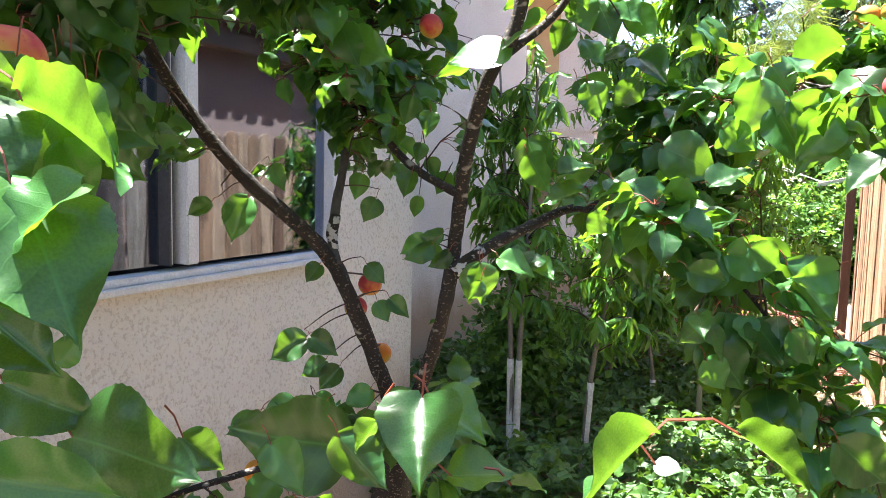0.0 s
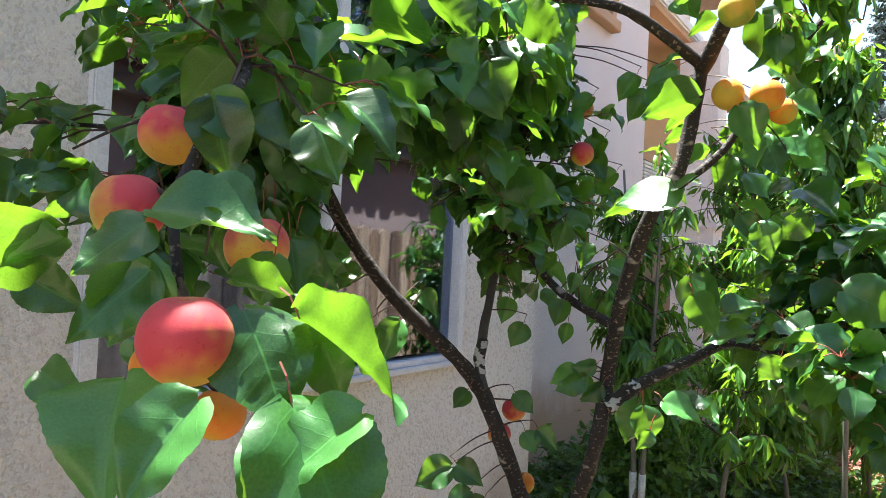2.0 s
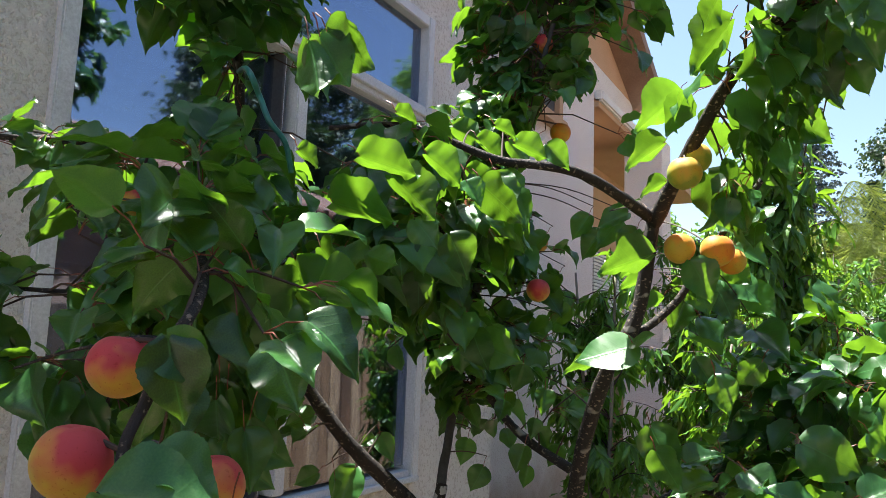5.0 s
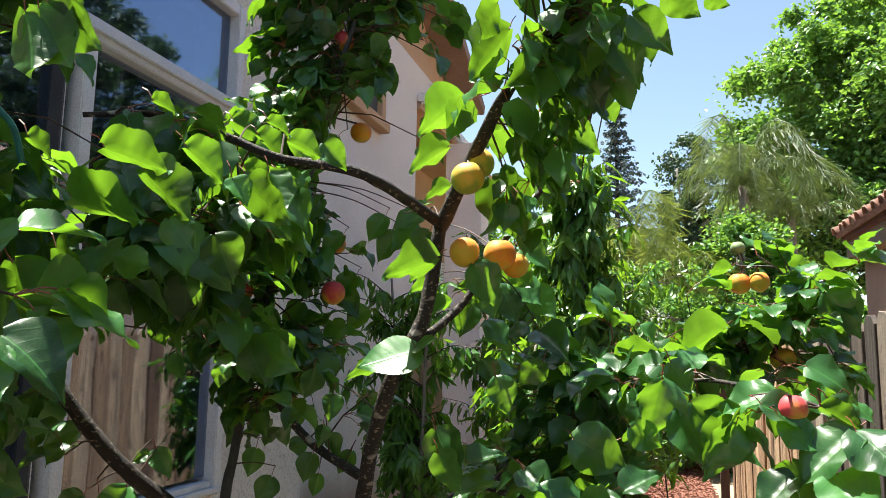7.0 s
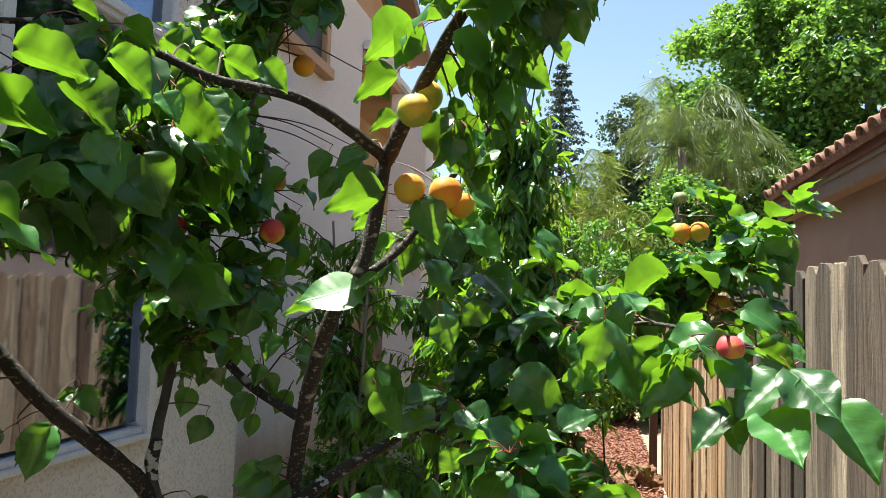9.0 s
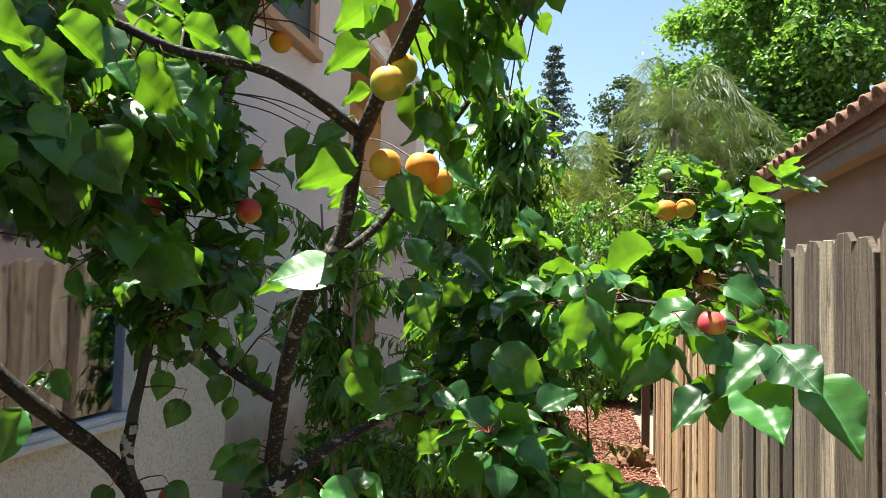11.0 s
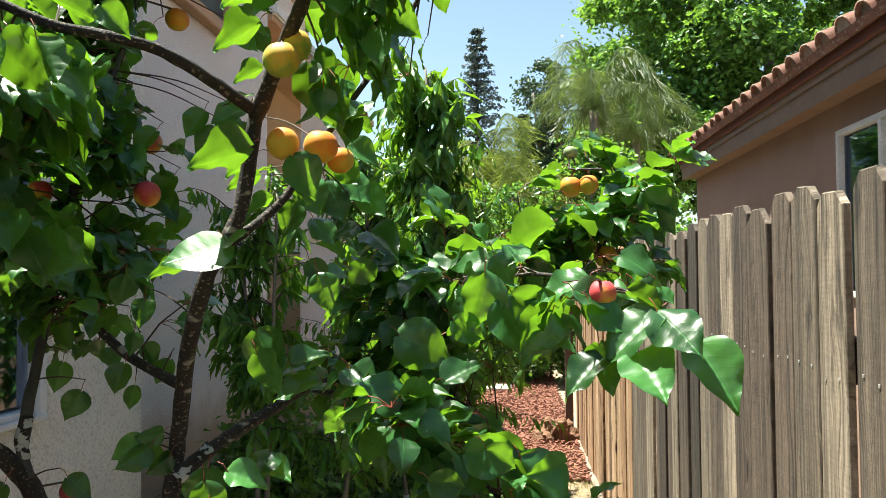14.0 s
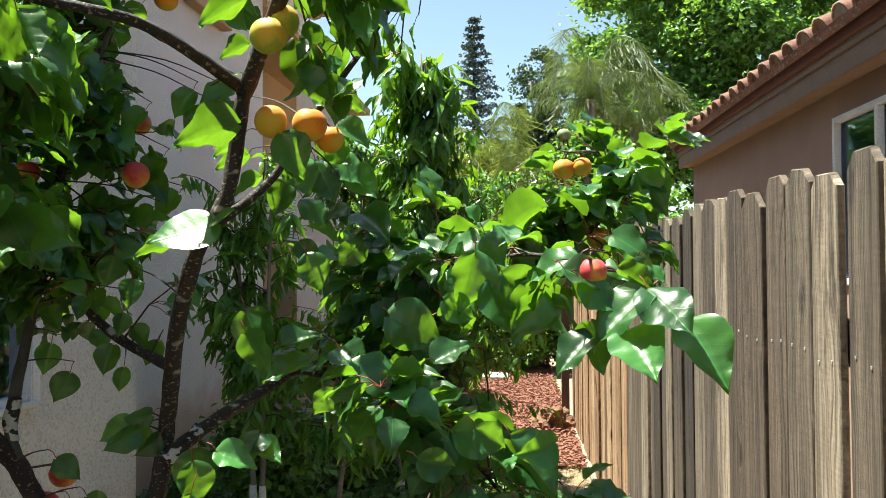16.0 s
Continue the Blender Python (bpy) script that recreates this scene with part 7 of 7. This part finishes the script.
tube("band", [(-0.93, 0.765, 2.10), (-0.662, 0.521, 1.974), (-0.644, 0.524, 1.942), (-0.629, 0.525, 1.914), (-0.621, 0.543, 1.894), (-0.623, 0.558, 1.864)], 0.0035, 0.003, M_TEAL, tape, 5, 6, 0.1)

# ---- peach trees ----
def peach_tree(base, height, stems, spread, n, seed, low=0.5, limed=True, leaf=0.115, label="slender peach tree with long drooping leaves"):
    r = random.Random(seed)
    top = empty("peach_tree", base, label, "tree", "young peach trees")
    b = Vector(base)
    heap, tw = Heap(), Heap()
    for s in range(stems):
        lean = Vector((r.uniform(-0.12, 0.12), r.uniform(-0.1, 0.1), 0))
        pts = [b + Vector((0.03 * s, 0, -0.02)), b + lean * 0.2 + Vector((0.03 * s, 0, height * 0.3)), b + lean + Vector((0.04 * s, 0, height * 0.65)), b + lean * 2 + Vector((0.04 * s, 0, height))]
        stem = tube("stem", pts, 0.017, 0.006, M_GREYBARK, top, 5, 8)
        if limed:
            band = tube("limewash_band", [b + Vector((0.03 * s, 0, 0.0)), b + lean * 0.1 + Vector((0.03 * s, 0, height * 0.14)), b + lean * 0.2 + Vector((0.03 * s, 0, height * 0.28))], 0.0195, 0.0185, M_LIME, top, 4, 8, label="white limewash on the stem")
            keep_on(band, stem)
        line = spline(pts, 5)
        for i in range(n // stems):
            f = (low + (1 - low) * r.random()) * (len(line) - 1)
            k = min(int(f), len(line) - 2)
            p = line[k]
            d = Vector((r.gauss(0, 1), r.gauss(0, 1), r.gauss(0.35, 0.5))).normalized()
            ln = spread * r.uniform(0.35, 1.0)
            e = p + d * ln + Vector((0, 0, 0.15 * ln))
            m = p + d * ln * 0.55 + Vector((0, 0, 0.2 * ln))
            v, fc = tube_data(spline([p, m, e], 3), 0.004, 0.0015, 5)
            tw.add([tuple(x) for x in v], fc)
            for q in range(16):
                t = 0.2 + 0.8 * (q + r.random()) / 16
                pos = p.lerp(m, t * 2) if t < 0.5 else m.lerp(e, min(1, t * 2 - 1))
                ax = Vector((r.gauss(0, 0.45), r.gauss(0, 0.45), -1.0 + r.gauss(0, 0.4))) + d * 0.35
                sh = SLIM[r.randrange(8)]
                heap.add(laid(leaf_frame(pos, ax, d + Vector((r.gauss(0, 0.5), r.gauss(0, 0.5), 0.7)), leaf * r.uniform(0.7, 1.25)), sh[0]), sh[1], sh[2])
    tw.make("twig_mass", M_TWIG, top)
    heap.make("crown", M_PEACH, top, "long narrow drooping leaves", smooth=True)
    return top


peach_tree((-1.22, 3.55, 0), 2.1, 2, 0.30, 70, 1, 0.52)
peach_tree((-0.86, 3.65, 0), 1.75, 1, 0.30, 70, 2, 0.45)
peach_tree((-0.70, 4.9, 0), 0.80, 1, 0.20, 26, 3, 0.8, True, 0.15, "small peach sapling with a bright leafy tip")
peach_tree((-0.38, 4.5, 0), 2.88, 1, 0.36, 95, 4, 0.60, False, 0.155)
peach_tree((-1.1, 5.3, 0), 2.5, 2, 0.6, 140, 5, 0.3, False, 0.12)
peach_tree((-0.35, 5.6, 0), 2.25, 2, 0.65, 150, 6, 0.25, False, 0.12)


# ---- broad-leaved trees, hedge, palm, conifer ----
def crown(name, heap_pts, material, parent, size, seed, label=""):
    """Small kinked leaves at the given points, as one mesh."""
    g = np.random.default_rng(seed)
    base = np.array([tuple(p) for p in heap_pts])
    n = len(base)
    y = g.normal(size=(n, 3)) * (1, 1, 0.6) + (0, 0, -0.4)
    y /= np.linalg.norm(y, axis=1, keepdims=True)
    z = g.normal(size=(n, 3)) * (0.9, 0.9, 0.3) + (0, 0, 1)
    z -= y * (z * y).sum(1, keepdims=True)
    z /= np.linalg.norm(z, axis=1, keepdims=True)
    x = np.cross(y, z)
    s = (size * g.uniform(0.6, 1.3, n))[:, None]
    shape = ((0, 0, 0), (0.36, 0.45, 0.1), (0, 1, -0.08), (-0.36, 0.45, 0.1))
    v = np.stack([base + s * (u * x + w * y + h * z) for u, w, h in shape], 1).reshape(-1, 3)
    k = 4 * np.arange(n)[:, None]
    f = np.concatenate([k + (0, 1, 2), k + (0, 2, 3)]).tolist()
    ob = mesh_ob(name, v.tolist(), f, material, None, label, "stuff")
    return keep(ob, parent)


def clumps(centre, radii, count, per, r, clump):
    """Leafy boughs: each a shallow dome of points, thickest on its upper side."""
    pts = []
    for _ in range(count):
        d = Vector((r.gauss(0, 1), r.gauss(0, 1), r.gauss(0, 1))).normalized() * r.uniform(0.30, 1.0) ** 0.5
        c = Vector((centre[0] + d.x * radii[0], centre[1] + d.y * radii[1], centre[2] + d.z * radii[2]))
        rr = clump * r.uniform(0.6, 1.4)
        flat = r.uniform(0.45, 0.85)
        for k in range(per):
            if k % 3:
                v = Vector((r.gauss(0, 1), r.gauss(0, 1), r.gauss(0.25, 1))).normalized() * rr * r.uniform(0.3, 1.0) ** 0.5
            else:
                v = Vector((r.gauss(0, 0.8), r.gauss(0, 0.8), r.gauss(0, 0.7))) * rr
            pts.append(c + Vector((v.x, v.y, v.z * flat - 0.25 * (v.x * v.x + v.y * v.y) / rr)))
    return pts


def broad_tree(base, height, radii, count, per, size, seed, label, clump=0.55, material=M_FAR, name="tree"):
    r = random.Random(seed)
    top = empty(name, base, label, "tree")
    b = Vector(base)
    mid = b + Vector((0, 0, height - radii[2]))
    tube("trunk", [b, b + Vector((0.1, 0, height * 0.25)), b + Vector((-0.1, 0.1, height * 0.5)), mid + Vector((0, 0, radii[2] * 0.5))], 0.03 * height, 0.008 * height, M_GREYBARK, top, 5, 9)
    for i in range(7):
        a = 2 * math.pi * i / 7 + r.random()
        e = mid + Vector((math.cos(a) * radii[0] * 0.7, math.sin(a) * radii[1] * 0.7, radii[2] * r.uniform(-0.3, 0.7)))
        s = b + Vector((0, 0, height * r.uniform(0.3, 0.5)))
        tube("limb", [s, s.lerp(e, 0.5) + Vector((0, 0, 0.3)), e], 0.012 * height, 0.003 * height, M_GREYBARK, top, 4, 7)
    crown("crown", clumps(mid, radii, count, per, r, clump), material, top, size, seed, "uneven crown of small green leaves")
    return top


broad_tree((8.2, 24, 0), 13.5, (6.0, 4.5, 5.2), 520, 300, 0.18, 1, "tall broad-leaved tree behind the tiled roof", 0.50)
broad_tree((3.0, 27, 0), 9.0, (2.2, 2, 4.2), 70, 260, 0.19, 2, "dark broad-leaved tree in the distance", 0.5)
broad_tree((0.95, 22, 0), 8.6, (0.75, 0.75, 3.4), 90, 170, 0.11, 7, "dark upright tree in the distance", 0.3, M_DUSK)
broad_tree((-3.0, 20, 0), 5.0, (2.6, 2, 2.4), 70, 260, 0.15, 3, "light green broad-leaved tree behind the garden", 0.5)
broad_tree((-7.5, 24, 0), 6.5, (3.5, 2, 3), 70, 260, 0.18, 4, "light green broad-leaved tree behind the garden", 0.6)

broad_tree((14.0, 18.0, 0), 13.0, (3.0, 3.0, 4.0), 150, 200, 0.22, 12, "tall dark tree beyond the brown house", 0.55, M_DUSK)
broad_tree((1.7, 16.0, 0), 4.6, (1.4, 0.9, 1.9), 60, 260, 0.12, 11, "leafy green tree in front of the palms", 0.36)


def shrub(base, radii, count, seed, label, size=0.07, per=60, clump=0.16, material=M_FAR):
    r = random.Random(seed)
    top = empty("shrub", base, label, "shrub", "shrubs behind the mulch")
    for i in range(4):
        a = 2 * math.pi * i / 4 + r.random()
        tube("stem", [base, (base[0] + math.cos(a) * radii[0] * 0.3, base[1] + math.sin(a) * radii[1] * 0.3, radii[2] * 0.6), (base[0] + math.cos(a) * radii[0] * 0.6, base[1] + math.sin(a) * radii[1] * 0.6, radii[2] * 1.3)], 0.02, 0.006, M_GREYBARK, top, 3, 6)
    crown("crown", clumps((base[0], base[1], radii[2] * 1.02), radii, count, per, r, clump), material, top, size, seed)
    return top


shrub((0.25, 11.6, 0), (0.7, 0.6, 0.75), 110, 1, "bright green leafy shrub beside the mulch", 0.08)
shrub((-0.9, 12.0, 0), (0.9, 0.7, 1.1), 130, 2, "dark green leafy shrub beside the mulch", 0.08)
shrub((-2.0, 11.4, 0), (0.8, 0.7, 1.2), 110, 3, "green leafy shrub near the porch", 0.08)
shrub((1.4, 13.0, 0), (0.9, 0.8, 1.4), 110, 4, "dark green shrub behind the fence", 0.09)
shrub((-0.3, 14.5, 0), (1.6, 0.8, 1.8), 180, 5, "tall green hedge at the garden's end", 0.1)
shrub((3.4, 13.6, 0), (1.6, 0.8, 1.5), 170, 10, "dense dark green hedge behind the fence", 0.1)
shrub((-3.4, 14.2, 0), (1.7, 0.8, 1.7), 170, 11, "dense green hedge behind the porch", 0.1)
shrub((2.45, 11.0, 0), (0.8, 0.6, 1.15), 100, 8, "dark green shrub behind the fence", 0.09)
shrub((0.95, 11.9, 0), (0.5, 0.6, 0.8), 70, 9, "green leafy shrub beside the mulch", 0.08)
shrub((-1.40, 4.25, 0), (0.18, 0.22, 0.55), 45, 7, "dark leafy bush against the house corner", 0.06)
shrub((-2.6, 10.3, 0), (0.35, 0.35, 1.1), 60, 6, "bright green bush by the porch column", 0.07)


def palm(base, height, fronds, length, seed, label, material=M_FEATHER):
    r = random.Random(seed)
    top = empty("palm", base, label, "palm")
    b = Vector(base)
    tube("trunk", [b, b + Vector((0.05, 0, height * 0.5)), b + Vector((0, 0, height))], 0.14, 0.10, M_GREYBARK, top, 5, 9)
    for i in range(fronds):
        a = 2 * math.pi * i / fronds + r.uniform(-0.3, 0.3)
        rise = r.uniform(-0.2, 1.7)
        d = Vector((math.cos(a), math.sin(a), 0))
        ln = length * r.uniform(0.8, 1.1)
        s = b + Vector((0, 0, height))
        line = spline([s, s + d * ln * 0.3 + Vector((0, 0, rise * ln * 0.45)), s + d * ln * 0.65 + Vector((0, 0, rise * ln * 0.42)), s + d * ln * 0.85 + Vector((0, 0, rise * ln * 0.42 - 0.38 * ln))], 6)
        heap = Heap()
        v, f = tube_data(line, 0.016, 0.004, 5)
        heap.add([tuple(x) for x in v], f)
        side = d.cross(Vector((0, 0, 1)))
        for k in range(2, len(line)):
            for q in range(4):
                for sg in (-1, 1):
                    p = line[k].lerp(line[k - 1], q / 4)
                    ax = side * sg * 0.75 + d * 0.45 + Vector((r.gauss(0, 0.2), r.gauss(0, 0.2), -0.75 + r.gauss(0, 0.35)))
                    m = leaf_frame(p, ax, d, ln * 0.26 * r.uniform(0.5, 1.3))
                    heap.add(laid(m, np.array([(-0.011, 0, 0), (0.011, 0, 0), (0.008, 0.6, -0.04), (0, 1, -0.12), (-0.008, 0.6, -0.04)])), [(0, 1, 2, 3, 4)])
        heap.make("frond", material, top, kind="part")
    return top


palm((1.9, 17.5, 0), 5.5, 24, 1.75, 1, "feathery queen palm with arching fronds")
palm((3.1, 19.0, 0), 5.2, 22, 1.9, 6, "feathery queen palm with arching fronds")
palm((0.35, 16.2, 0), 2.9, 24, 1.8, 2, "yellow-green feathery palm behind the shrubs", M_REED)
palm((-0.6, 16.8, 0), 3.7, 26, 1.9, 4, "yellow-green feathery palm behind the shrubs", M_REED)
palm((-1.7, 16.5, 0), 3.0, 22, 1.9, 3, "yellow-green feathery palm behind the shrubs", M_REED)

conifer = empty("conifer", (-2.2, 46, 0), "tall blue-green conifer in the distance", "tree")
tube("trunk", [(-2.2, 46, 0), (-2.2, 46, 9), (-2.2, 46, 17.2)], 0.3, 0.04, M_BARK, conifer, 3, 7)
r = random.Random(5)
pts = []
for i in range(26):
    z = 17.0 - 0.55 * i
    reach = min(0.30 * (17.5 - z) + 0.12, 2.8)
    for k in range(7):
        a = 2 * math.pi * (k + r.random()) / 7
        far = reach * r.uniform(0.65, 1.1)
        for q in range(46):
            t = r.random() ** 0.8
            pts.append(Vector((-2.2 + math.cos(a) * far * t + r.gauss(0, 0.07), 46 + math.sin(a) * far * t + r.gauss(0, 0.07), z + 0.30 * t * far - 0.2 * t * t * far + r.gauss(0, 0.06))))
crown("crown", pts, M_CONIFER, conifer, 0.24, 9)

# ---- ground cover, mulch, small things ----
r = random.Random(21)
weeds = Heap()
for i in range(15000):
    x, y = r.uniform(-2.4, 0.15), r.uniform(2.7, 7.2)
    if y > 6.2 and x > -0.6:
        continue
    h = r.uniform(0.02, 0.24) * (0.5 + noise.noise(Vector((x * 1.7, y * 1.7, 9))) ** 2 * 3 + 0.3)
    m = leaf_frame((x, y, h), (r.gauss(0, 1), r.gauss(0, 1), r.gauss(0.1, 0.5)), (r.gauss(0, 0.5), r.gauss(0, 0.5), 1), r.uniform(0.03, 0.085))
    sh = LEAVES_LOW[r.randrange(10)] if i % 3 else SLIM[r.randrange(8)]
    weeds.add(laid(m, sh[0]), sh[1], sh[2])
tagged(weeds.make("ground_cover", M_WEED, None, "low green weeds covering the soil"), category="plants")
chips = Heap()
bx, by = [-1.35 + 0.13 * i for i in range(16)], [6.1 + 0.16 * i for i in range(42)]
chips.add([(x, y, 0.028 + ground_height(x, y) + 0.012 * noise.noise(Vector((x * 9, y * 9, 5)))) for y in by for x in bx],
          [(16 * j + i, 16 * j + i + 1, 16 * j + i + 17, 16 * j + i + 16) for j in range(41) for i in range(15)])
cube = np.array([(x, y, z) for x in (-0.5, 0.5) for y in (-0.5, 0.5) for z in (-0.5, 0.5)])
cf = [(0, 1, 3, 2), (4, 6, 7, 5), (0, 4, 5, 1), (2, 3, 7, 6), (0, 2, 6, 4), (1, 5, 7, 3)]
for i in range(11000):
    x, y = r.uniform(-1.3, 0.6), r.uniform(6.0, 12.4)
    m = np.array(pose(x, y, 0.04 + r.uniform(0, 0.03), r.uniform(-25, 25), r.uniform(-25, 25), r.uniform(0, 360)) @ Matrix.Diagonal((r.uniform(0.02, 0.07), r.uniform(0.008, 0.022), 0.007, 1)))
    chips.add(cube @ m[:3, :3].T + m[:3, 3], cf)
tagged(chips.make("mulch", M_MULCH, None, "reddish bark mulch spread on the soil"), category="mulch")
straw = Heap()
for i in range(5200):
    x, y = 0.60 - abs(r.gauss(0, 0.2)), r.uniform(3.2, 8.0)
    m = leaf_frame((x, y, 0.0), (r.gauss(0, 0.8), r.gauss(0, 0.8), 0.5), (0, 0, 1), r.uniform(0.03, 0.11))
    straw.add(laid(m, np.array([(-0.02, 0, 0.1), (0.02, 0, 0.1), (0.0, 1, 0)])), [(0, 1, 2)])
tagged(straw.make("dry_grass", M_STRAW, None, "dry straw-coloured grass along the fence"), category="grass")


def lump(name, place, size, material, seed, label, category):
    bm = bmesh.new()
    bmesh.ops.create_icosphere(bm, subdivisions=4, radius=0.5)
    for v in bm.verts:
        v.co *= 1 + 0.6 * noise.noise(v.co * 3.1 + Vector((seed, 0, 0))) + 0.3 * noise.noise(v.co * 8 + Vector((seed, 4, 0))) + 0.14 * noise.noise(v.co * 21 + Vector((seed, 9, 0)))
        v.co = Vector((v.co.x * size[0], v.co.y * size[1], max(v.co.z, -0.3) * size[2]))
    ob = part(name, bm, material, None, label)
    ob.location = place
    return tagged(ob, category=category)


lump("dirt_clod", (0.40, 7.45, 0.09), (0.34, 0.34, 0.34), M_ROCK, 2, "lump of brown earth on the mulch", "rock")
lump("stone", (-0.1, 8.6, 0.04), (0.25, 0.2, 0.14), M_ROCK, 5, "brown stone on the mulch", "rock")
slab = tagged(part("paving_slab", box(-0.55, -0.05, 10.45, 10.9, 0.03, 0.08, 0.008), M_STONE, None, "pale square paving slab on the mulch"), category="slab")


def plant_label(place, turn, material, label):
    top = empty("plant_label", place, label, "plant label", "plastic labels by the wall")
    bm = box(-0.05, 0.05, -0.002, 0.002, 0.0, 0.13, 0.001)
    bmesh.ops.rotate(bm, cent=(0, 0, 0), matrix=Matrix.Rotation(radians(24), 3, "X"), verts=bm.verts)
    bmesh.ops.rotate(bm, cent=(0, 0, 0), matrix=Matrix.Rotation(radians(turn), 3, "Z"), verts=bm.verts)
    part("face", bm, material, top)
    bm = box(-0.045, 0.045, -0.002, 0.002, 0.0, 0.125, 0.001)
    bmesh.ops.rotate(bm, cent=(0, 0, 0), matrix=Matrix.Rotation(radians(-24), 3, "X"), verts=bm.verts)
    bmesh.ops.translate(bm, vec=(0, 0.1, 0), verts=bm.verts)
    bmesh.ops.rotate(bm, cent=(0, 0, 0), matrix=Matrix.Rotation(radians(turn), 3, "Z"), verts=bm.verts)
    part("back", bm, material, top)
    return top


plant_label((-2.05, 5.75, 0.06), 30, M_PINK, "folded pink and white plastic plant label")
plant_label((-1.85, 6.1, 0.05), -20, M_YELLOW, "yellow plastic plant label in the weeds")
plant_label((-1.95, 6.6, 0.12), 10, M_BLUE, "blue plastic plant label in the weeds")

shed = empty("lean_to", (0.62, 12.3, 0), "small grey lean-to with dark posts behind the fence", "shelter")
bm = box(0.36, 1.4, 11.9, 12.9, 1.50, 1.56, 0.006)
for v in bm.verts:
    v.co.z += (v.co.x - 0.36) * 0.25
keep(part("roof", bm, M_STONE, None, "weathered grey board roof"), shed)
for x, y in ((0.42, 12.0), (1.3, 12.0), (0.42, 12.8), (1.3, 12.8)):
    keep(part("post", box(x - 0.035, x + 0.035, y - 0.035, y + 0.035, 0, 1.52 + (x - 0.36) * 0.25, 0.004), M_POST), shed)
lantern = empty("lantern", (0.56, 11.6, 0), "pale yellow garden lantern on a post", "lantern")
keep(part("post", box(0.54, 0.58, 11.58, 11.62, 0, 0.92, 0.004), M_POST), lantern)
keep(part("body", box(0.49, 0.63, 11.53, 11.67, 0.92, 1.10, 0.012), M_STRAW), lantern)
keep(part("cap", box(0.47, 0.65, 11.51, 11.69, 1.10, 1.14, 0.01), M_YELLOW), lantern)
for k, (a, b) in enumerate((((-0.9, 10.8, 2.15), (0.5, 12.1, 1.58)), ((-0.7, 11.0, 1.98), (0.55, 12.05, 1.58)))):
    cord = empty("cord", a, "thin white cord stretched to the lean-to", "cord", "white cords")
    m = (Vector(a) + Vector(b)) / 2 - Vector((0, 0, 0.02))
    tube("strand", [a, m, b], 0.006, 0.006, M_WHITE, cord, 4, 5, 0.0)
